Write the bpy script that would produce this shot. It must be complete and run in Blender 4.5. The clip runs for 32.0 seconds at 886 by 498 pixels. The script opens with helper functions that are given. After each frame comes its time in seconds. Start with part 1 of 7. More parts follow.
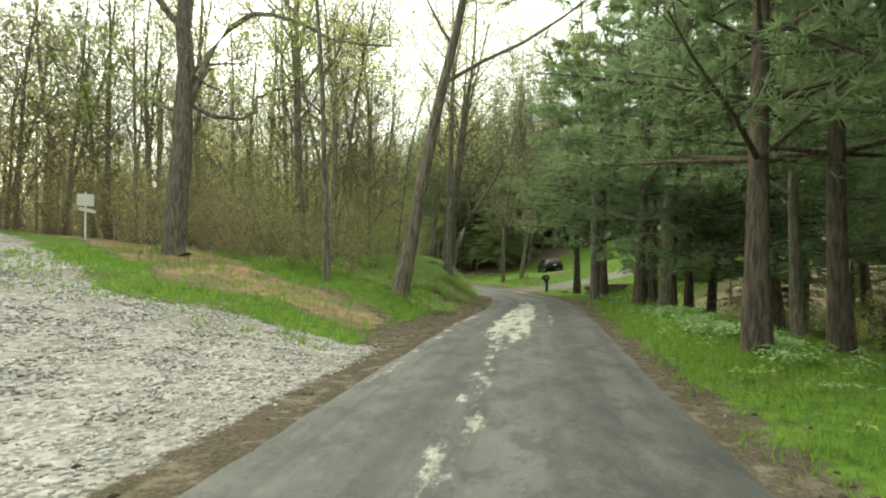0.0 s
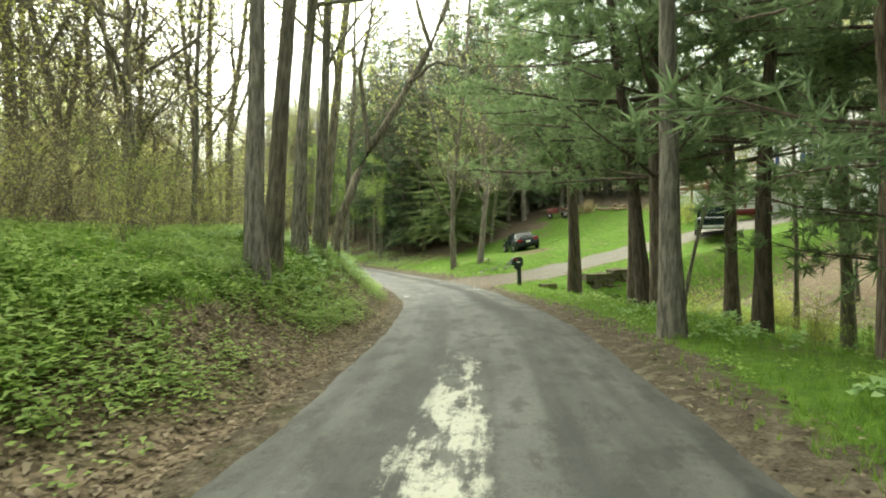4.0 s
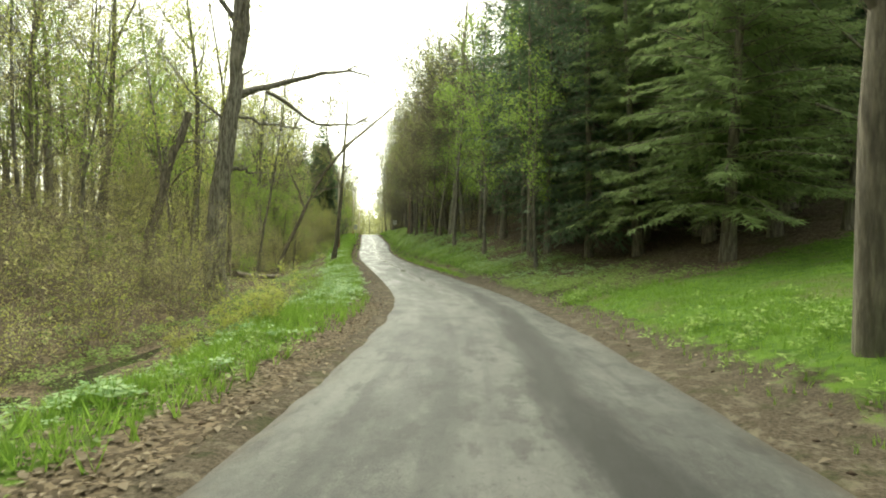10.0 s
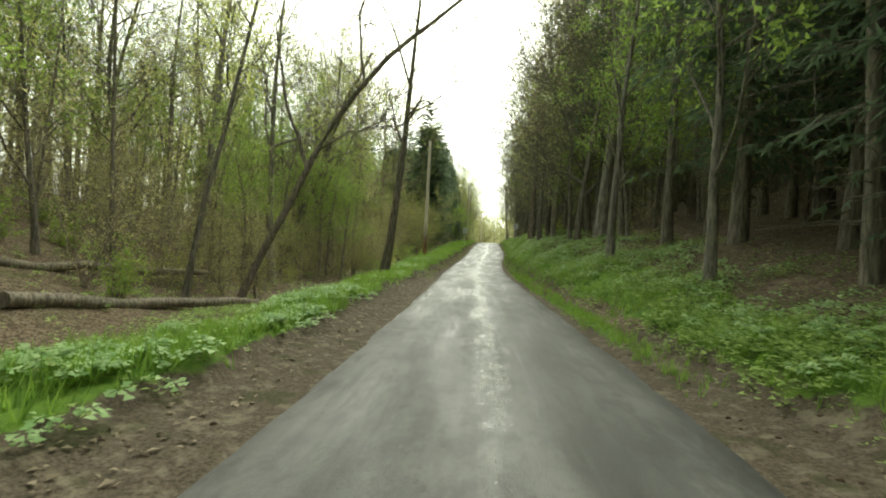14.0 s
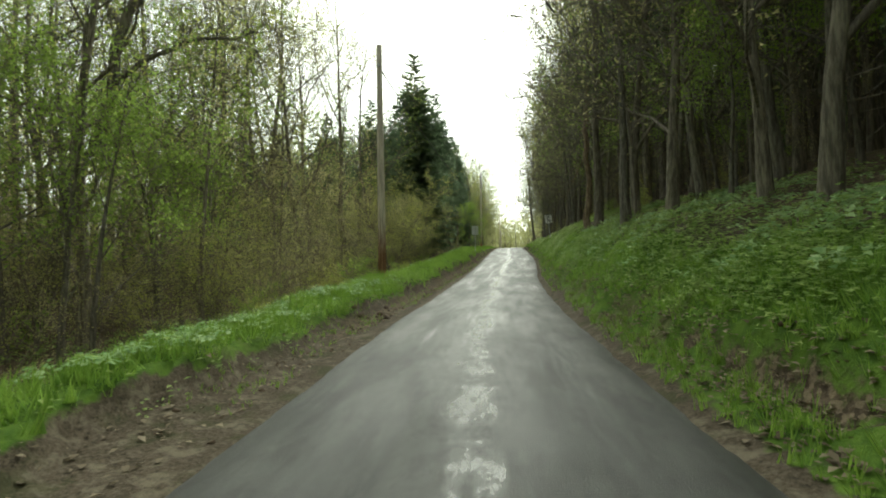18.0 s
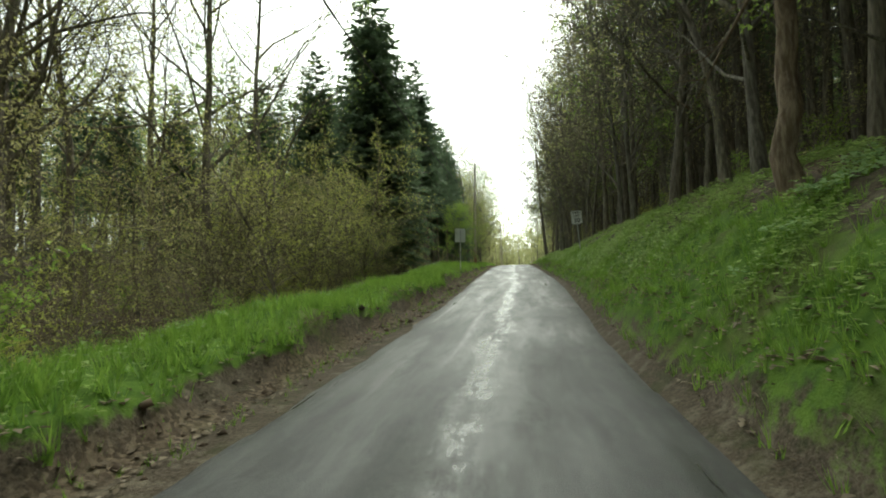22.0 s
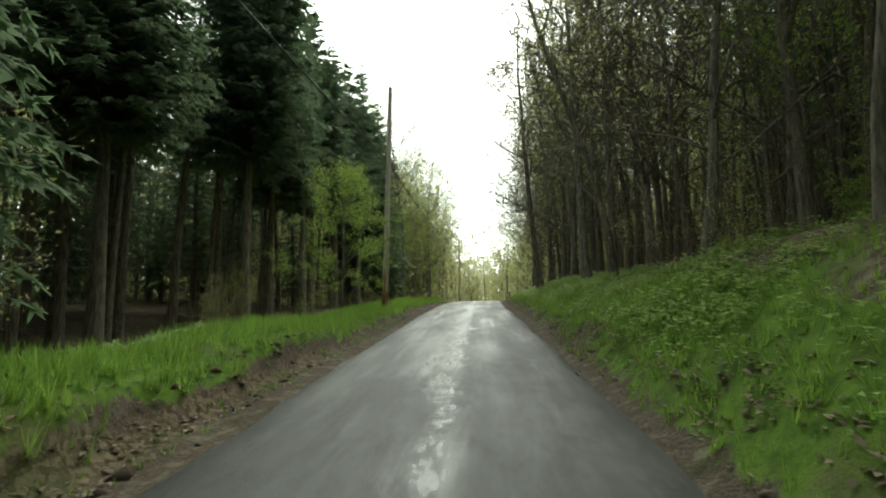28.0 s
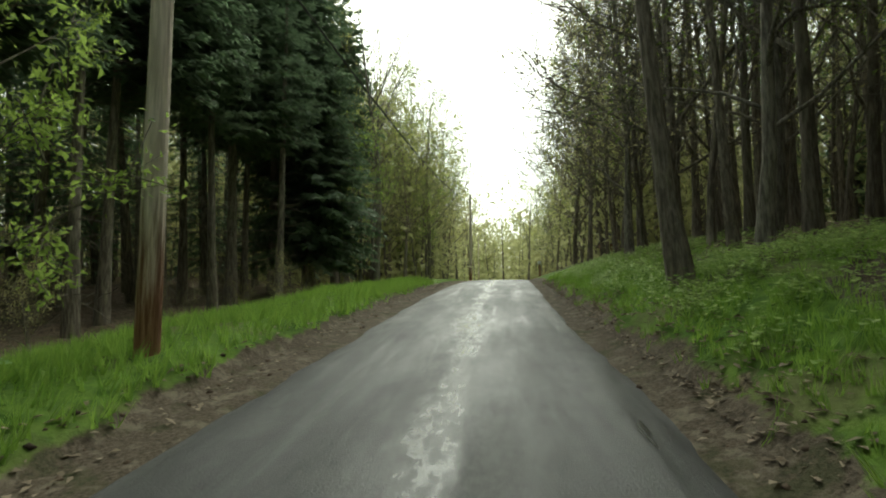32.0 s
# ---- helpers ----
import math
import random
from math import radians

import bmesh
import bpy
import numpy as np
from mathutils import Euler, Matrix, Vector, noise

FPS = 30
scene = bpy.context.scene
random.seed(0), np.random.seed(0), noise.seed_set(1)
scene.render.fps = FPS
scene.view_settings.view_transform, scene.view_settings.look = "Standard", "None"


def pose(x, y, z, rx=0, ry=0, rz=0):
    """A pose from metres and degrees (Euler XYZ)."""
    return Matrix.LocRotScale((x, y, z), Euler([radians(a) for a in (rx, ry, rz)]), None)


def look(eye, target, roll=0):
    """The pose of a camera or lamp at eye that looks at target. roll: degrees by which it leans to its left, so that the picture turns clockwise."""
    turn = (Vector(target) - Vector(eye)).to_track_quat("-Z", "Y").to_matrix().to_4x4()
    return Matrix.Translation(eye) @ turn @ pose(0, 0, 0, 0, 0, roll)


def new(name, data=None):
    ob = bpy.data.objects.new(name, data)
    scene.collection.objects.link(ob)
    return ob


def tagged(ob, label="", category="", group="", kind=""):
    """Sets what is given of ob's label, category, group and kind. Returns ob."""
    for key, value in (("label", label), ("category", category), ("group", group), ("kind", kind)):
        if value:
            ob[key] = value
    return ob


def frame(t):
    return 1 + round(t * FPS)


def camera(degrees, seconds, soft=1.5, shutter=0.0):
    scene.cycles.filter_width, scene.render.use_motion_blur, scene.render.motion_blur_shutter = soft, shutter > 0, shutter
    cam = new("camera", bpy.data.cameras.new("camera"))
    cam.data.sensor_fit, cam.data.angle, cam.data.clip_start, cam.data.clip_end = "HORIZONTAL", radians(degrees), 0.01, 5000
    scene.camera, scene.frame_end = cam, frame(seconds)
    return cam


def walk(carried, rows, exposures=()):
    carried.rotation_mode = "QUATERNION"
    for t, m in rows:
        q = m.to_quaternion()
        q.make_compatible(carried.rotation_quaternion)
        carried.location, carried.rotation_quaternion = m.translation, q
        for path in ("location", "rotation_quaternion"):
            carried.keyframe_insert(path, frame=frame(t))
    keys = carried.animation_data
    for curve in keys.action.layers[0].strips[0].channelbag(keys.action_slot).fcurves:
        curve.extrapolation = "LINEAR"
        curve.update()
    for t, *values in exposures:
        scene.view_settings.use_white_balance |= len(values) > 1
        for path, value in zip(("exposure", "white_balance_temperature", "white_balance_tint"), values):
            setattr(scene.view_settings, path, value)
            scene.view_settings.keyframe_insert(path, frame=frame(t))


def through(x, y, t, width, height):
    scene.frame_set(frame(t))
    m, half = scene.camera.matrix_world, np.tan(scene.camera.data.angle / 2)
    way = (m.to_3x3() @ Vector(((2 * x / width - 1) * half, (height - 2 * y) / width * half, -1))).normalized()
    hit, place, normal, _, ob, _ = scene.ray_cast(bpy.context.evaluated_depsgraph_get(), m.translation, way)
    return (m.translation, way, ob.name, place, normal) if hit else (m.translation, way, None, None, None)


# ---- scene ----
cam = camera(80.76, 32.0, soft=1.9, shutter=0.06)
walk(cam, [
    (0.0, pose(-0.001, 0.018, 1.454, 90.73, -0.29, -0.37)),
    (0.5, pose(0.421, 2.176, 1.402, 90.32, 0.03, -1.72)),
    (1.0, pose(0.820, 4.349, 1.347, 90.11, 0.14, -2.44)),
    (1.5, pose(1.198, 6.532, 1.283, 89.47, 0.21, -2.67)),
    (2.0, pose(1.580, 8.701, 1.226, 88.98, 0.04, -2.78)),
    (2.5, pose(1.986, 10.829, 1.172, 88.78, -0.08, -2.98)),
    (3.0, pose(2.431, 12.926, 1.112, 89.02, 0.59, -3.29)),
    (3.5, pose(2.850, 14.992, 1.063, 88.88, 1.05, -3.72)),
    (4.0, pose(3.246, 17.086, 0.989, 88.72, 1.40, -4.01)),
    (4.5, pose(3.667, 19.220, 0.877, 88.60, 1.12, -3.30)),
    (6.5, pose(4.682, 28.748, 0.530, 86.47, -1.41, 1.73)),
    (7.0, pose(4.730, 31.197, 0.395, 86.34, -1.89, 2.95)),
    (7.5, pose(4.736, 33.608, 0.266, 86.85, -2.43, 4.62)),
    (8.0, pose(4.670, 36.024, 0.159, 87.36, -2.70, 6.68)),
    (8.5, pose(4.571, 38.403, 0.076, 87.83, -2.81, 9.04)),
    (9.0, pose(4.398, 40.857, 0.015, 88.68, -2.21, 11.61)),
    (9.5, pose(4.135, 43.284, -0.049, 89.54, -1.39, 14.33)),
    (10.0, pose(3.735, 45.701, -0.113, 90.09, 0.16, 17.44)),
    (10.5, pose(3.243, 48.119, -0.171, 90.57, 0.85, 20.74)),
    (11.0, pose(2.677, 50.536, -0.217, 90.87, 1.45, 23.80)),
    (11.5, pose(2.005, 52.932, -0.245, 91.04, 1.28, 25.98)),
    (12.0, pose(1.246, 55.328, -0.253, 91.21, 0.12, 27.50)),
    (12.5, pose(0.440, 57.679, -0.250, 91.21, -1.50, 28.79)),
    (13.0, pose(-0.414, 59.974, -0.243, 91.17, -2.72, 30.04)),
    (13.5, pose(-1.351, 62.201, -0.231, 91.11, -3.20, 30.99)),
    (15.5, pose(-6.520, 72.586, -0.078, 91.90, 0.42, 35.13)),
    (16.0, pose(-7.624, 74.782, -0.006, 92.39, 0.86, 35.56)),
    (16.5, pose(-8.735, 76.964, 0.046, 92.65, 0.85, 35.72)),
    (17.0, pose(-9.881, 79.114, 0.077, 92.48, 1.21, 36.08)),
    (17.5, pose(-10.975, 81.215, 0.110, 92.45, 1.29, 36.48)),
    (18.0, pose(-12.047, 83.261, 0.153, 92.43, 1.63, 34.26)),
    (18.5, pose(-13.100, 85.289, 0.203, 92.48, 1.65, 33.03)),
    (19.0, pose(-14.134, 87.327, 0.271, 92.62, 1.35, 32.76)),
    (19.5, pose(-15.148, 89.317, 0.360, 92.80, 1.35, 32.92)),
    (20.0, pose(-16.149, 91.178, 0.438, 93.02, 0.96, 33.12)),
    (20.5, pose(-17.129, 92.938, 0.499, 93.26, 0.95, 33.33)),
    (21.0, pose(-18.036, 94.729, 0.557, 93.52, 1.42, 33.85)),
    (21.5, pose(-19.028, 96.594, 0.618, 93.95, 1.67, 34.29)),
    (22.0, pose(-20.027, 98.512, 0.680, 94.48, 1.53, 34.44)),
    (22.5, pose(-21.025, 100.486, 0.759, 95.00, 1.13, 34.22)),
    (23.0, pose(-22.047, 102.498, 0.868, 95.67, 0.77, 33.59)),
    (23.5, pose(-23.076, 104.531, 1.002, 96.39, 0.24, 32.64)),
    (24.0, pose(-24.088, 106.571, 1.146, 96.82, 0.26, 31.53)),
    (24.5, pose(-25.064, 108.632, 1.298, 97.10, 0.62, 30.40)),
    (25.0, pose(-26.016, 110.719, 1.453, 97.49, 1.08, 29.50)),
    (25.5, pose(-26.946, 112.838, 1.612, 97.95, 1.22, 28.82)),
    (27.5, pose(-30.882, 121.029, 2.449, 97.52, 1.20, 29.58)),
    (28.0, pose(-31.894, 123.105, 2.632, 97.10, 0.80, 30.68)),
    (28.5, pose(-32.912, 125.198, 2.797, 96.46, 0.50, 31.75)),
    (29.0, pose(-33.930, 127.264, 2.940, 95.84, 0.35, 32.81)),
    (29.5, pose(-34.900, 129.200, 3.069, 95.13, 0.30, 33.62)),
    (30.0, pose(-35.800, 131.000, 3.194, 94.65, 0.30, 33.99)),
    (30.5, pose(-36.670, 132.750, 3.309, 94.28, 0.35, 33.89)),
    (31.0, pose(-37.520, 134.450, 3.431, 93.86, 0.40, 33.54)),
    (31.5, pose(-38.380, 136.100, 3.569, 93.61, 0.55, 33.03)),
    (32.0, pose(-39.250, 137.720, 3.716, 93.40, 0.70, 32.55)),
], exposures=[(0.0, 1.35, 7200, -7), (2.0, 1.7, 7200, -7), (4.5, 2.05, 7200, -7), (7.0, 1.9, 7300, -9), (9.0, 1.52, 7400, -8), (13.0, 1.15, 7300, -8), (16.0, 0.9, 7000, -8), (20.0, 0.76, 6750, -8), (25.0, 0.7, 6650, -7), (32.0, 0.7, 6750, -7)])

# ---- sky and light: bright overcast spring day ----
world = bpy.data.worlds.new("overcast_sky")
scene.world = world
world.use_nodes = True
wt = world.node_tree
sky = wt.nodes.new("ShaderNodeTexSky")
sky.sky_type, sky.sun_disc = "NISHITA", False
sky.sun_elevation, sky.sun_rotation = radians(48), radians(-30)
sky.air_density, sky.dust_density = 1.0, 4.0
veil = wt.nodes.new("ShaderNodeHueSaturation")
veil.inputs["Saturation"].default_value = 0.22
wt.links.new(sky.outputs["Color"], veil.inputs["Color"])
wt.links.new(veil.outputs["Color"], wt.nodes["Background"].inputs["Color"])
wt.nodes["Background"].inputs["Strength"].default_value = 0.15
sun = new("sun", bpy.data.lights.new("sun", "SUN"))
sun.data.energy, sun.data.angle, sun.data.color = 0.6, radians(35), (1.0, 0.96, 0.9)
sun.matrix_world = look((0, 0, 60), (-14, -24, 0))

# ---- small tools ----
rng = np.random.default_rng(7)


def mesh_obj(name, V, faces, mats, idx=None, smooth=False):
    """A mesh data block from vertex rows and one or more face arrays (triangles or quads)."""
    me = bpy.data.meshes.new(name)
    V = np.asarray(V, float)
    sizes, loops = [], []
    for f in faces:
        f = np.asarray(f, int)
        if len(f):
            sizes.append(np.full(len(f), f.shape[1]))
            loops.append(f.ravel())
    sizes, loops = np.concatenate(sizes), np.concatenate(loops)
    me.vertices.add(len(V))
    me.vertices.foreach_set("co", V.ravel())
    me.loops.add(len(loops))
    me.loops.foreach_set("vertex_index", loops)
    me.polygons.add(len(sizes))
    me.polygons.foreach_set("loop_start", np.concatenate([[0], np.cumsum(sizes)[:-1]]))
    me.polygons.foreach_set("loop_total", sizes)
    for m in mats:
        me.materials.append(m)
    if idx is not None:
        me.polygons.foreach_set("material_index", np.asarray(idx, int))
    if smooth:
        me.polygons.foreach_set("use_smooth", np.ones(len(sizes), bool))
    me.update(calc_edges=True)
    return me


def part(name, bm, material, parent, label=""):
    """Links a bmesh (or a finished mesh) as one part under a thing."""
    if isinstance(bm, bmesh.types.BMesh):
        me = bpy.data.meshes.new(name)
        bm.to_mesh(me)
        bm.free()
        me.materials.append(material)
    else:
        me = bm
    ob = new(name, me)
    ob.parent = parent
    return tagged(ob, label)


def box_bm(sx, sy, sz, at=(0, 0, 0), bevel=0.0, turn=None, bm=None):
    """A bevelled box centred on at."""
    bm = bm or bmesh.new()
    made = bmesh.ops.create_cube(bm, size=1.0)["verts"]
    m = Matrix.Translation(at) @ (turn or Matrix()) @ Matrix.Diagonal((sx, sy, sz, 1))
    bmesh.ops.transform(bm, matrix=m, verts=made)
    if bevel:
        edges = list({e for v in made for e in v.link_edges})
        bmesh.ops.bevel(bm, geom=edges, offset=bevel, segments=2, affect="EDGES", profile=0.6)
    return bm


def tube(pts, radii, sides=6):
    """Vertices and quads of a tapering tube along a line of points."""
    pts, radii = np.asarray(pts, float), np.asarray(radii, float)
    n = len(pts)
    tg = np.gradient(pts, axis=0)
    tg /= np.linalg.norm(tg, axis=1, keepdims=True) + 1e-9
    ref = np.where(np.abs(tg[:, 2:3]) > 0.9, np.array([[1.0, 0, 0]]), np.array([[0, 0, 1.0]]))
    a = np.cross(tg, ref)
    a /= np.linalg.norm(a, axis=1, keepdims=True) + 1e-9
    b = np.cross(tg, a)
    ang = np.arange(sides) * 2 * np.pi / sides
    V = pts[:, None] + radii[:, None, None] * (np.cos(ang)[None, :, None] * a[:, None] + np.sin(ang)[None, :, None] * b[:, None])
    i = np.arange(n - 1)[:, None] * sides
    j = np.arange(sides)[None]
    k = (j + 1) % sides
    Q = np.stack([i + j, i + k, i + sides + k, i + sides + j], -1).reshape(-1, 4)
    return V.reshape(-1, 3), Q


class Heap:
    """Collects vertices and faces."""

    def __init__(self):
        self.V, self.Q, self.T, self.n = [], [], [], 0

    def add(self, V, Q=None, T=None):
        self.V.append(V)
        if Q is not None and len(Q):
            self.Q.append(np.asarray(Q) + self.n)
        if T is not None and len(T):
            self.T.append(np.asarray(T) + self.n)
        self.n += len(V)

    def mesh(self, name, mat, smooth=False):
        V = np.concatenate(self.V)
        f = []
        if self.Q:
            f.append(np.concatenate(self.Q))
        if self.T:
            f.append(np.concatenate(self.T))
        return mesh_obj(name, V, f, [mat], smooth=smooth)


# ---- materials ----
class Nodes:
    """A short way to write node materials."""

    def __init__(self, name):
        self.mat = bpy.data.materials.new(name)
        self.mat.use_nodes = True
        self.t = self.mat.node_tree
        self.bsdf = self.t.nodes["Principled BSDF"]
        self.out = self.t.nodes["Material Output"]

    def put(self, socket, v):
        if isinstance(v, bpy.types.NodeSocket):
            self.t.links.new(v, socket)
        elif isinstance(v, (tuple, list)) and len(v) == 3 and len(socket.default_value) == 4:
            socket.default_value = (*v, 1)
        else:
            socket.default_value = v

    def coord(self, which="Object"):
        return self.t.nodes.new("ShaderNodeTexCoord").outputs[which]

    def world_place(self):
        return self.t.nodes.new("ShaderNodeNewGeometry").outputs["Position"]

    def scaled(self, vec, s):
        n = self.t.nodes.new("ShaderNodeMapping")
        self.put(n.inputs["Vector"], vec)
        n.inputs["Scale"].default_value = s
        return n.outputs["Vector"]

    def noise(self, vec, scale, detail=4.0, rough=0.55):
        n = self.t.nodes.new("ShaderNodeTexNoise")
        self.put(n.inputs["Vector"], vec)
        n.inputs["Scale"].default_value, n.inputs["Detail"].default_value, n.inputs["Roughness"].default_value = scale, detail, rough
        return n.outputs["Fac"]

    def cells(self, vec, scale, out="Distance"):
        n = self.t.nodes.new("ShaderNodeTexVoronoi")
        self.put(n.inputs["Vector"], vec)
        n.inputs["Scale"].default_value = scale
        return n.outputs[out]

    def math(self, op, a, b=0.0, clamp=False):
        n = self.t.nodes.new("ShaderNodeMath")
        n.operation, n.use_clamp = op, clamp
        self.put(n.inputs[0], a)
        self.put(n.inputs[1], b)
        return n.outputs[0]

    def ramp(self, v, lo, hi, a=0.0, b=1.0):
        n = self.t.nodes.new("ShaderNodeMapRange")
        n.interpolation_type = "SMOOTHSTEP"
        self.put(n.inputs["Value"], v)
        for k, w in (("From Min", lo), ("From Max", hi), ("To Min", a), ("To Max", b)):
            n.inputs[k].default_value = w
        return n.outputs["Result"]

    def mix(self, f, a, b):
        n = self.t.nodes.new("ShaderNodeMix")
        n.data_type = "RGBA"
        self.put(n.inputs[0], f)
        self.put(n.inputs[6], a)
        self.put(n.inputs[7], b)
        return n.outputs[2]

    def split(self, vec):
        n = self.t.nodes.new("ShaderNodeSeparateXYZ")
        self.put(n.inputs[0], vec)
        return n.outputs

    def island(self):
        return self.t.nodes.new("ShaderNodeNewGeometry").outputs["Random Per Island"]

    def each(self):
        return self.t.nodes.new("ShaderNodeObjectInfo").outputs["Random"]

    def bump(self, h, strength=0.5, dist=0.02):
        n = self.t.nodes.new("ShaderNodeBump")
        n.inputs["Distance"].default_value = dist
        self.put(n.inputs["Strength"], strength)
        self.put(n.inputs["Height"], h)
        self.t.links.new(n.outputs["Normal"], self.bsdf.inputs["Normal"])

    def done(self, color, rough=0.7, metal=0.0, spec=0.5):
        self.put(self.bsdf.inputs["Base Color"], color)
        self.put(self.bsdf.inputs["Roughness"], rough)
        self.bsdf.inputs["Metallic"].default_value = metal
        self.bsdf.inputs["Specular IOR Level"].default_value = spec
        return self.mat

    def leafy(self, color, through, share=0.4, rough=0.6):
        """A thin leaf: some light passes through it."""
        self.done(color, rough, spec=0.3)
        tr = self.t.nodes.new("ShaderNodeBsdfTranslucent")
        self.put(tr.inputs["Color"], through)
        m = self.t.nodes.new("ShaderNodeMixShader")
        m.inputs[0].default_value = share
        self.t.links.new(self.bsdf.outputs[0], m.inputs[1])
        self.t.links.new(tr.outputs[0], m.inputs[2])
        self.t.links.new(m.outputs[0], self.out.inputs["Surface"])
        return self.mat


def paint(name, color, rough=0.5, metal=0.0, vary=0.15, scale=3.0, spec=0.5, relief=0.0):
    """A plain surface with slight dirt and grain."""
    n = Nodes(name)
    c = n.coord()
    big, fine = n.noise(c, scale), n.noise(c, scale * 14)
    dark = tuple(v * (1 - vary * 1.6) for v in color)
    light = tuple(min(1, v * (1 + vary)) for v in color)
    f = n.math("ADD", n.math("MULTIPLY", big, 0.6), n.math("MULTIPLY", fine, 0.4))
    if relief:
        n.bump(fine, relief, 0.01)
    return n.done(n.mix(n.ramp(f, 0.3, 0.7), dark, light), n.ramp(big, 0.3, 0.7, max(0.02, rough - 0.08), min(1, rough + 0.08)), metal, spec)


def bark(name, dark, light, moss=0.0):
    n = Nodes(name)
    c = n.coord()
    ridges = n.noise(n.scaled(c, (9, 9, 1.6)), 1.6, 6, 0.65)
    blot = n.noise(c, 0.9, 4)
    col = n.mix(n.ramp(ridges, 0.36, 0.66), dark, light)
    col = n.mix(n.ramp(blot, 0.5, 0.8, 0, 0.5), col, tuple(v * 1.5 for v in light))
    if moss:
        col = n.mix(n.ramp(n.noise(c, 2.3, 5), 0.55, 0.75, 0, moss), col, (0.09, 0.12, 0.03))
    col = n.mix(n.ramp(n.each(), 0, 1, 0, 0.35), col, tuple(v * 0.55 for v in dark))
    n.bump(ridges, 0.9, 0.05)
    return n.done(col, 0.92, spec=0.2)


def foliage(name, a, b, share=0.35, rough=0.6, tint=0.5):
    n = Nodes(name)
    col = n.mix(n.island(), a, b)
    col = n.mix(n.ramp(n.each(), 0, 1, 0, tint), col, tuple(0.5 * (p + q) * w for p, q, w in zip(a, b, (1.08, 1.0, 0.85))))
    return n.leafy(col, n.mix(0.5, col, tuple(min(1, v * 1.6) for v in b)), share, rough)


M_BARK_GREY = bark("bark_grey", (0.13, 0.118, 0.098), (0.36, 0.33, 0.275), 0.35)
M_BARK_BROWN = bark("bark_brown", (0.135, 0.118, 0.094), (0.36, 0.318, 0.255), 0.3)
M_BARK_PINE = bark("bark_pine", (0.08, 0.064, 0.05), (0.22, 0.175, 0.14), 0.12)
M_SNAG = bark("bare_dead_wood", (0.16, 0.115, 0.08), (0.38, 0.3, 0.22), 0.2)
M_BARK_DARK = bark("bark_dark", (0.14, 0.124, 0.1), (0.35, 0.31, 0.25), 0.15)
M_TWIG = paint("twig_bark", (0.26, 0.22, 0.175), 0.9, vary=0.3)
M_LEAF_SPRING = foliage("spring_leaves", (0.28, 0.33, 0.085), (0.5, 0.52, 0.17), 0.6)
M_LEAF_GREEN = foliage("fresh_green_leaves", (0.16, 0.26, 0.055), (0.33, 0.44, 0.11), 0.58)
M_LEAF_BUFF = foliage("budding_leaves", (0.3, 0.295, 0.13), (0.5, 0.475, 0.24), 0.6)
M_NEEDLE = foliage("spruce_needles", (0.08, 0.13, 0.08), (0.175, 0.24, 0.14), 0.45)
M_NEEDLE_HEMLOCK = foliage("hemlock_needles", (0.15, 0.22, 0.1), (0.3, 0.38, 0.165), 0.5)
M_LEAF_DEEP = foliage("shaded_leaves", (0.11, 0.17, 0.045), (0.23, 0.3, 0.09), 0.5)
M_NEEDLE_PINE = foliage("pine_needles", (0.125, 0.19, 0.095), (0.25, 0.335, 0.175), 0.5)
M_GRASS = foliage("grass_blades", (0.085, 0.19, 0.028), (0.28, 0.42, 0.08), 0.45, tint=0.0)
M_WEED = foliage("weed_leaves", (0.1, 0.18, 0.038), (0.33, 0.44, 0.13), 0.4, tint=0.0)
M_UMBEL = foliage("pale_plant_leaves", (0.13, 0.27, 0.07), (0.4, 0.53, 0.26), 0.35, tint=0.0)
# spring leaves for the far end, distance haze mixed into their paler, greyer colour
M_LEAF_FAR = foliage("far_leaves_haze_tinted", (0.26, 0.29, 0.13), (0.46, 0.46, 0.24), 0.55)
M_LITTER = foliage("dead_leaves", (0.1, 0.075, 0.048), (0.3, 0.245, 0.175), 0.15, 0.8, tint=0.0)


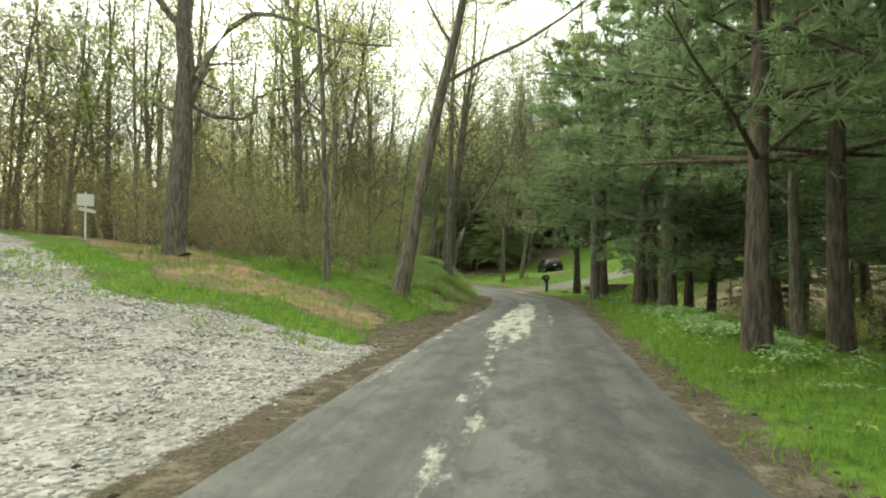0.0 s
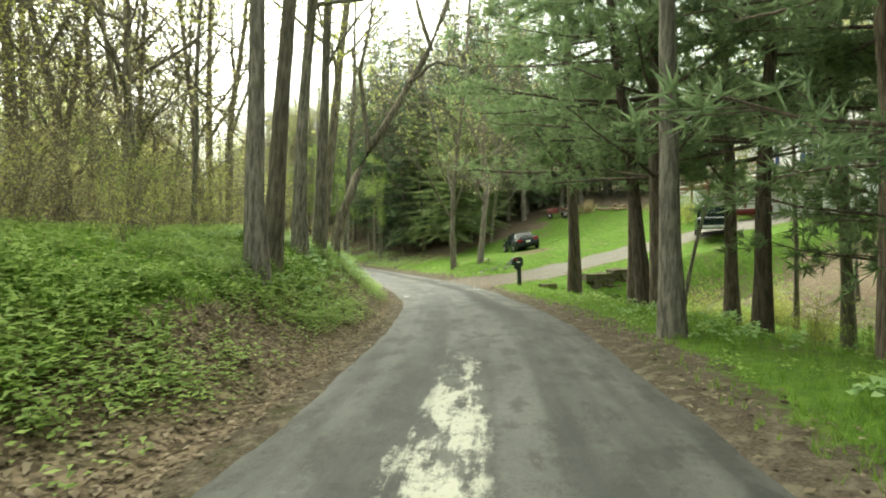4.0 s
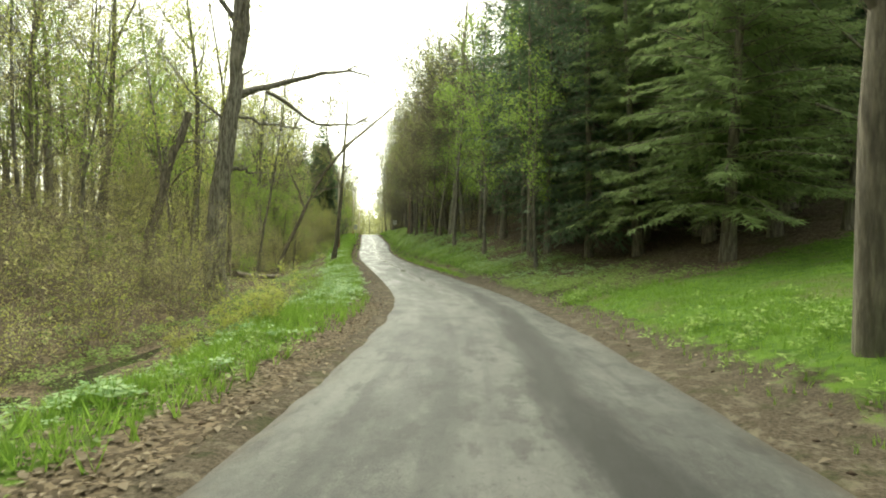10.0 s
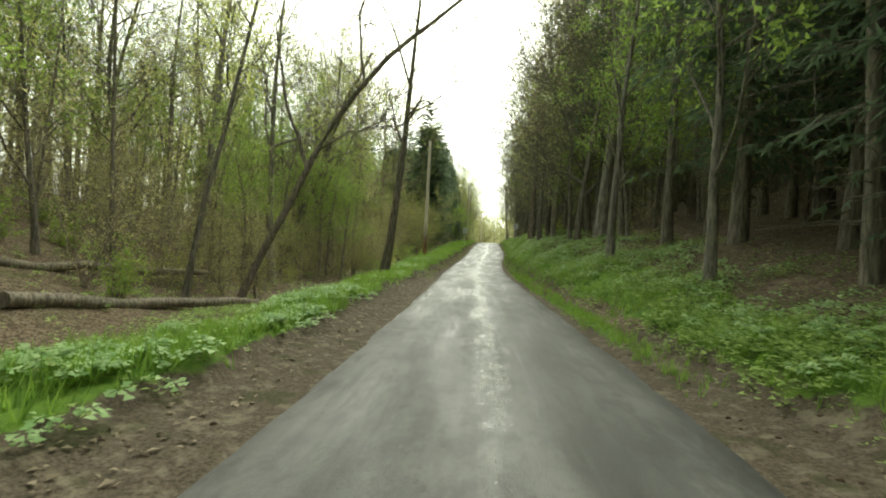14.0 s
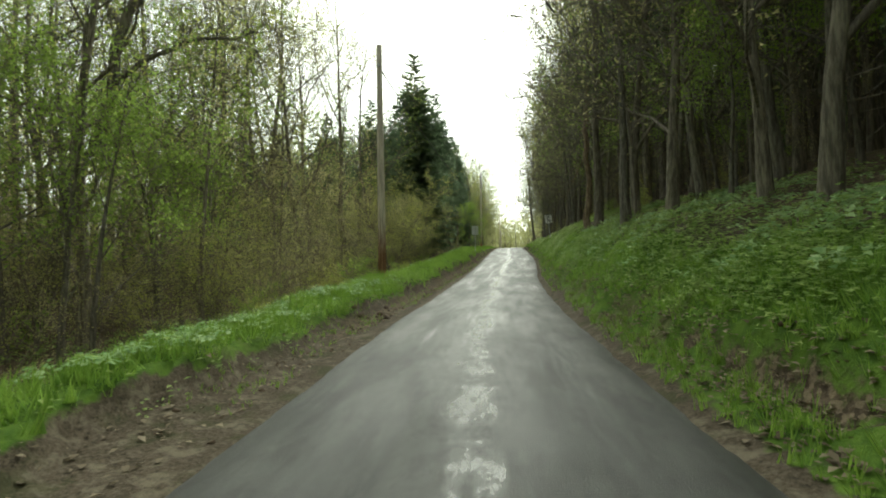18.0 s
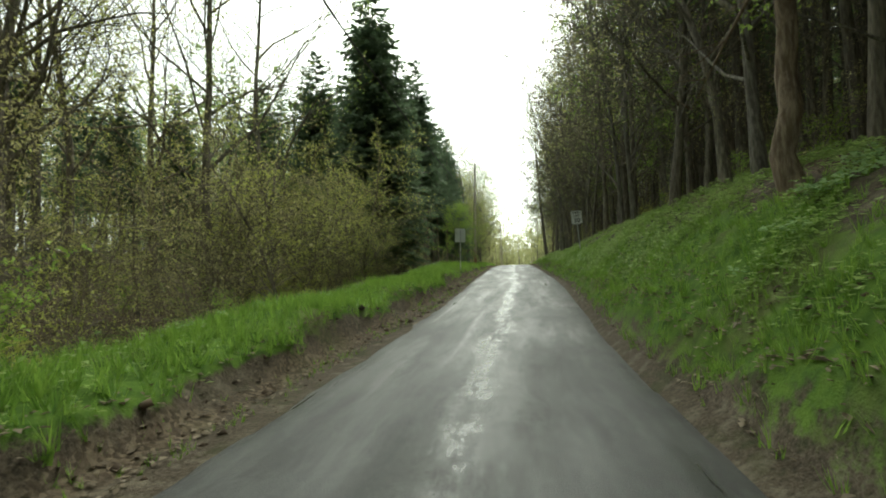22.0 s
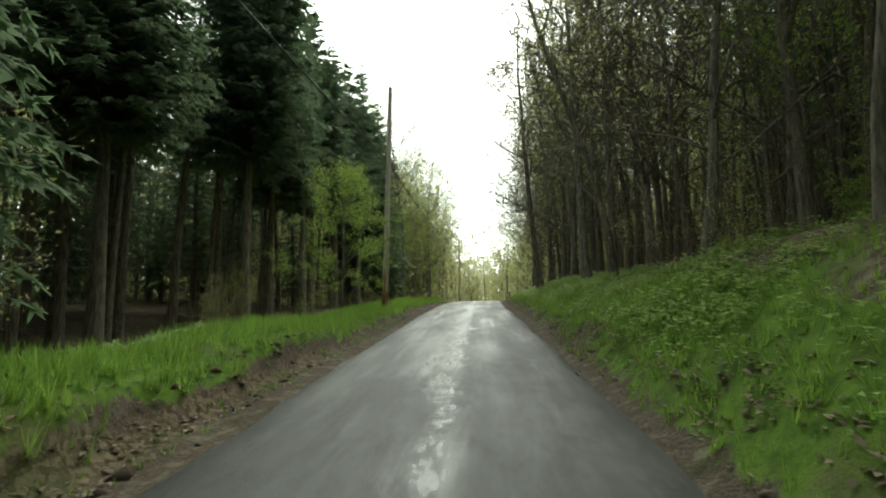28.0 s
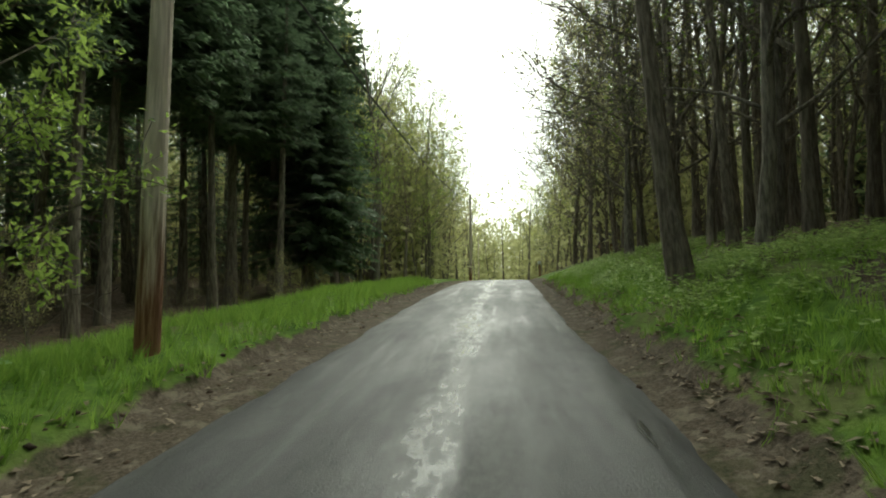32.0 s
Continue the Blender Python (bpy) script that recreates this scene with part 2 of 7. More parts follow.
def ground_material():
    n = Nodes("ground_soil")
    p = n.world_place()
    at = n.t.nodes.new("ShaderNodeAttribute")
    at.attribute_name = "zone"
    rgb = n.split(at.outputs["Color"])
    n1, n2, n3 = n.noise(p, 0.7, 5), n.noise(p, 4.5, 6, 0.65), n.noise(p, 28, 4, 0.7)
    wob = n.math("MULTIPLY", n.math("SUBTRACT", n.math("ADD", n.math("MULTIPLY", n1, 0.4), n.math("MULTIPLY", n2, 0.6)), 0.5), 1.6)
    soil = n.mix(n.ramp(n3, 0.3, 0.7), (0.05, 0.04, 0.029), (0.15, 0.122, 0.09))
    soil = n.mix(n.ramp(n2, 0.48, 0.66, 0, 0.75), soil, (0.23, 0.195, 0.145))
    soil = n.mix(n.ramp(n.noise(p, 1.9, 5, 0.65), 0.52, 0.66, 0, 0.6), soil, (0.05, 0.06, 0.022))
    leafc = n.cells(p, 22, "Color")
    leaf = n.mix(n.ramp(n.split(leafc)[0], 0.1, 0.9), (0.08, 0.06, 0.042), (0.25, 0.195, 0.135))
    leaf = n.mix(n.ramp(n2, 0.4, 0.75, 0, 0.7), leaf, (0.06, 0.045, 0.03))
    turf = n.mix(n.ramp(n2, 0.3, 0.7), (0.055, 0.115, 0.016), (0.14, 0.235, 0.036))
    turf = n.mix(n.ramp(n3, 0.55, 0.8, 0, 0.5), turf, (0.13, 0.14, 0.05))
    turf = n.mix(n.ramp(n1, 0.52, 0.68, 0, 0.6), turf, (0.15, 0.135, 0.07))
    stone = n.split(n.cells(p, 17, "Color"))[1]
    grav = n.mix(stone, (0.2, 0.19, 0.175), (0.5, 0.48, 0.45))
    grav = n.mix(n.ramp(n1, 0.45, 0.75, 0, 0.5), grav, (0.16, 0.135, 0.11))
    grav = n.mix(n.ramp(n2, 0.5, 0.7, 0, 0.55), grav, (0.1, 0.085, 0.068))
    grav = n.mix(n.ramp(n.split(p)[0], 2.5, 4.5, 0, 0.82), grav, n.mix(n.ramp(n.math("ADD", n.split(p)[0], n.math("MULTIPLY", n1, 4.0)), 9.0, 14.0), n.mix(n.ramp(n2, 0.4, 0.62), (0.16, 0.12, 0.085), (0.1, 0.08, 0.06)), (0.19, 0.175, 0.15)))
    clay = n.mix(n.ramp(n2, 0.3, 0.7), (0.22, 0.145, 0.085), (0.4, 0.285, 0.18))
    clay = n.mix(n.ramp(n1, 0.4, 0.6, 0, 0.85), clay, (0.15, 0.15, 0.07))
    col = soil
    leaf = n.mix(n.ramp(n1, 0.5, 0.75, 0, 0.55), leaf, (0.07, 0.1, 0.025))
    for mask, layer in ((rgb[1], leaf), (at.outputs["Alpha"], clay), (rgb[2], grav), (rgb[0], turf)):
        f = n.ramp(n.math("ADD", mask, n.math("MULTIPLY", wob, n.ramp(mask, 0.0, 0.15))), 0.4, 0.62)
        col = n.mix(f, col, layer)
    n.bump(n.math("ADD", n.math("MULTIPLY", stone, 0.5), n3), 0.6, 0.05)
    return n.done(col, 0.95, spec=0.15)


def road_material():
    """Worn, damp chip-seal: u runs across the road and v along it, in metres."""
    n = Nodes("damp_asphalt")
    uv = n.coord("UV")
    x = n.split(uv)
    u, v = x[0], x[1]
    streak = n.noise(n.scaled(uv, (2.2, 0.16, 1)), 1.0, 5, 0.6)
    patchy = n.noise(n.scaled(uv, (0.7, 0.35, 1)), 1.0, 5, 0.6)
    grain = n.noise(uv, 60, 3, 0.7)
    chips = n.noise(n.scaled(uv, (1, 0.55, 1)), 5.0, 6, 0.7)
    wheel = n.math("MULTIPLY", n.ramp(n.math("ABSOLUTE", n.math("SUBTRACT", n.math("ABSOLUTE", u), 0.85)), 0.1, 0.5, 1, 0), 0.5)
    col = n.mix(n.ramp(patchy, 0.3, 0.7), (0.05, 0.051, 0.049), (0.14, 0.14, 0.13))
    col = n.mix(n.ramp(n.math("ADD", streak, wheel), 0.5, 0.9, 0, 0.75), col, (0.045, 0.046, 0.046))
    col = n.mix(n.ramp(grain, 0.35, 0.75, 0, 0.5), col, (0.17, 0.165, 0.15))
    blot = n.noise(n.scaled(uv, (1.0, 0.5, 1)), 2.6, 5, 0.65)
    col = n.mix(n.ramp(blot, 0.49, 0.6, 0, 0.62), col, (0.038, 0.037, 0.035))
    col = n.mix(n.ramp(blot, 0.47, 0.33, 0, 0.4), col, (0.165, 0.16, 0.145))
    edge = n.ramp(n.math("ADD", n.math("ABSOLUTE", u), n.math("MULTIPLY", chips, 0.8)), 2.2, 2.62)
    col = n.mix(n.math("MULTIPLY", edge, 0.75), col, (0.105, 0.082, 0.062))
    # pale scraped seal along the crown of the first stretch
    side = n.math("SUBTRACT", u, n.math("MULTIPLY", n.math("SUBTRACT", n.noise(n.scaled(uv, (0, 0.3, 0)), 1.0, 2), 0.5), 0.4))
    heavy = n.math("MULTIPLY", n.ramp(v, 9.0, 12.0), n.ramp(v, 17.0, 25.0, 1, 0.3))
    band = n.ramp(n.math("SUBTRACT", n.math("ABSOLUTE", n.math("ADD", side, 0.34)), n.math("MULTIPLY", heavy, 0.28)), 0.05, 0.42, 1, 0)
    thin = n.math("MULTIPLY", n.ramp(n.math("ABSOLUTE", n.math("ADD", side, -0.62)), 0.02, 0.25, 0.6, 0), n.math("MULTIPLY", n.ramp(v, 12.5, 14.0), n.ramp(v, 16.5, 18.5, 1, 0)))
    verge = n.math("MULTIPLY", n.ramp(n.math("ABSOLUTE", n.math("ADD", side, 1.72)), 0.03, 0.3, 0.62, 0), n.math("MULTIPLY", n.ramp(v, 3.0, 5.0), n.ramp(v, 15.0, 18.0, 1, 0)))
    band = n.math("MAXIMUM", band, n.math("MAXIMUM", thin, verge))
    along = n.math("MULTIPLY", n.ramp(v, -4.0, 0.0), n.ramp(v, 23.0, 26.0, 1, 0))
    flecks = n.math("ADD", n.math("MULTIPLY", n.noise(n.scaled(uv, (1, 0.45, 1)), 3.2, 6, 0.75), 0.55), n.math("ADD", n.math("MULTIPLY", chips, 0.2), n.math("MULTIPLY", n.noise(n.scaled(uv, (6, 0.5, 1)), 1.0, 4, 0.7), 0.25)))
    pale = n.ramp(n.math("ADD", flecks, n.math("MULTIPLY", band, n.math("ADD", n.math("MULTIPLY", heavy, 0.075), 0.1))), 0.6, 0.68)
    col = n.mix(n.math("MULTIPLY", n.math("MULTIPLY", pale, along), n.ramp(band, 0, 0.25)), col, (0.5, 0.495, 0.42))
    worn = n.ramp(n.math("ADD", n.noise(n.scaled(uv, (1.3, 0.5, 1)), 2.2, 5, 0.7), 0.0), 0.66, 0.75)
    col = n.mix(n.math("MULTIPLY", worn, 0.35), col, (0.3, 0.29, 0.26))
    # coarse aggregate, ravelled spots and wear
    agg = n.noise(n.scaled(uv, (1, 0.7, 1)), 13.0, 5, 0.75)
    col = n.mix(n.ramp(agg, 0.54, 0.66, 0, 0.55), col, (0.03, 0.03, 0.029))
    col = n.mix(n.ramp(agg, 0.44, 0.33, 0, 0.4), col, (0.19, 0.186, 0.17))
    # long tyre streaks, fine cracks and broken spots
    trail = n.noise(n.scaled(uv, (3.2, 0.07, 1)), 1.0, 3, 0.5)
    col = n.mix(n.ramp(trail, 0.45, 0.7, 0, 0.55), col, (0.036, 0.037, 0.037))
    swerve = n.noise(n.scaled(uv, (1.0, 0.5, 1)), 1.2, 3)
    bent = n.t.nodes.new("ShaderNodeVectorMath")
    bent.operation = "ADD"
    n.put(bent.inputs[0], n.scaled(uv, (0.8, 0.38, 1)))
    n.put(bent.inputs[1], n.scaled(n.t.nodes[swerve.node.name].outputs["Color"], (0.5, 0.5, 0)))
    vor = n.t.nodes.new("ShaderNodeTexVoronoi")
    vor.feature = "DISTANCE_TO_EDGE"
    n.put(vor.inputs["Vector"], bent.outputs[0])
    crack = n.math("MULTIPLY", n.ramp(vor.outputs["Distance"], 0.002, 0.016, 1, 0), n.ramp(patchy, 0.46, 0.72))
    col = n.mix(n.math("MULTIPLY", crack, 0.5), col, (0.026, 0.025, 0.023))
    holes = n.math("MULTIPLY", n.ramp(n.noise(n.scaled(uv, (2.4, 1.3, 1)), 1.0, 5, 0.65), 0.63, 0.67), n.ramp(n.math("ABSOLUTE", u), 1.7, 1.2, 0.9, 0.35))
    col = n.mix(n.math("MULTIPLY", holes, n.ramp(v, 24, 30, 0.2, 0.7)), col, (0.04, 0.038, 0.035))
    # damp: glossy along the crown and in low patches, more so on the far half
    col = n.mix(n.ramp(v, 55, 90, 0, 0.6), col, (0.034, 0.035, 0.036))
    gap = n.noise(n.scaled(uv, (2.0, 0.55, 1)), 1.0, 5, 0.65)
    crown = n.ramp(n.math("ADD", n.math("ABSOLUTE", side), n.math("MULTIPLY", n.math("SUBTRACT", gap, 0.5), 0.9)), 0.04, 0.34, 1, 0)
    crown = n.math("MULTIPLY", crown, n.ramp(n.noise(n.scaled(uv, (7, 0.6, 1)), 1.0, 5, 0.7), 0.3, 0.55, 0.35, 1))
    crown = n.math("MULTIPLY", crown, n.ramp(n.noise(n.scaled(uv, (0.6, 1.1, 1)), 1.0, 5, 0.7), 0.3, 0.62, 0.15, 1))
    nib = n.noise(n.scaled(uv, (9, 3.2, 1)), 1.0, 6, 0.75)
    crown = n.math("MULTIPLY", crown, n.ramp(nib, 0.32, 0.66, 0.25, 1))
    later = n.ramp(v, 52.0, 74.0)
    # part of the sky's reflection on the wet crown is painted in as lighter grey
    col = n.mix(n.math("MULTIPLY", n.math("MULTIPLY", crown, later), 0.3), col, (0.14, 0.14, 0.134))
    wet = n.math("MULTIPLY", n.math("MAXIMUM", crown, n.ramp(streak, 0.46, 0.8, 0, 0.6)), later)
    drift = n.math("MULTIPLY", n.math("SUBTRACT", n.noise(n.scaled(uv, (0, 0.16, 0)), 1.0, 2), 0.5), 0.9)
    lane = n.math("ABSOLUTE", n.math("SUBTRACT", n.math("SUBTRACT", u, 0.82), drift))
    soak = n.ramp(n.math("ADD", lane, n.math("MULTIPLY", n.math("SUBTRACT", n.noise(n.scaled(uv, (1.6, 0.5, 1)), 1.4, 5, 0.65), 0.5), 0.8)), 0.12, 0.44, 1, 0)
    soak = n.math("MULTIPLY", soak, n.math("MULTIPLY", n.ramp(v, 27, 33), n.ramp(v, 64, 80, 1, 0.0)))
    col = n.mix(n.math("MULTIPLY", soak, 0.94), col, (0.017, 0.0165, 0.0155))
    gloss = n.math("MAXIMUM", wet, n.math("MULTIPLY", soak, 0.05))
    damp = n.math("MULTIPLY", n.ramp(n.noise(n.scaled(uv, (1.5, 0.45, 1)), 1.7, 6, 0.7), 0.5, 0.62), n.ramp(v, 45, 80))
    col = n.mix(n.math("MULTIPLY", damp, 0.6), col, (0.022, 0.022, 0.022))
    film = n.ramp(n.noise(n.scaled(uv, (1.3, 0.22, 1)), 1.0, 5, 0.65), 0.36, 0.66, 0.0, 0.2)
    rough = n.math("SUBTRACT", n.ramp(gloss, 0, 0.95, 0.72, 0.24), n.math("MULTIPLY", n.math("ADD", film, 0.1), n.ramp(v, 40, 85, 0.25, 1)))
    n.bump(n.math("ADD", grain, n.math("MULTIPLY", chips, 0.6)), n.ramp(gloss, 0.1, 0.8, 0.5, 0.16), 0.014)
    return n.done(col, n.math("MAXIMUM", rough, 0.2), spec=0.45)


M_GROUND, M_ROAD = ground_material(), road_material()

# ---- the lie of the land: stations along the road, metres across it ----
CENTRE = np.array([
    (-60.0, -128.0, 3.2), (-24.5, -60.0, 1.5), (-4.6, -20.0, 0.5), (-0.35, 0.08, 0.00), (0.95, 7.02, -0.18), (2.31, 13.81, -0.36), (3.75, 20.58, -0.63), (4.67, 27.52, -0.86),
    (4.97, 34.58, -1.20), (4.58, 41.61, -1.45), (3.24, 48.63, -1.62), (1.38, 55.37, -1.70), (-0.99, 61.82, -1.69), (-4.05, 68.00, -1.63),
    (-7.45, 74.32, -1.49), (-10.83, 80.50, -1.35), (-14.14, 86.56, -1.19), (-17.55, 92.71, -0.95)])
CENTRE = np.concatenate([CENTRE, np.array([
    (-20.71, 98.90, -0.72), (-23.84, 105.17, -0.37), (-26.83, 111.62, 0.1), (-29.82, 118.00, 0.69), (-32.91, 124.16, 1.26), (-36.05, 130.35, 1.77),
    (-39.2, 136.6, 2.24), (-42.4, 142.9, 2.72), (-45.5, 149.25, 3.12), (-48.53, 155.64, 3.42), (-51.5, 162.05, 3.6), (-54.5, 168.45, 3.64),
    (-60.5, 181.2, 3.3), (-72.8, 206.6, 2.5), (-105.0, 262.0, 2.0), (-190.0, 420.0, 2.0)])])


def smooth_line(ctrl, step=0.5):
    """A smooth curve through the control points, at even steps, with the station of the fourth one as 0."""
    k = np.concatenate([[0], np.cumsum(np.linalg.norm(np.diff(ctrl, axis=0), axis=1))])
    m = np.gradient(ctrl, k, axis=0)
    q = np.arange(0, k[-1], 0.1)
    i = np.clip(np.searchsorted(k, q, side="right") - 1, 0, len(k) - 2)
    h = (k[i + 1] - k[i])[:, None]
    w = ((q - k[i])[:, None]) / h
    p = (2 * w**3 - 3 * w**2 + 1) * ctrl[i] + (w**3 - 2 * w**2 + w) * h * m[i] + (3 * w**2 - 2 * w**3) * ctrl[i + 1] + (w**3 - w**2) * h * m[i + 1]
    s = np.concatenate([[0], np.cumsum(np.hypot(*np.diff(p[:, :2], axis=0).T))])
    zero = s[np.argmin(np.hypot(p[:, 0] - ctrl[3, 0], p[:, 1] - ctrl[3, 1]))]
    e = np.arange(0, s[-1], step)
    return e - zero, np.stack([np.interp(e, s, p[:, j]) for j in range(3)], 1)


LINE_S, LINE_P = smooth_line(CENTRE)
_h = np.unwrap(np.arctan2(*np.gradient(LINE_P[:, :2], axis=0).T[::-1]))


def blur(a, half):
    k = np.ones(2 * half + 1) / (2 * half + 1)
    return np.convolve(np.pad(a, half, mode="edge"), k, mode="valid")


HEAD = blur(blur(_h, 6), 6)
HEAD_WIDE = blur(blur(_h, 60), 60)
HEAD_ALL = float(np.mean(_h))

EDGE_S = (-20, 14, 23, 35, 42, 48, 57, 66, 80, 97, 114, 126, 138, 149, 156, 200)
EDGE_W = (2.1, 2.08, 2.02, 2.1, 2.25, 2.3, 2.15, 2.06, 2.08, 2.1, 2.14, 2.2, 2.12, 2.04, 1.88, 1.88)
RD = (1.9, 2.6, 3.4, 4.5, 6.0, 9.0, 14.0, 25.0, 60.0)
RIGHT = {-20: (0, .05, .1, .1, -.2, -.6, -.8, 0, 6), 5: (0, .05, .1, .1, -.2, -.8, -1, 0, 6), 20: (0, .08, .15, .2, 0, -.8, -1, .5, 6), 30: (0, .05, .1, .05, -.5, -1.3, -1.1, 1.6, 8),
         37: (0, 0, .02, .02, -.5, -1.2, -.5, 2.6, 9), 41: (0, 0, 0, .02, .05, .35, 1.5, 3.4, 10), 46: (0, 0, .05, .1, .3, .8, 1.7, 3.8, 10), 51: (0, .05, .35, .7, 1.0, 1.4, 2.3, 4.6, 10), 58: (0, .05, .25, .45, .7, 1.2, 2.2, 4.6, 10)}
RIGHT.update({39.9: (0, 0, .02, .02, -.6, -1.25, -.9, 2.6, 9), 40.9: (0, 0, 0, .02, .05, .35, 1.4, 3.3, 10)})
RIGHT.update({66: (0, .05, .15, .35, .6, 1.25, 2.8, 5.4, 11), 75: (0, .1, .35, .6, .95, 1.7, 3.2, 5.9, 12), 84: (0, .15, .6, 1.1, 1.6, 2.6, 3.8, 7, 13), 92: (0, .2, .8, 1.5, 2.1, 3.1, 4.4, 8, 14),
              105: (0, .4, 1.25, 2.05, 2.65, 3.5, 4.8, 8, 14), 120: (0, .45, 1.4, 2.3, 3.0, 3.8, 5, 8, 14), 133: (0, .3, .95, 1.75, 2.6, 3.5, 4.5, 7, 12), 149: (0, .25, .65, 1.05, 1.4, 1.8, 2.4, 4, 9),
              168: (0, .2, .5, .9, 1.3, 1.8, 2.3, 3, 6), 230: (0, .1, .2, .3, .4, .5, .8, 1.5, 4)})
LD = (1.9, 2.5, 3.2, 4.2, 5.5, 8.0, 12.0, 20.0, 60.0)
LEFT = {-20: (0, 0, .05, .1, .15, .2, .4, .9, 4), 2: (0, .02, .05, .1, .2, .35, .6, 1.2, 5), 12: (0, 0, .05, .3, .65, 1.2, 1.7, 2.4, 5), 17: (0, -.02, .1, .6, 1.0, 1.4, 2.0, 2.8, 6), 27: (0, -.03, .35, 1.25, 1.75, 2.0, 2.3, 2.8, 6),
        34: (0, -.03, .65, 1.85, 2.3, 2.45, 2.3, 2.3, 4), 40: (0, -.02, .55, 1.65, 2.0, 1.85, 1.4, 1.5, 4), 46.5: (0, 0, .05, .1, 0, -.3, -.3, .6, 4), 52: (0, .02, .05, 0, -.5, -.65, -.3, .5, 6)}
LEFT.update({64: (0, .02, .1, .1, -.3, -.5, .2, 2.5, 10), 75: (0, .02, .1, .05, -.4, -.5, .8, 4, 13), 90: (0, 0, .12, .1, -.5, -.9, -.3, 3, 12), 106: (0, -.03, .2, .4, 0, -.8, -.8, 1, 8), 120: (0, -.05, .25, .4, 0, -.6, -.6, .5, 6),
             133: (0, -.03, .3, .45, .2, -.3, -.4, .3, 5), 150: (0, 0, .1, .1, -.15, -.45, -.45, .2, 4), 230: (0, 0, .1, .2, .2, .1, 0, .3, 3)})


def side_height(table, knots, s, d):
    """Height over the road's crown, by station and distance from the centre."""
    st = np.array(sorted(table))
    rows = np.array([table[k] for k in st])
    i = np.clip(np.searchsorted(st, s, side="right") - 1, 0, len(st) - 2)
    w = np.clip((s - st[i]) / (st[i + 1] - st[i]), 0, 1)
    w = w * w * (3 - 2 * w)
    kn = np.array([0.0, *knots, 110.0, 2000.0])
    full = np.concatenate([np.zeros((len(st), 1)), rows, rows[:, -1:] * 1.6, rows[:, -1:] * 1.6], 1)
    j = np.clip(np.searchsorted(kn, d, side="right") - 1, 0, len(kn) - 2)
    q = np.clip((d - kn[j]) / (kn[j + 1] - kn[j]), 0, 1)
    a = full[i, j] * (1 - q) + full[i, j + 1] * q
    b = full[i + 1, j] * (1 - q) + full[i + 1, j + 1] * q
    return a * (1 - w) + b * w


def ripple(x, y):
    return (np.sin(x * 0.9 + 1.3 * np.sin(y * 0.37)) * np.sin(y * 0.8 + np.sin(x * 0.51) * 1.7) * 0.5
            + np.sin(x * 2.3 + y * 1.1) * np.sin(y * 2.9 - x * 0.7) * 0.25 + np.sin(x * 5.1 - y * 3.7) * np.sin(x * 2.7 + y * 6.3) * 0.14)


def lip(s, d):
    """Distance from the centre, and height, of the small cut bank where the verge breaks off to the shoulder."""
    wob = 0.14 * np.sin(s * 1.9 + d * 0) * np.sin(s * 0.47) + 0.07 * np.sin(s * 4.7 + 1.0)
    at = np.where(d > 0, np.interp(s, (60, 76, 90, 104, 120, 136, 148), (2.9, 2.95, 2.7, 2.38, 2.36, 2.42, 2.36)), np.interp(s, (60, 76, 88, 96, 108, 122, 138, 150), (3.0, 3.0, 3.15, 2.9, 2.85, 2.85, 2.75, 2.55))) + wob
    high = np.where(d > 0, np.interp(s, (66, 78, 95, 110, 125, 150, 175), (0, .15, .22, .3, .2, .16, 0)), np.interp(s, (58, 72, 90, 104, 118, 140, 152, 176), (0, .1, .16, .2, .27, .2, .12, 0)))
    return at, high * (1.3 + 0.4 * np.sin(s * 0.9))


def spot(s, d):
    """The place on the ground at station s, d metres right of the centre line (numbers or arrays)."""
    s, d = np.broadcast_arrays(np.asarray(s, float), np.asarray(d, float))
    c = np.stack([np.interp(s, LINE_S, LINE_P[:, j]) for j in range(3)], -1)
    a1, a2 = np.interp(s, LINE_S, HEAD), np.interp(s, LINE_S, HEAD_WIDE)
    m = np.abs(d)
    g = np.sign(d)
    x, y = c[..., 0].copy(), c[..., 1].copy()
    for ang, ln in ((a1, np.minimum(m, 8)), (a2, np.clip(m - 8, 0, 52)), (HEAD_ALL, np.maximum(m - 60, 0))):
        x += np.sin(ang) * g * ln
        y -= np.cos(ang) * g * ln
    dz = np.where(d > 0, side_height(RIGHT, RD, s, m), side_height(LEFT, LD, s, m))
    off = np.interp(s, EDGE_S, EDGE_W)
    rip = ripple(x, y) * 0.16 * np.clip((m - off - 0.1) / 2.5, 0, 1)
    under = np.where(m < off - 0.25, -0.07, 0.0)
    at, high = lip(s, d)
    cut = high * np.clip((m - at) / 0.14 + 0.5, 0, 1) * np.clip((7.0 - m) / 3.5, 0, 1)
    z = c[..., 2] + dz + rip + under + cut
    return np.stack([x, y, z], -1)


_gs, _gd = np.meshgrid(np.arange(-30, 230, 0.5), np.arange(-70, 70, 0.5), indexing="ij")
_gp = spot(_gs, _gd)[..., :2].reshape(-1, 2)


def where(x, y):
    """Station and offset of a place in the plan."""
    i = int(np.argmin((_gp[:, 0] - x) ** 2 + (_gp[:, 1] - y) ** 2))
    return float(_gs.ravel()[i]), float(_gd.ravel()[i])


def height(x, y):
    return float(spot(*where(x, y))[2])


# driveway on the right: a gravel track that climbs from the road past the lawn
DRIVE = np.array([(5.2, 44.4), (9.5, 45.6), (13.6, 46.6), (17.5, 47.4), (22.0, 48.0), (27.0, 47.5), (34.0, 46.0)])


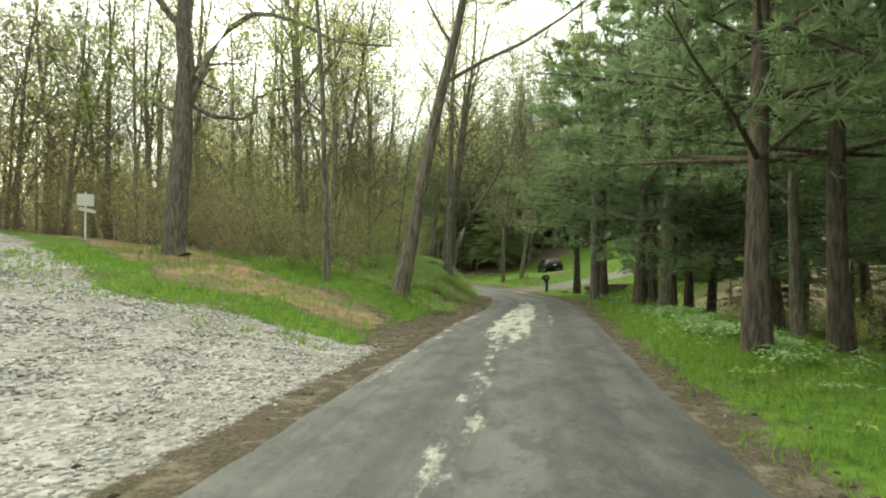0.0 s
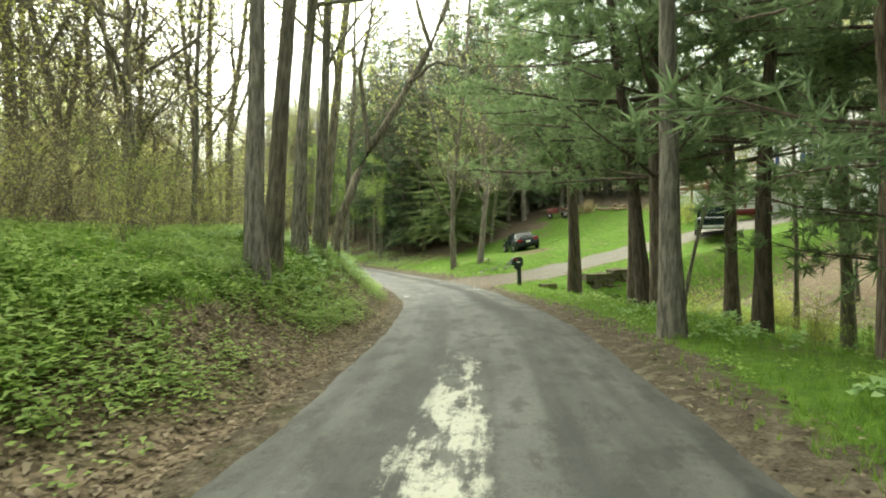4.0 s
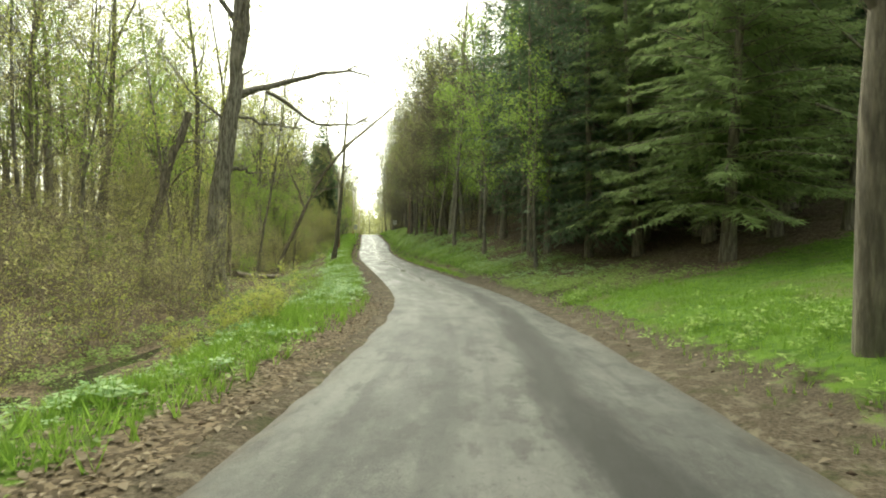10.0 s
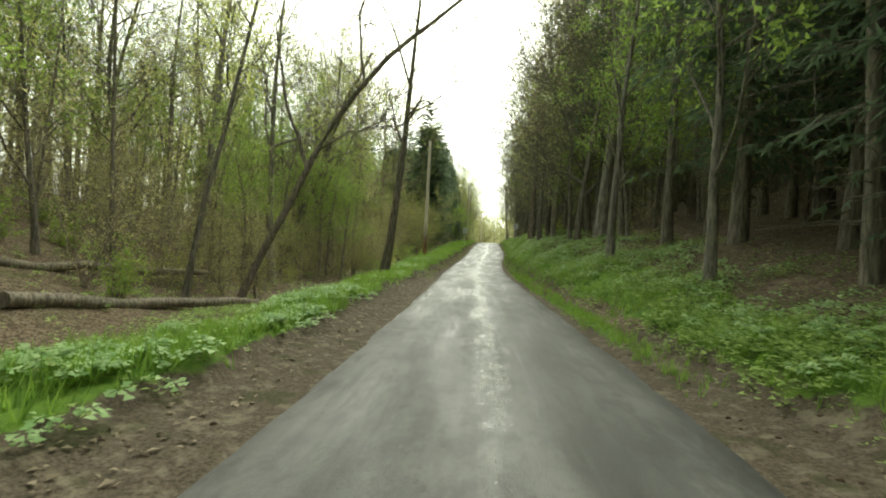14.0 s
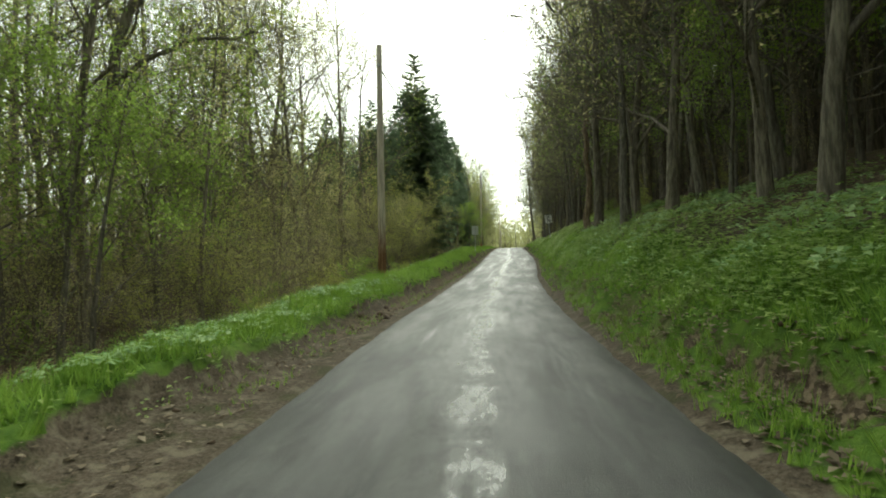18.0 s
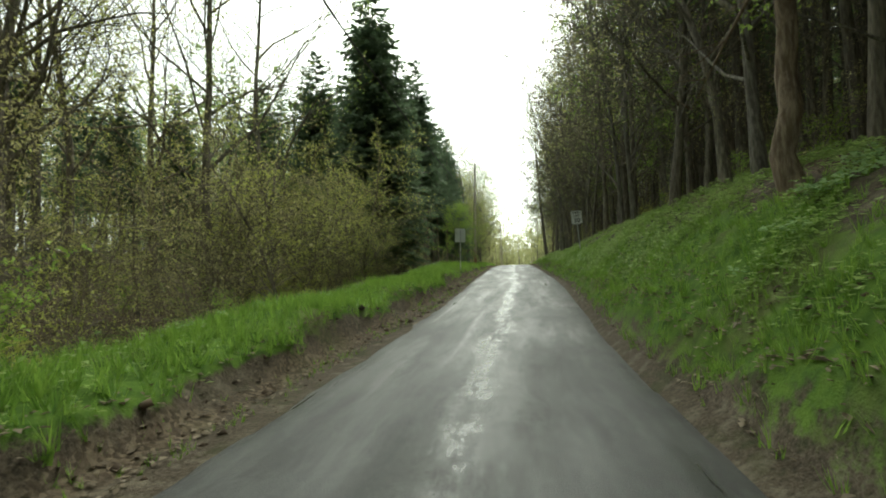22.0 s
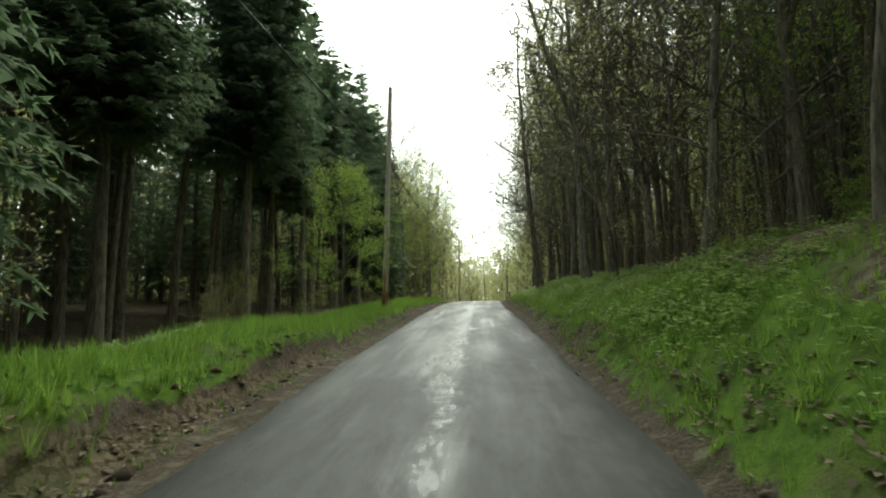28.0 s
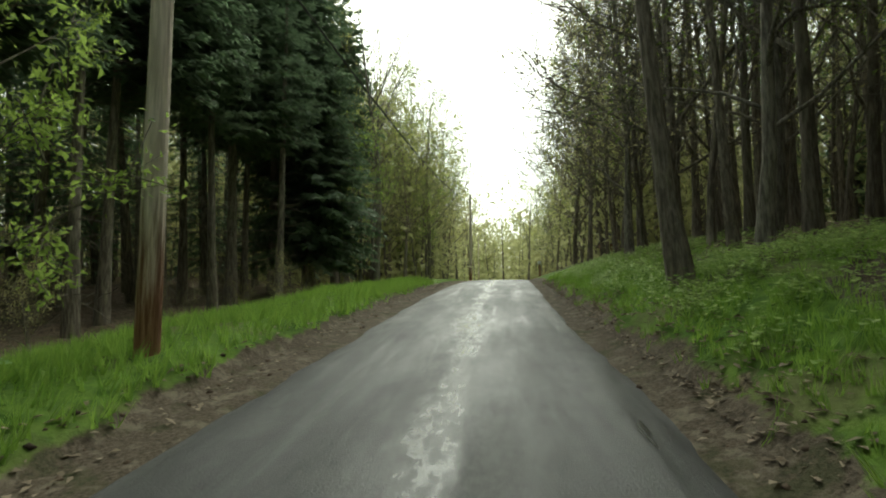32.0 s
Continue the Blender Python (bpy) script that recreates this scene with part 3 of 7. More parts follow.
def drive_gap(x, y):
    """Distance from the driveway's centre line."""
    best = np.full(np.shape(x), 1e9)
    for a, b in zip(DRIVE[:-1], DRIVE[1:]):
        ab = b - a
        t = np.clip(((x - a[0]) * ab[0] + (y - a[1]) * ab[1]) / (ab @ ab), 0, 1)
        best = np.minimum(best, np.hypot(x - a[0] - t * ab[0], y - a[1] - t * ab[1]))
    return best


def bandf(v, a, b, soft):
    return np.clip((v - a) / soft + 0.5, 0, 1) * np.clip((b - v) / soft + 0.5, 0, 1)


def zones(s, d, x, y):
    """Shares of turf, leaf litter, gravel and clay."""
    m = np.abs(d)
    e = np.interp(s, EDGE_S, EDGE_W)
    left, right = d < 0, d >= 0
    turf = np.zeros(np.shape(s))
    turf = np.where(right & (s < 43.2), bandf(m, e + np.interp(s, (16, 24), (0.3, 0.6)), np.interp(s, (0, 10, 34), (7.0, 14.0, 12.0)), 0.9) * np.interp(s, (18, 26), (1.0, 0.75)), turf)
    turf = np.where(right & (s >= 60), bandf(m, lip(s, d)[0], np.interp(s, (60, 75, 100, 150, 170), (4.6, 5.0, 4.4, 5.5, 6)), 0.4), turf)
    turf = np.where(right & (s >= 66), turf * np.interp(m, (3.3, 4.2), (1.0, 0.55)), turf)
    turf = np.where(right & (s >= 96), turf * np.clip(1.15 - 0.5 * np.clip(m - 3.1, 0, 1.2) + 0.55 * np.sin(s * 1.3 + m) * np.sin(m * 2.1 - s * 0.6), 0.1, 1), turf)
    lawn = right * bandf(s, 45.5, 61, 2.0) * bandf(m, e + 0.9, 22, 1.5)
    lawn2 = right * bandf(s, 40, 66, 3.0) * bandf(m, 8, 27, 3.0)
    turf = np.maximum(turf, np.maximum(lawn, lawn2))
    turf = turf * (1 - 0.8 * right * bandf(s, 61.5, 71, 3.0) * bandf(m, 2.6, 20, 0.5))
    turf = np.where(left, bandf(m, np.where(s > 64, lip(s, d)[0] + 0.05, np.interp(s, (0, 12, 18, 27, 40, 46, 60, 64), (30, 8, 4.2, 3.8, 3.4, 3.3, 3.0, 3.0))),
                                np.interp(s, (0, 12, 18, 40, 46, 60, 75, 100, 150), (31, 13, 12, 9, 5.2, 4.8, 4.6, 5.2, 7)), np.where(s > 64, 0.25, 0.9)), turf)
    litter = np.where(right, (m > 4.6) * 1.0, (m > 4.0) * 1.0)
    litter = np.where(left & (s > 17) & (s < 62), np.maximum(litter, bandf(m, e + 0.15, 4.0, 0.6)), litter)
    litter = np.where(right & (s > 76), np.maximum(litter, 0.75 * bandf(m, e + 0.35, e + 1.1, 0.5)), litter)
    litter = np.where(left & (s > 96) & (s < 142), np.maximum(litter, 0.62 * bandf(m, e + 0.2, e + 0.8, 0.5)), litter)
    # gravel lot on the left of the first stretch, with a strip of turned clay behind it
    lot = left * bandf(s, -60, np.interp(m, (2.5, 5, 7.5, 26), (9.3, 9.2, 8.6, 22)), 0.7) * bandf(m, e + 0.35, 40, 0.5)
    clay = left * bandf(s, np.interp(m, (2.5, 5, 8, 26), (10.6, 11.0, 10.6, 24)), np.interp(m, (2.5, 5, 8, 26), (12.4, 13.6, 14.6, 30)), 1.0) * bandf(m, 3.4, 40, 0.8)
    strip = left * bandf(s, np.interp(m, (2.5, 5, 8, 26), (9.2, 9.2, 8.8, 22)), np.interp(m, (2.5, 5, 8, 26), (10.4, 10.8, 10.4, 24)), 0.5) * bandf(m, 3.0, 40, 0.5)
    past = left * (s < 20) * np.clip((s - np.interp(m, (2.5, 5, 8, 26), (12.2, 13.8, 14.8, 30))) / 1.0, 0, 1) * bandf(m, 3.0, 14, 0.8)
    turf = np.where(left & (s < 22), np.maximum(np.maximum(strip, past), turf * (lot < 0.2) * (clay < 0.3) * (s > 14)), turf)
    strip2 = right * bandf(m, e + 0.02, e + 0.5, 0.25) * bandf(s, 74, 142, 6) * np.interp(s, (94, 102, 110, 116), (0.85, 0.6, 0.6, 0.85))
    turf = np.maximum(turf, strip2)
    turf = turf * (1 - 0.75 * np.exp(-(((x - 12.2) / 2.0) ** 2 + ((y - 52.6) / 1.3) ** 2)) * right)
    gap = drive_gap(x, y)
    wide = np.interp(x, (5, 8, 12, 20), (4.2, 2.6, 1.8, 1.7))
    dr = np.where((d > 1.5), np.clip((wide - gap) / 0.8 + 0.5, 0, 1), 0)
    grav = np.maximum(lot, dr * 0.9)
    turf = turf * (1 - dr)
    return turf, litter * (1 - lot), grav, clay


def build_ground():
    s = np.unique(np.concatenate([np.arange(-125, -8, 4.0), np.arange(-8, 170, 0.55), np.arange(170, 240, 2.0), np.arange(240, 440, 12.0)]))
    d = np.concatenate([np.arange(0, 1.4, 0.7), np.arange(1.4, 2.4, 0.25), np.arange(2.4, 3.6, 0.1), np.arange(3.6, 6.5, 0.25), np.arange(6.5, 14, 0.6), np.arange(14, 40, 2.0), np.arange(40, 120, 8.0), (160, 260, 500, 1000, 1900)])
    d = np.concatenate([-d[:0:-1], d])
    S, D = np.meshgrid(s, d, indexing="ij")
    P = spot(S, D)
    n, m = S.shape
    i = np.arange(n - 1)[:, None] * m + np.arange(m - 1)[None]
    Q = np.stack([i, i + m, i + m + 1, i + 1], -1).reshape(-1, 4)[:, ::-1]
    me = mesh_obj("ground", P.reshape(-1, 3), [Q], [M_GROUND], smooth=True)
    zt = np.stack([np.ravel(v) for v in zones(S, D, P[..., 0], P[..., 1])], 1)
    col = me.color_attributes.new("zone", "FLOAT_COLOR", "POINT")
    col.data.foreach_set("color", zt.astype(float).ravel())
    return tagged(new("ground", me), "woodland ground of soil, dead leaves, turf verges and a pale gravel lot", "ground", kind="structure")


def build_road():
    s = np.arange(-60, 330, 0.4)
    f = np.linspace(-1, 1, 15)
    S, F = np.meshgrid(s, f, indexing="ij")
    W = np.interp(S, EDGE_S, EDGE_W)
    edge = 0.10 * np.sin(S * 1.7 + 2 * np.sign(F)) * np.sin(S * 0.61) + 0.05 * np.sin(S * 4.3 + np.sign(F))
    D = F * W + np.where(np.abs(F) > 0.99, edge * np.sign(F), 0)
    a = np.interp(S, LINE_S, HEAD)
    c = np.stack([np.interp(S, LINE_S, LINE_P[:, j]) for j in range(3)], -1)
    x, y = c[..., 0] + np.sin(a) * D, c[..., 1] - np.cos(a) * D
    z = c[..., 2] + 0.035 * (1 - F**2) + ripple(x * 0.7, y * 0.7) * 0.012 - np.where(np.abs(F) > 0.99, 0.06, -0.012)
    n, m = S.shape
    i = np.arange(n - 1)[:, None] * m + np.arange(m - 1)[None]
    Q = np.stack([i, i + m, i + m + 1, i + 1], -1).reshape(-1, 4)[:, ::-1]
    me = mesh_obj("road", np.stack([x, y, z], -1).reshape(-1, 3), [Q], [M_ROAD], smooth=True)
    uv = np.stack([D, S], -1).reshape(-1, 2)
    layer = me.uv_layers.new(name="across_along")
    li = np.empty(len(me.loops), int)
    me.loops.foreach_get("vertex_index", li)
    layer.data.foreach_set("uv", uv[li].ravel())
    return tagged(new("road", me), "narrow worn asphalt lane, damp and patched", "road", kind="structure")


build_ground()
build_road()

# ---- trees: skeleton, then tubes and leaves ----
def unit(v):
    return v / (np.linalg.norm(v) + 1e-9)


def bend_line(r, start, way, length, n, lift, wobble):
    """A growing line that wanders and turns up (lift > 0) or droops."""
    p, w = [np.array(start, float)], unit(np.array(way, float))
    for _ in range(n - 1):
        w = unit(w + r.normal(0, wobble, 3) + np.array([0, 0, lift]))
        p.append(p[-1] + w * length / (n - 1))
    return np.array(p)


def leaf_quads(r, centres, size, flat=0.0):
    """Small kite-shaped leaves at random turns."""
    n = len(centres)
    a = r.normal(0, 1, (n, 3))
    a[:, 2] *= 1 - flat
    a /= np.linalg.norm(a, axis=1, keepdims=True) + 1e-9
    b = r.normal(0, 1, (n, 3))
    b -= (b * a).sum(1, keepdims=True) * a
    b /= np.linalg.norm(b, axis=1, keepdims=True) + 1e-9
    k = size * r.uniform(0.6, 1.3, (n, 1))
    if not flat:
        V = np.stack([centres - a * k * 0.6 + b * k * 0.12, centres + b * k * 0.5 + a * k * 0.1, centres + a * k * 0.75 - b * k * 0.25], 1).reshape(-1, 3)
        return V, None, np.arange(3 * n).reshape(-1, 3)
    V = np.stack([centres - a * k * 0.6, centres + b * k * 0.38 - a * k * 0.05, centres + a * k * 0.7, centres - b * k * 0.38 - a * k * 0.05], 1).reshape(-1, 3)
    return V, np.arange(4 * n).reshape(-1, 4)


def broadleaf(seed, h, r0, lean=0.04, fork=0.45, limbs=11, spread=0.34, leaves=900, size=0.13, bark=None, leaf=None, twigs=5, low=0.0, crook=0.05, fine=3, shade=1.15, thick=1.0):
    """Meshes of a deciduous tree: trunk with limbs, and crown of twigs and leaves."""
    r = np.random.default_rng(seed)
    wood, twig, spots = Heap(), Heap(), []
    az0 = r.uniform(0, 6.28)
    trunk = bend_line(r, (0, 0, -0.25), (lean * math.cos(az0), lean * math.sin(az0), 1), h, 10, 0.03, crook)
    k = np.linspace(0, 1, 10)
    rad = r0 * (1 - k * 0.86) * (1 + 0.45 * np.exp(-k * 22))
    wood.add(*tube(trunk, rad, 8))
    for i in range(limbs):
        f = fork + (0.97 - fork) * (i + r.uniform(0, 0.8)) / limbs if r.random() > low else r.uniform(0.45 * fork, fork)
        b = np.array([np.interp(f, k, trunk[:, j]) for j in range(3)])
        rb = float(np.interp(f, k, rad)) * r.uniform(0.35, 0.62)
        az = az0 + i * 2.4 + r.uniform(-0.5, 0.5)
        el = r.uniform(0.45, 1.05)
        ln = h * spread * r.uniform(0.6, 1.15) * (shade - 0.5 * f)
        line = bend_line(r, b, (math.cos(az) * math.cos(el), math.sin(az) * math.cos(el), math.sin(el)), ln, 6, 0.06, 0.16)
        lr = rb * np.linspace(1, 0.22, 6)
        twig.add(*tube(line, lr, 5))
        for q in range(twigs):
            g = r.uniform(0.25, 1)
            c = np.array([np.interp(g, np.linspace(0, 1, 6), line[:, j]) for j in range(3)])
            way = unit(unit(line[-1] - line[0]) + r.normal(0, 0.65, 3) + np.array([0, 0, 0.2]))
            sub = bend_line(r, c, way, ln * r.uniform(0.3, 0.55), 4, 0.05, 0.2)
            twig.add(*tube(sub[[0, 2, 3]], max(0.008, rb * 0.28) * np.array([1, 0.6, 0.3]), 3))
            for _ in range(fine):
                c2 = sub[r.integers(1, 4)]
                tw = bend_line(r, c2, unit(way + r.normal(0, 0.7, 3)), ln * r.uniform(0.15, 0.32), 3, 0.05, 0.2)
                twig.add(*tube(tw[[0, 2]], np.array([0.012, 0.004]) * thick, 3))
                spots.append(tw)
    me = {"trunk": wood.mesh("trunk", bark or M_BARK_GREY, True), "branchwork": twig.mesh("branchwork", bark or M_BARK_GREY)}
    if leaves:
        sp = np.concatenate(spots)
        c = sp[r.integers(0, len(sp), leaves)] + r.normal(0, h * 0.018, (leaves, 3))
        hp = Heap()
        hp.add(*leaf_quads(r, c, size))
        me["crown"] = hp.mesh("crown", leaf or M_LEAF_SPRING)
    return me


def spray(r, base, way, length, droop, n, width, hp, hang=0.5, long=0.34):
    """A conifer bough: a thin axis with flat needle sprays to both sides."""
    pts = bend_line(r, base, way, length, 5, droop, 0.06)
    side = unit(np.cross(way, (0, 0, 1)))
    t = np.linspace(0.12, 1.0, n) + r.uniform(-0.03, 0.03, n)
    c = np.stack([np.interp(t, np.linspace(0, 1, 5), pts[:, j]) for j in range(3)], 1)
    sg = np.where(np.arange(n) % 2, 1, -1)[:, None]
    ln = (length * long * (1.08 - 0.75 * t))[:, None] + 0.12
    out = side * sg * 0.85 + unit(way) * 0.65 + np.array([0, 0, -hang]) * r.uniform(0.3, 1.2, (n, 1)) + r.normal(0, 0.12, (n, 3))
    out /= np.linalg.norm(out, axis=1, keepdims=True)
    lat = np.cross(out, np.array([0, 0, 1.0])) + r.normal(0, 0.35, (n, 3))
    lat /= np.linalg.norm(lat, axis=1, keepdims=True) + 1e-9
    wd = width * r.uniform(0.7, 1.3, (n, 1))
    # each spray: a thin middle shoot and two shorter ones that fork off it
    m = c + out * ln * 0.3
    V = np.stack([c - lat * wd * 0.45, c + lat * wd * 0.45, c + out * ln], 1)
    for sd in (-1, 1):
        o2 = out * 0.75 + lat * sd * r.uniform(0.45, 0.85, (n, 1)) + np.array([0, 0, -0.15])
        q = c + out * ln * r.uniform(0.08, 0.3, (n, 1))
        V = np.concatenate([V, np.stack([q - out * wd * 0.5, q + out * wd * 0.5, q + o2 * ln * r.uniform(0.45, 0.75, (n, 1))], 1)])
    hp.add(V.reshape(-1, 3), None, np.arange(9 * n).reshape(-1, 3))
    return pts


def conifer(seed, h, r0, bare=0.12, reach=0.2, step=0.42, boughs=7, needle=None, bark=None, n=11, hang=0.55, width=0.075, long=0.34, taper=0.75):
    """Meshes of a spruce or hemlock: straight trunk, whorls of hanging boughs, dead stubs below."""
    r = np.random.default_rng(seed)
    wood, crown, limb = Heap(), Heap(), Heap()
    trunk = bend_line(r, (0, 0, -0.25), (0, 0, 1), h, 8, 0.05, 0.012)
    k = np.linspace(0, 1, 8)
    rad = r0 * (1 - 0.95 * k) * (1 + 0.35 * np.exp(-k * 25))
    wood.add(*tube(trunk, rad, 7))
    z = h * bare
    while z < h * 0.985:
        f = z / h
        c = np.array([np.interp(f, k, trunk[:, j]) for j in range(3)])
        ln0 = h * reach * (1 - f) ** taper * (0.75 + 0.25 * min(1, (f - bare) / 0.12 + 0.3)) + 0.15
        for b in range(boughs if f < 0.8 else 5):
            az = r.uniform(0, 6.28)
            ln = ln0 * r.uniform(0.65, 1.2)
            way = unit(np.array([math.cos(az), math.sin(az), 0.1 + 0.5 * f - 0.15]))
            pts = spray(r, c, way, ln, -0.09 + 0.05 * f, max(4, int(n * (0.45 + 0.55 * ln / (h * reach)))), width, crown, hang, long)
            if ln > 1.6 and b % 2:
                limb.add(*tube(pts[[0, 2, 4]], 0.03 * ln / 2.5 * np.array([1, 0.6, 0.2]), 3))
        z += step * r.uniform(0.8, 1.2)
    for _ in range(int(h * bare * 5)):
        zz = r.uniform(0.8, h * bare + 0.5)
        az = r.uniform(0, 6.28)
        line = bend_line(r, (0, 0, zz), (math.cos(az), math.sin(az), -0.1), r.uniform(0.4, 2.1), 4, -0.05, 0.15)
        limb.add(*tube(line, np.array([0.018, 0.013, 0.009, 0.004]), 3))
    return {"trunk": wood.mesh("trunk", bark or M_BARK_DARK, True), "branchwork": limb.mesh("branchwork", bark or M_BARK_DARK), "crown": crown.mesh("crown", needle or M_NEEDLE)}


def pine(seed, h, r0, bare=0.3, reach=0.3, whorls=13, boughs=5):
    """Meshes of a white pine: long level boughs that end in soft tufts of needles."""
    r = np.random.default_rng(seed)
    wood, crown, limb = Heap(), Heap(), Heap()
    trunk = bend_line(r, (0, 0, -0.25), (r.normal(0, 0.03), r.normal(0, 0.03), 1), h, 9, 0.04, 0.02)
    k = np.linspace(0, 1, 9)
    rad = r0 * (1 - 0.9 * k) * (1 + 0.4 * np.exp(-k * 22))
    wood.add(*tube(trunk, rad, 9))
    tufts, ways = [], []
    for i in range(whorls):
        f = bare + (0.98 - bare) * (i + r.uniform(0, 0.5)) / whorls
        c = np.array([np.interp(f, k, trunk[:, j]) for j in range(3)])
        for b in range(boughs):
            az = r.uniform(0, 6.28)
            ln = h * reach * (1.05 - f) ** 0.6 * r.uniform(0.6, 1.1)
            way = unit(np.array([math.cos(az), math.sin(az), r.uniform(-0.05, 0.25)]))
            line = bend_line(r, c, way, ln, 6, 0.0, 0.07)
            limb.add(*tube(line[[0, 2, 4, 5]], 0.014 * ln * np.array([1, 0.65, 0.35, 0.2]), 4))
            for q in range(11):
                g = r.uniform(0.25, 1)
                p = np.array([np.interp(g, np.linspace(0, 1, 6), line[:, j]) for j in range(3)])
                tw = bend_line(r, p, unit(way + r.normal(0, 0.55, 3) * (1, 1, 0.4)), ln * r.uniform(0.12, 0.3), 3, 0.03, 0.1)
                limb.add(*tube(tw[[0, 2]], np.array([0.011, 0.005]), 3))
                for t in tw[1:]:
                    for _ in range(2):
                        tufts.append(t + r.normal(0, 0.07, 3))
                        ways.append(unit(tw[2] - tw[0]))
    tufts, ways = np.array(tufts), np.array(ways)
    m = 10
    c = np.repeat(tufts, m, 0)
    o = np.repeat(ways, m, 0) * 0.6 + r.normal(0, 0.62, (len(c), 3)) + np.array([0, 0, 0.12])
    o /= np.linalg.norm(o, axis=1, keepdims=True)
    lat = np.cross(o, r.normal(0, 1, (len(c), 3)))
    lat /= np.linalg.norm(lat, axis=1, keepdims=True) + 1e-9
    ln = r.uniform(0.18, 0.38, (len(c), 1))
    V = np.stack([c - lat * 0.02, c + lat * 0.02, c + o * ln], 1).reshape(-1, 3)
    crown.add(V, None, np.arange(3 * len(c)).reshape(-1, 3))
    return {"trunk": wood.mesh("trunk", M_BARK_PINE, True), "branchwork": limb.mesh("branchwork", M_BARK_PINE), "crown": crown.mesh("crown", M_NEEDLE_PINE)}


def shrub(seed, h, stems, leaves, size, leaf, spread=0.5):
    """Meshes of a bush of thin stems with a haze of small leaves."""
    r = np.random.default_rng(seed)
    wood, spots = Heap(), []
    for _ in range(stems):
        az, tilt = r.uniform(0, 6.28), r.uniform(0.1, spread)
        st = bend_line(r, (r.normal(0, 0.15), r.normal(0, 0.15), -0.1), (math.cos(az) * tilt, math.sin(az) * tilt, 1), h * r.uniform(0.6, 1.1), 6, 0.02, 0.12)
        wood.add(*tube(st[[0, 2, 4, 5]], r.uniform(0.008, 0.02) * np.array([1, 0.7, 0.45, 0.3]), 3))
        for _ in range(6):
            c = st[r.integers(1, 6)]
            tw = bend_line(r, c, unit(np.array([r.normal(0, 1), r.normal(0, 1), r.uniform(0.0, 0.8)])), h * r.uniform(0.15, 0.42), 4, 0.03, 0.25)
            wood.add(*tube(tw[[0, 2, 3]], np.array([0.008, 0.005, 0.003]), 3))
            spots.append(tw)
    me = {"stemwork": wood.mesh("stemwork", M_TWIG)}
    if leaves:
        sp = np.concatenate(spots)
        c = sp[r.integers(0, len(sp), leaves)] + r.normal(0, h * 0.03, (leaves, 3))
        hp = Heap()
        hp.add(*leaf_quads(r, c, size))
        me["foliage"] = hp.mesh("foliage", leaf)
    return me


def plant(name, meshes, at, turn, size, label, category, group, tilt=(0, 0)):
    """Stands a copy of a tree or bush, with its parts, at a place."""
    top = new(name)
    top.empty_display_size = 0.3
    for k, me in meshes.items():
        ob = part(k, me, None, top)
        if k != "trunk":
            tagged(ob, kind="stuff")
    top.matrix_basis = pose(*at, tilt[0], tilt[1], 0) @ pose(0, 0, 0, 0, 0, turn) @ Matrix.Diagonal((size, size, size, 1))
    return tagged(top, label, category, group)


BARE = [broadleaf(10 + i, 17, 0.2, leaves=2300, size=0.1, fork=0.36, limbs=11, twigs=5, crook=0.035, leaf=(M_LEAF_SPRING, M_LEAF_BUFF)[i % 2], bark=(M_BARK_GREY, M_BARK_BROWN)[i % 2]) for i in range(5)]
SLIM = [broadleaf(30 + i, 14, 0.085, leaves=1800, size=0.095, fork=0.3, limbs=9, spread=0.25, twigs=3, crook=0.04, leaf=(M_LEAF_SPRING, M_LEAF_GREEN, M_LEAF_BUFF)[i % 3], bark=(M_BARK_BROWN, M_BARK_GREY)[i % 2]) for i in range(6)]
FRESH = [broadleaf(50 + i, 11, 0.11, leaves=3000, size=0.115, fork=0.2, limbs=11, spread=0.36, twigs=4, leaf=M_LEAF_GREEN, bark=M_BARK_GREY) for i in range(3)]
SPRUCE = [conifer(70 + i, 20, 0.2, bare=0.08 + 0.05 * i, reach=0.17, boughs=9, n=10, step=0.48, width=0.125, hang=0.75) for i in range(3)]
WALL_SPRUCE = [conifer(80 + i, 17, 0.17, bare=0.3 + 0.07 * i, reach=0.2, boughs=8, n=10, step=0.5, width=0.125, hang=0.5) for i in range(3)]
HEMLOCK = [conifer(90 + i, 14, 0.19, bare=0.13, reach=0.27, step=0.42, boughs=10, n=30, hang=0.45, width=0.07, long=0.24, needle=M_NEEDLE_HEMLOCK) for i in range(2)]
PINE = [pine(100 + i, 17, 0.21, bare=(0.2, 0.25, 0.3, 0.16)[i], whorls=(13, 13, 12, 15)[i]) for i in range(4)]
POLE_TREE = [broadleaf(120 + i, 18, 0.14, leaves=1600, size=0.08, fork=0.35, limbs=12, spread=0.24, twigs=4, low=0.2, crook=0.018, leaf=(M_LEAF_DEEP, M_LEAF_SPRING, M_LEAF_DEEP)[i % 3], bark=(M_BARK_DARK, M_BARK_BROWN)[i % 2]) for i in range(4)]
BUSH = [shrub(140 + i, 2.8, 9, 1000, 0.05, (M_LEAF_SPRING, M_LEAF_BUFF, M_LEAF_GREEN)[i % 3]) for i in range(5)]
LUSH = [shrub(150 + i, 2.2, 12, 1300, 0.09, (M_LEAF_GREEN, M_LEAF_SPRING)[i % 2], 0.8) for i in range(2)]
THORN = [broadleaf(170 + i, 6.5, 0.07, leaves=3000, size=0.075, fork=0.12, limbs=14, spread=0.42, twigs=5, low=0.3, crook=0.08, fine=5, thick=1.2, leaf=(M_LEAF_SPRING, M_LEAF_BUFF, M_LEAF_BUFF)[i % 3], bark=M_BARK_BROWN) for i in range(3)]
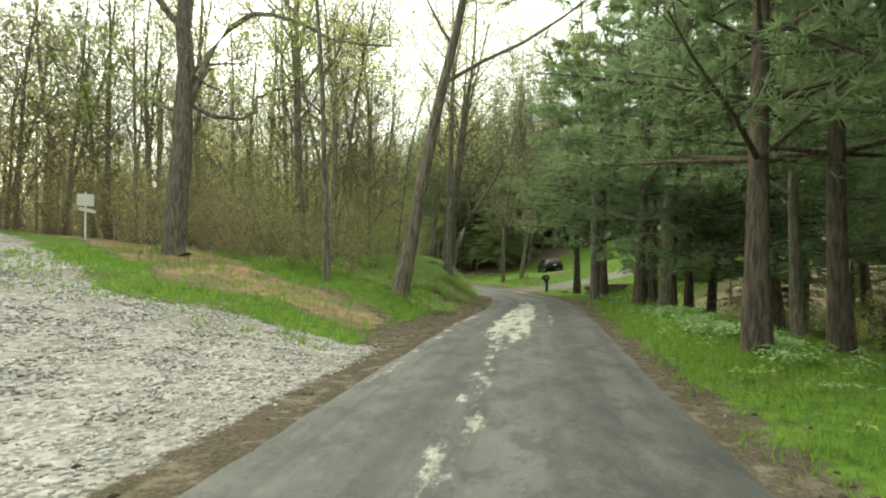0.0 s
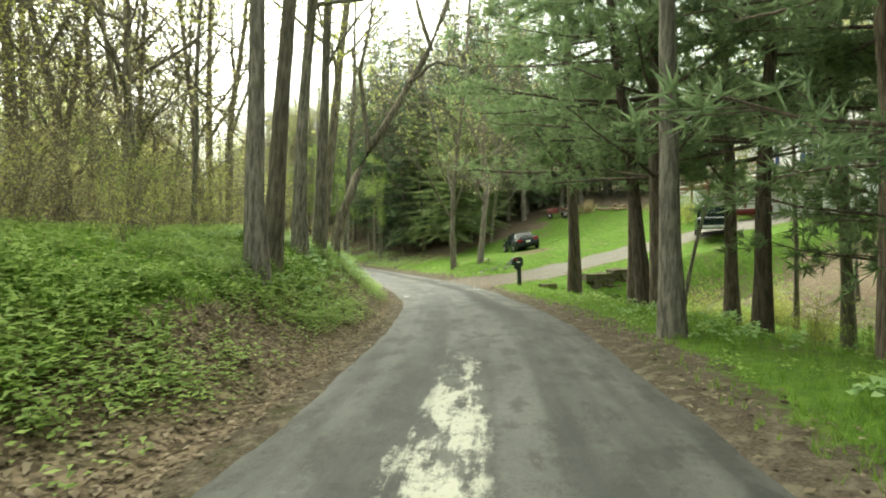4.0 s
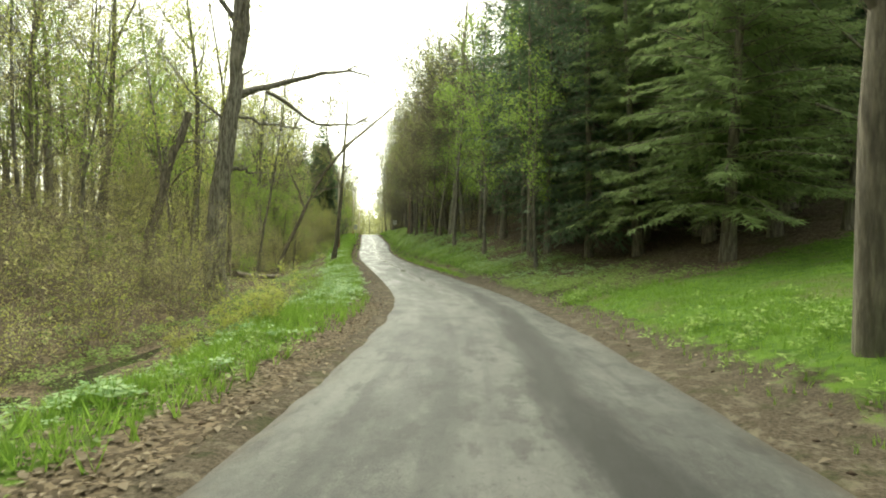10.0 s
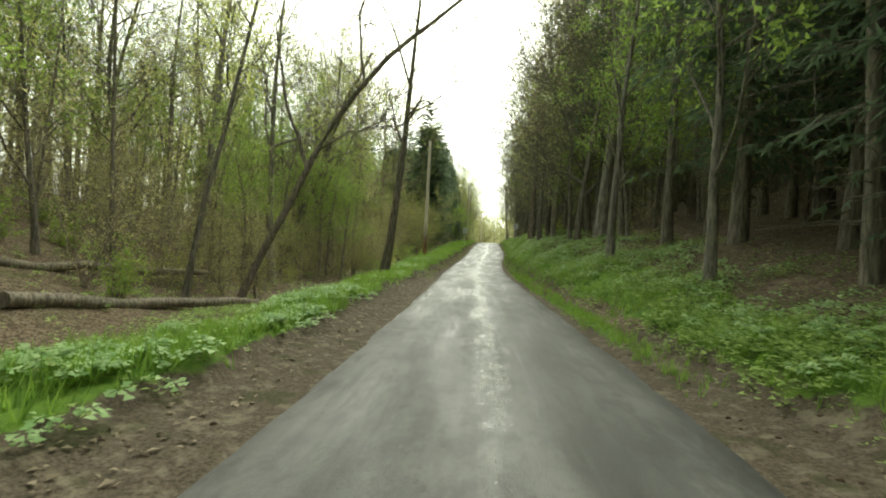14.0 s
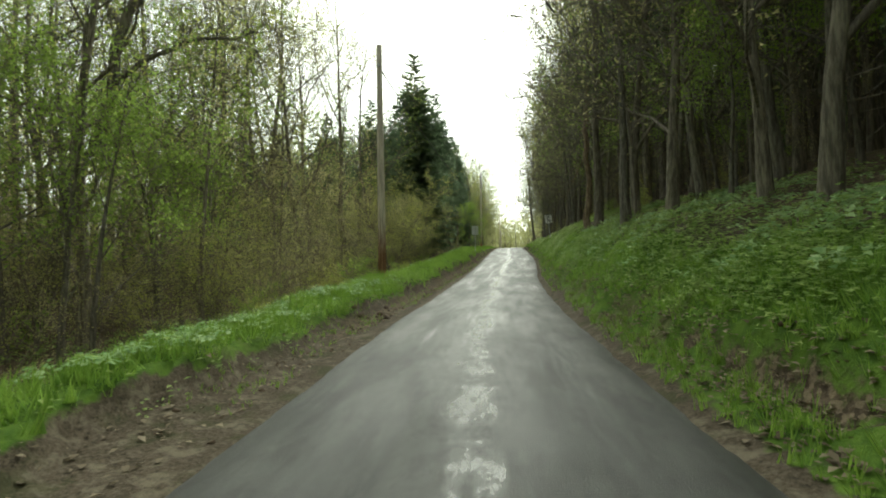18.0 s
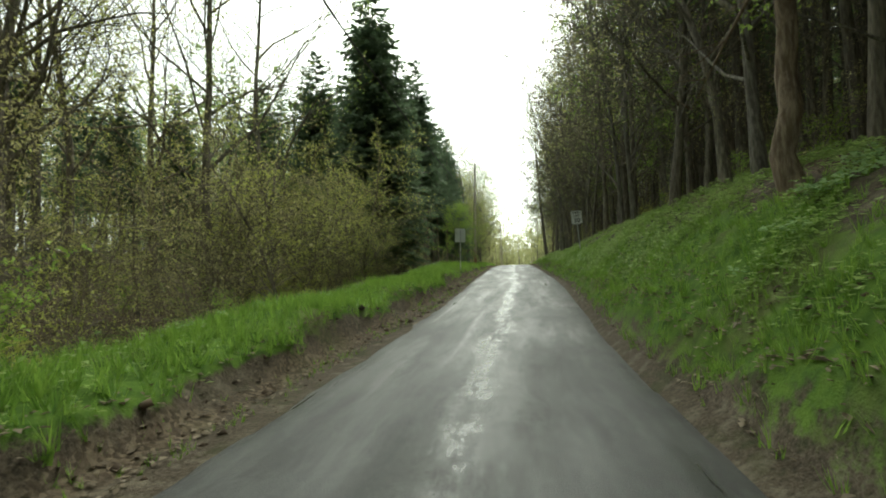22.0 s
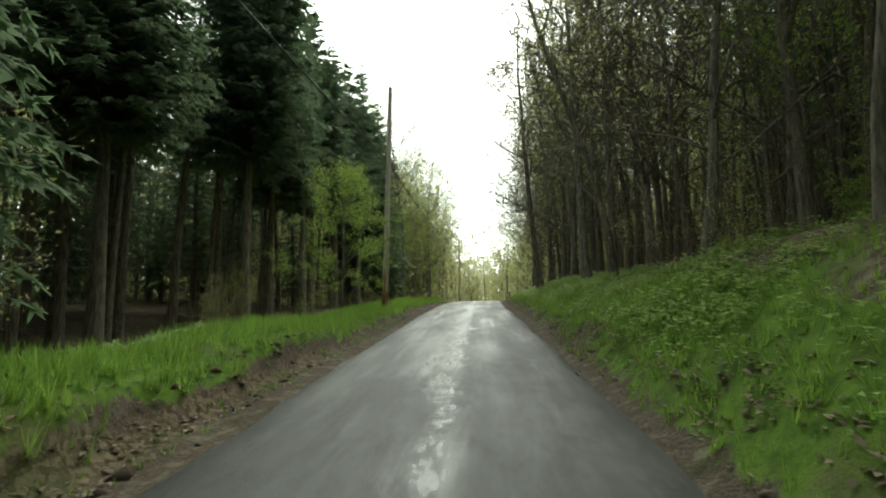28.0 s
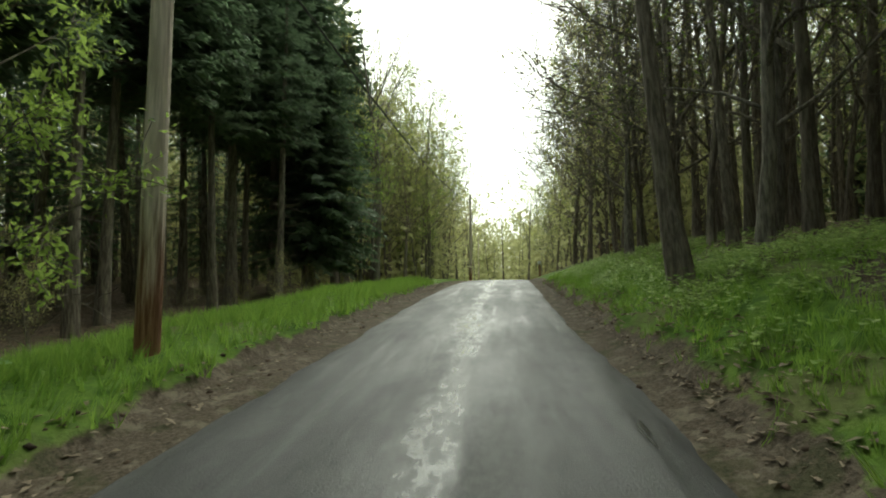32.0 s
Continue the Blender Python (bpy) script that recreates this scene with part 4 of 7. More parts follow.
GARDEN = [broadleaf(191, 5.4, 0.07, leaves=9500, size=0.07, fork=0.2, limbs=18, spread=0.46, twigs=5, low=0.1, crook=0.04, leaf=M_LEAF_GREEN, bark=M_BARK_GREY)]
DENSE = [conifer(76 + i, 20, 0.22, bare=(0.1, 0.34)[i], reach=0.18, step=0.36, boughs=24, n=24, hang=0.8, width=0.2, long=0.24, taper=0.62) for i in range(2)]
STAND = [conifer(86 + i, 20, 0.17, bare=0.36 + 0.06 * i, reach=0.125, step=0.46, boughs=9, n=18, hang=0.6, width=0.075, long=0.26) for i in range(3)]
OAK = [broadleaf(180 + i, 18, 0.4, leaves=500, size=0.11, fork=0.34, limbs=9, spread=0.42, twigs=5, crook=0.05, leaf=M_LEAF_BUFF, bark=M_BARK_GREY) for i in range(2)]
HAZE = [shrub(160 + i, 5.0, 12, 1400, 0.062, (M_LEAF_BUFF, M_LEAF_SPRING, M_LEAF_BUFF)[i % 3], 1.0) for i in range(4)]
EDGE = [broadleaf(210 + i, 19, 0.135, leaves=(3600, 2600, 4200, 3000)[i], size=0.1, fork=0.12, limbs=26, spread=0.27, twigs=7, crook=0.055, fine=5, shade=1.2, thick=1.7, leaf=(M_LEAF_BUFF, M_LEAF_SPRING, M_LEAF_DEEP, M_LEAF_BUFF)[i], bark=(M_BARK_BROWN, M_BARK_DARK, M_BARK_GREY, M_BARK_DARK)[i]) for i in range(4)]
CANOPY = [broadleaf(220 + i, 19, 0.16, leaves=4200, size=0.1, fork=0.3, limbs=20, spread=0.27, twigs=6, crook=0.025, fine=4, leaf=(M_LEAF_DEEP, M_LEAF_BUFF)[i % 2], bark=M_BARK_DARK) for i in range(3)]
TALL = [broadleaf(230 + i, 18, 0.17, leaves=4200, size=0.095, fork=0.22, limbs=20, spread=0.32, twigs=6, crook=0.05, fine=4, leaf=(M_LEAF_SPRING, M_LEAF_GREEN, M_LEAF_BUFF)[i], bark=(M_BARK_BROWN, M_BARK_GREY)[i % 2]) for i in range(3)]

LABELS = {"EDGE": "tall forest-edge hardwood with a haze of fine grey twigs", "CANOPY": "tall dark-trunked forest hardwood in thin new leaf", "TALL": "tall spreading hardwood hazed with yellow-green spring leaves",
          "GARDEN": "small round tree in fresh pale green leaf before dark spruces", "STAND": "slim forest spruce, bare trunk below a narrow crown", "DENSE": "tall dense dark spruce with heavy drooping boughs", "BARE": "tall grey-barked hardwood with sparse yellow-green spring leaves", "SLIM": "slim woodland sapling with a thin crown of new leaves",
          "FRESH": "small tree in full fresh green leaf", "SPRUCE": "dense dark green spruce with hanging boughs", "WALL": "forest spruce with a bare lower trunk and dead stubs",
          "HEMLOCK": "broad dark hemlock with feathery drooping boughs", "PINE": "white pine with reddish-brown trunk and soft tufted boughs",
          "POLE": "straight dark trunk of a forest hardwood", "BUSH": "thin-stemmed roadside bush just coming into leaf", "LUSH": "low bush in full fresh green leaf", "THORN": "small spreading thorn tree hazed with new leaves", "OAK": "massive old grey oak with crooked half-bare limbs", "HAZE": "tall thicket of thin grey stems with tiny new leaves"}
KINDS = {"EDGE": (EDGE, "hardwood_tree"), "CANOPY": (CANOPY, "forest_tree"), "TALL": (TALL, "hardwood_tree"), "BARE": (BARE, "hardwood_tree"), "SLIM": (SLIM, "sapling"), "FRESH": (FRESH, "leafy_tree"), "SPRUCE": (SPRUCE, "spruce_tree"), "WALL": (WALL_SPRUCE, "forest_spruce"), "HEMLOCK": (HEMLOCK, "hemlock_tree"),
         "PINE": (PINE, "pine_tree"), "POLE": (POLE_TREE, "forest_tree"), "BUSH": (BUSH, "bush"), "LUSH": (LUSH, "leafy_bush"), "HAZE": (HAZE, "thicket"), "THORN": (THORN, "thorn_tree"), "OAK": (OAK, "oak_tree"), "DENSE": (DENSE, "spruce_tree"), "GARDEN": (GARDEN, "leafy_tree"), "STAND": (STAND, "forest_spruce")}
TAKEN = []


def stand(kind, x, y, size=1.0, variant=None, turn=None, tilt=(0, 0), group="", z=None):
    r = rng
    meshes, name = KINDS[kind]
    v = r.integers(0, len(meshes)) if variant is None else variant
    z = height(x, y) - 0.05 if z is None else z
    TAKEN.append((x, y))
    return plant(name, meshes[v], (x, y, z), r.uniform(0, 360) if turn is None else turn, size, LABELS[kind], "bush" if kind in ("BUSH", "LUSH", "HAZE") else "tree", group or "woodland beside the lane", tilt)


def fill(kinds, s0, s1, d0, d1, count, size=(0.8, 1.2), gap=1.2, keep=None, group=""):
    """Scatters trees over a stretch of the plan."""
    made = tries = 0
    while made < count and tries < count * 12:
        tries += 1
        s, d = rng.uniform(s0, s1), rng.uniform(d0, d1)
        x, y, z = spot(s, d)
        if keep and not keep(s, d, x, y):
            continue
        if d > 0 and drive_gap(np.array(x), np.array(y)) < 3.0:
            continue
        if any((x - a) ** 2 + (y - b) ** 2 < gap * gap for a, b in TAKEN):
            continue
        kind = kinds[rng.integers(0, len(kinds))]
        stand(kind, x, y, rng.uniform(*size), tilt=(rng.normal(0, 2), rng.normal(0, 2)), group=group, z=z - 0.05)
        made += 1


# single trees that mark the lane
for kind, x, y, size, tilt, v in (
        ("SLIM", -3.56, 16.5, 1.15, (0, 1), 1), ("BARE", -1.35, 17.3, 1.2, (0, 6), 1),
        ("POLE", 9.0, 13.0, 1.0, (0, 0), 1), ("BARE", 0.5, 26.9, 1.0, (0, 2), 2), ("BARE", 0.4, 28.2, 0.95, (0, 6), 3), ("BARE", 0.5, 30.8, 0.9, (0, 7), 4), ("BARE", 0.7, 32.4, 0.85, (0, 3), 0),
        ("BARE", -1.0, 42.2, 1.45, (0, 8), 3), ("SLIM", 0.3, 34.6, 1.25, (0, 0), 3), ("BARE", 0.2, 42.4, 0.9, (0, 8), 2),
        ("PINE", 9.0, 20.2, 0.85, (0, 0), 3), ("PINE", 10.8, 22.6, 0.8, (0, 0), 3), ("PINE", 13.0, 25.0, 0.85, (0, 0), 3), ("HEMLOCK", 15.0, 23.0, 0.8, (0, 0), 0), ("PINE", 10.4, 16.2, 0.8, (0, 0), 3), ("PINE", 12.6, 19.2, 0.9, (0, 0), 3), ("PINE", 5.3, 8.7, 0.95, (0, 2), 0), ("PINE", 7.6, 9.8, 0.9, (0, 0), 1), ("PINE", 7.45, 19.5, 0.9, (0, 1), 0),
        ("PINE", 9.2, 29.0, 0.9, (0, 0), 0), ("PINE", 9.6, 30.6, 0.95, (0, -2), 2), ("PINE", 9.8, 37.2, 1.15, (0, -2), 1), ("BARE", 7.5, 25.2, 0.95, (0, 2), 0), ("PINE", 9.6, 23.4, 0.9, (0, 0), 2),
        ("EDGE", 6.4, 52.1, 1.3, (0, 0), 1), ("EDGE", 8.0, 51.0, 1.3, (0, 3), 3), 
        ("SLIM", -15.4, 68.6, 1.3, (0, 6), 0), ("SLIM", -17.9, 74.3, 1.2, (0, 8), 3), ("BARE", -17.93, 84.19, 1.0, (0, 5), 3),
        ("SLIM", -26.9, 92.2, 0.9, (0, 0), 2), ("WALL", -0.1, 73.2, 1.0, (0, 0), 0), ("WALL", -0.9, 76.6, 1.0, (0, 0), 1),
        ("BARE", -9.7, 91.3, 1.5, (0, 0), 2), ("BARE", -16.5, 100.3, 0.75, (0, 0), 2), ("POLE", -18.6, 104.2, 1.1, (0, 0), 1), ("BARE", -37.0, 142.05, 0.9, (0, -2), 2), ("POLE", -36.4, 143.6, 1.1, (0, 0), 0), ("BARE", -40.5, 146.8, 0.85, (0, -3), 3), ("BARE", -34.5, 151.6, 0.9, (0, -3), 1), ("FRESH", -7.2, 83.4, 1.25, (0, 0), 0), ("FRESH", -3.6, 77.6, 1.1, (0, 0), 2), ("FRESH", 0.6, 70.0, 0.85, (0, 0), 1),
        ("DENSE", -41.7, 123.25, 1.03, (0, 0), 0), ("DENSE", -49.6, 137.2, 1.08, (0, 0), 1), ("DENSE", -48.7, 124.3, 0.87, (0, 0), 0), ("DENSE", -57.2, 125.6, 0.85, (0, 0), 0), ("DENSE", -46.6, 130.2, 0.95, (0, 0), 1), ("DENSE", -53.0, 131.0, 0.9, (0, 0), 1), ("DENSE", -58.6, 153.6, 1.0, (0, 0), 1), ("DENSE", -61.4, 160.4, 1.0, (0, 0), 1)):
    stand(kind, x, y, size, v, None, tilt)


def old_tree(name, x, y, trunk, r0, r1, limbs, label, bark, leaf=None, leaves=400, seed=1, shoots=7):
    """A tree whose trunk and main limbs follow given lines: rows of east, north and height."""
    r = np.random.default_rng(seed)
    top = new(name)
    top.empty_display_size = 0.3
    z0 = height(x, y) - 0.3
    top.matrix_basis = pose(x, y, z0)
    TAKEN.append((x, y))

    def line(rows, n):
        p = np.array(rows, float) - (0, 0, z0)
        k = np.linspace(0, 1, len(p))
        q = np.linspace(0, 1, n)
        return np.stack([np.interp(q, k, p[:, j]) for j in range(3)], 1) + r.normal(0, 0.045, (n, 3))

    hp = Heap()
    t = line([(0, 0, z0), *trunk], 14)
    k = np.linspace(0, 1, 14)
    hp.add(*tube(t, (r0 + (r1 - r0) * k) * (1 + 0.4 * np.exp(-k * 16)), 12))
    part("trunk", hp.mesh("trunk", bark, True), None, top)
    twig, spots = Heap(), []
    lines = [(t[5:], r1)]
    for rows, ra in limbs:
        hp = Heap()
        q = line(rows, 10)
        hp.add(*tube(q, ra * np.linspace(1, 0.28, 10), 8))
        part("limb", hp.mesh("limb", bark, True), None, top)
        lines.append((q[2:], ra * 0.5))
    for q, ra in lines:
        for _ in range(shoots):
            c = q[r.integers(1, len(q))]
            ln = r.uniform(0.8, 2.4)
            way = unit(r.normal(0, 0.8, 3) + unit(q[-1] - q[0]) * 0.6 + np.array([0, 0, 0.6]))
            b = bend_line(r, c, way, ln, 5, 0.04, 0.22)
            twig.add(*tube(b, max(0.02, ra * 0.4) * np.linspace(1, 0.25, 5), 4))
            for _ in range(5):
                w = bend_line(r, b[r.integers(1, 5)], unit(way + r.normal(0, 0.7, 3)), ln * r.uniform(0.25, 0.6), 4, 0.04, 0.25)
                twig.add(*tube(w[[0, 2, 3]], np.array([0.014, 0.009, 0.004]), 3))
                spots.append(w)
    tagged(part("branchwork", twig.mesh("branchwork", bark), None, top), kind="stuff")
    if leaves:
        sp = np.concatenate(spots)
        hp = Heap()
        hp.add(*leaf_quads(r, sp[r.integers(0, len(sp), leaves)] + r.normal(0, 0.15, (leaves, 3)), 0.08))
        tagged(part("crown", hp.mesh("crown", leaf or M_LEAF_BUFF), None, top), kind="stuff")
    return tagged(top, label, "tree", "woodland beside the lane")


old_tree("oak_tree", -8.8, 17.3, [(0.0, 0.0, 1.4), (0.2, 0.1, 5.2), (0.3, 0.2, 8.7), (0.2, 0.4, 13), (0.6, 0.6, 17)], 0.42, 0.14,
         [([(0.25, 0.15, 6.6), (0.6, 0.3, 6.35), (1.2, 0.73, 6.15), (2.0, 1.2, 6.25), (2.3, 1.4, 7.2), (3.4, 2.0, 8.0)], 0.1),
          ([(0.3, 0.15, 6.2), (0.78, 0.39, 8.0), (1.85, 0.94, 10.0), (3.05, 1.55, 10.1), (4.9, 2.5, 9.7), (6.8, 3.4, 9.75)], 0.13),
          ([(0.2, 0.2, 9.0), (-1.6, -0.4, 11.0), (-3.0, -0.8, 13.5)], 0.13), ([(0.2, 0.4, 11.5), (1.2, 1.8, 14.0), (2.4, 2.4, 16.5)], 0.1)],
         "massive pale grey oak with long crooked limbs", M_BARK_GREY, M_LEAF_SPRING, 900, 1, 12)
old_tree("oak_tree", -9.9, 61.6, [(-0.15, -0.2, -0.4), (0.02, 0.03, 2.4), (0.27, 0.37, 5.3), (0.41, 0.56, 6.6), (0.3, 0.6, 9.5), (0.9, 1.0, 12.5)], 0.4, 0.16,
         [([(0.25, 0.35, 5.5), (0.74, 1.02, 6.06), (1.39, 1.91, 6.4), (2.17, 2.99, 7.15), (2.81, 3.86, 7.5), (3.6, 5.0, 7.6)], 0.15),
          ([(1.0, 1.4, 6.08), (1.53, 2.11, 5.71), (2.11, 2.9, 5.12), (2.65, 3.64, 5.18), (3.31, 4.55, 5.3), (3.7, 5.2, 5.9)], 0.08),
          ([(0.2, 0.3, 4.95), (0.87, 1.2, 4.87), (1.45, 1.99, 4.82), (2.03, 2.79, 4.89)], 0.07), ([(0.05, 0.1, 2.95), (0.51, 0.71, 2.98), (0.75, 1.03, 2.76)], 0.1),
          ([(0.35, 0.5, 6.4), (0.9, 0.4, 8.5), (1.2, 0.2, 11.5)], 0.17), ([(0.3, 0.6, 8.5), (-1.2, 0.2, 10.5), (-2.4, 0.0, 12.5)], 0.11)],
         "big half-dead oak with long bare limbs reaching over the lane", M_BARK_GREY, M_LEAF_BUFF, 250, 2, 6)
old_tree("snag", -12.6, 60.8, [(0.1, 0.15, 0.6), (0.5, 0.6, 3.0), (1.0, 1.2, 5.2)], 0.2, 0.13, [([(0.7, 0.8, 4.0), (1.2, 1.5, 4.2), (1.6, 2.0, 4.1)], 0.05)],
         "broken dead trunk leaning among the bushes", M_BARK_BROWN, None, 0, 3, 3)
old_tree("leaning_tree", -18.2, 76.5, [(0.1, 0.1, -1.6), (1.4, 1.2, 2.3), (2.5, 2.15, 5.2), (4.1, 3.5, 7.85), (5.5, 4.7, 9.4), (6.6, 5.4, 10.6)], 0.15, 0.05,
         [([(1.6, 1.4, 2.9), (0.6, 1.0, 5.5), (0.2, 0.8, 8.2)], 0.08), ([(1.9, 1.6, 3.6), (3.2, 2.4, 4.4), (4.6, 3.4, 4.6)], 0.05), ([(3.0, 2.6, 6.0), (2.6, 2.6, 8.6), (2.8, 2.9, 10.5)], 0.06)],
         "slender hardwood leaning and bowed over the roadside", M_BARK_BROWN, M_LEAF_SPRING, 1600, 4, 20)
old_tree("leaning_tree", 0.72, 34.75, [(0.3, 0.0, 1.7), (0.8, 0.05, 2.9), (1.7, 0.3, 4.7), (2.5, 0.5, 5.7), (3.6, 0.8, 7.7), (4.6, 1.2, 10.5), (5.2, 1.6, 13.0)], 0.165, 0.07,
         [([(2.7, 0.45, 6.3), (3.7, 0.6, 7.1), (4.8, 0.8, 6.9), (5.6, 0.9, 6.6)], 0.06), ([(1.3, 0.2, 4.0), (1.1, 0.6, 7.0), (1.7, 1.0, 10.0)], 0.09), ([(3.6, 0.8, 7.7), (3.0, 1.4, 10.5), (3.2, 1.8, 13)], 0.08)],
         "tall hardwood bowed out over the lane from the bank", M_BARK_BROWN, M_LEAF_BUFF, 700, 6, 10)

old_tree("maple_tree", 8.0, 18.35, [(0.02, 0.0, 1.5), (0.1, 0.0, 4.0), (0.2, 0.1, 8.0), (0.1, 0.2, 13.0), (0.2, 0.3, 17.0)], 0.25, 0.1,
         [([(0.1, 0.0, 3.0), (0.55, -0.05, 3.4), (1.05, -0.1, 4.1), (1.6, -0.2, 4.45), (2.4, -0.3, 4.4), (3.4, -0.4, 4.7)], 0.13), ([(0.15, 0.05, 6.5), (-1.0, -0.4, 8.0), (-2.4, -0.8, 8.8)], 0.08), ([(0.2, 0.1, 8.5), (1.2, 0.5, 10.5), (2.0, 0.8, 13.0)], 0.1)],
         "rough-barked roadside maple with one long crooked limb", M_BARK_BROWN, M_LEAF_BUFF, 900, 12, 12)
old_tree("leaning_tree", -30.3, 88.9, [(1.1, 0.85, 3.2), (1.7, 1.3, 4.9), (2.2, 1.6, 7.5), (3.2, 2.2, 10.5), (4.4, 2.9, 13.5)], 0.24, 0.08,
         [([(1.3, 0.95, 3.7), (0.8, 0.6, 4.2), (0.5, 0.4, 4.1)], 0.08), ([(1.9, 1.4, 6.0), (3.6, 2.4, 7.0), (5.4, 3.6, 7.2)], 0.09), ([(2.2, 1.6, 7.5), (0.8, 0.7, 10.0), (0.2, 0.4, 12.5)], 0.1)],
         "thick grey hardwood leaning out of the thicket", M_BARK_GREY, M_LEAF_SPRING, 1800, 9, 18)
old_tree("snag", *spot(112.2, 4.3)[:2], [(0.05, 0.05, 4.5), (0.0, 0.1, 6.5), (0.1, 0.1, 8.6)], 0.15, 0.1, [([(0.0, 0.1, 6.6), (0.5, 0.3, 7.4), (0.9, 0.4, 8.4)], 0.06)],
         "dead barkless trunk hollowed by woodpeckers", M_SNAG, None, 0, 14, 3)
# a small thorn tree in fresh leaf and a few marks of the far stretch
stand("GARDEN", -45.6, 138.6, 1.0, 0)
for st, off, k, v in ((157, -10.0, 0.95, 1), (162, -9.6, 1.0, 1), (166.5, -9.6, 0.95, 1), (172, -8.8, 1.0, 0), (147, -12.5, 0.95, 1)):
    stand("DENSE", *spot(st, off)[:2], k, v)
stand("LUSH", -28.3, 100.5, 0.8)
def oak_view(s, d, x, y):
    """Leaves the glade before the half-dead oak open."""
    return not (49 < s < 67.5 and d > -12.0)


# woods, stretch by stretch
fill(["HAZE", "BUSH", "HAZE"], 47, 67, -12.5, -6.6, 34, (0.45, 0.72), 0.9)
fill(["HEMLOCK"], 61.5, 70, 8.8, 14.0, 9, (1.05, 1.3), 2.3, keep=lambda s, d, x, y: s > 59 + 0.35 * d)
fill(["EDGE"], 62, 78, 9.0, 14.0, 4, (1.0, 1.2), 2.0)
fill(["SPRUCE", "WALL", "SPRUCE"], 62, 86, 10, 24, 20, (1.3, 1.5), 2.0, keep=lambda s, d, x, y: s > 59 + 0.35 * d)
fill(["EDGE"], 95, 190, 4.9, 7.6, 38, (0.85, 1.1), 1.7)
fill(["CANOPY", "EDGE"], 84, 182, 8.5, 20, 34, (0.9, 1.1), 1.8)
fill(["TALL", "EDGE", "TALL"], 70, 117, -26, -10.0, 24, (0.8, 1.1), 2.4, keep=lambda s, d, x, y: s > 96 or d < -16)
fill(["EDGE"], 30, 46, -14, -7, 6, (0.9, 1.05), 2.2)
fill(["EDGE"], -4, 44, -36, -15.0, 18, (0.85, 1.1), 2.4, keep=lambda s, d, x, y: s > 20 - 0.25 * d or d < -22)
fill(["SLIM", "BARE", "SLIM", "BARE"], -6, 46, -34, -7.5, 66, (0.85, 1.3), 1.5, keep=lambda s, d, x, y: s > 18 - 0.25 * d or d < -24)
fill(["HAZE"], 14, 48, -30, -8.0, 90, (0.7, 1.25), 0.9, keep=lambda s, d, x, y: s > 15 - 0.3 * d)
fill(["BUSH"], 16, 46, -13, -6.0, 26, (0.6, 1.0), 0.8)
fill(["PINE", "POLE", "PINE", "SLIM"], -4, 35, 7.5, 24, 26, (0.85, 1.1), 2.0)
fill(["LUSH", "BUSH"], 2, 34, 9, 22, 12, (0.5, 0.8), 1.0)
for x, y, k, v in ((11.0, 28.0, 0.9, 2), (12.6, 31.5, 0.95, 1), (14.2, 27.2, 0.95, 2), (10.6, 33.6, 0.85, 2), (13.4, 22.0, 0.95, 1)):
    stand("PINE", x, y, k, v)
fill(["WALL", "SPRUCE"], 66, 80, 8.5, 15, 16, (1.0, 1.35), 1.9, keep=lambda s, d, x, y: s > 59 + 0.35 * d)
fill(["SPRUCE", "HEMLOCK", "WALL"], 68, 86, 13, 30, 22, (1.0, 1.35), 2.2)
fill(["PINE"], -2, 19, 7.0, 16, 8, (0.8, 1.05), 2.2)
fill(["HAZE", "BUSH", "HAZE", "SLIM"], 44, 68, -15, -6.3, 62, (0.5, 0.85), 0.7, keep=oak_view)
fill(["SLIM", "BARE", "HAZE", "SLIM", "HAZE"], 46, 112, -28, -9.0, 84, (0.7, 1.2), 1.3, keep=oak_view)
fill(["FRESH"], 66, 110, -22, -10.0, 14, (0.7, 1.1), 2.0)
fill(["FRESH"], 74, 90, 6.4, 8.0, 2, (0.75, 0.95), 3.0)
fill(["HAZE", "LUSH"], 78, 100, -14, -8.2, 14, (0.45, 0.75), 0.8)
fill(["FRESH", "THORN"], 78, 104, 6.8, 10, 8, (0.6, 0.9), 1.5)
fill(["LUSH", "FRESH", "HAZE"], 84, 150, 5.2, 9.5, 34, (0.4, 0.75), 1.0)
fill(["FRESH", "HAZE", "THORN"], 82, 106, -11.5, -8.0, 20, (0.5, 0.8), 0.9)
fill(["HEMLOCK", "SPRUCE"], 70, 94, 6.8, 10.5, 14, (0.85, 1.15), 2.0)
fill(["LUSH", "BUSH"], 27, 37, 9.5, 15, 10, (0.45, 0.7), 0.9)
fill(["TALL"], 112, 126, -17, -10, 7, (1.0, 1.2), 2.0)
fill(["STAND", "POLE", "STAND", "WALL"], 76, 112, 6.2, 25, 58, (0.95, 1.2), 1.4)
fill(["POLE", "POLE", "SLIM"], 100, 176, 4.9, 16, 64, (0.9, 1.25), 1.2)
fill(["STAND", "WALL", "POLE"], 100, 182, 10, 24, 64, (0.9, 1.2), 1.6)
fill(["STAND"], 106, 150, 6.8, 15, 26, (1.0, 1.2), 1.3)
fill(["SPRUCE"], 104, 188, 19, 36, 55, (1.0, 1.3), 2.4)
fill(["SPRUCE", "HEMLOCK"], 64, 86, 27, 42, 13, (1.1, 1.5), 3.0)
fill(["SPRUCE", "HEMLOCK"], 40, 60, 33, 44, 10, (1.1, 1.4), 3.0)
fill(["SPRUCE", "DENSE"], 126, 142, -34, -22, 8, (0.6, 0.75), 3.0)
fill(["THORN", "THORN", "HAZE"], 112, 134, -17, -6.8, 30, (0.7, 1.15), 1.1)
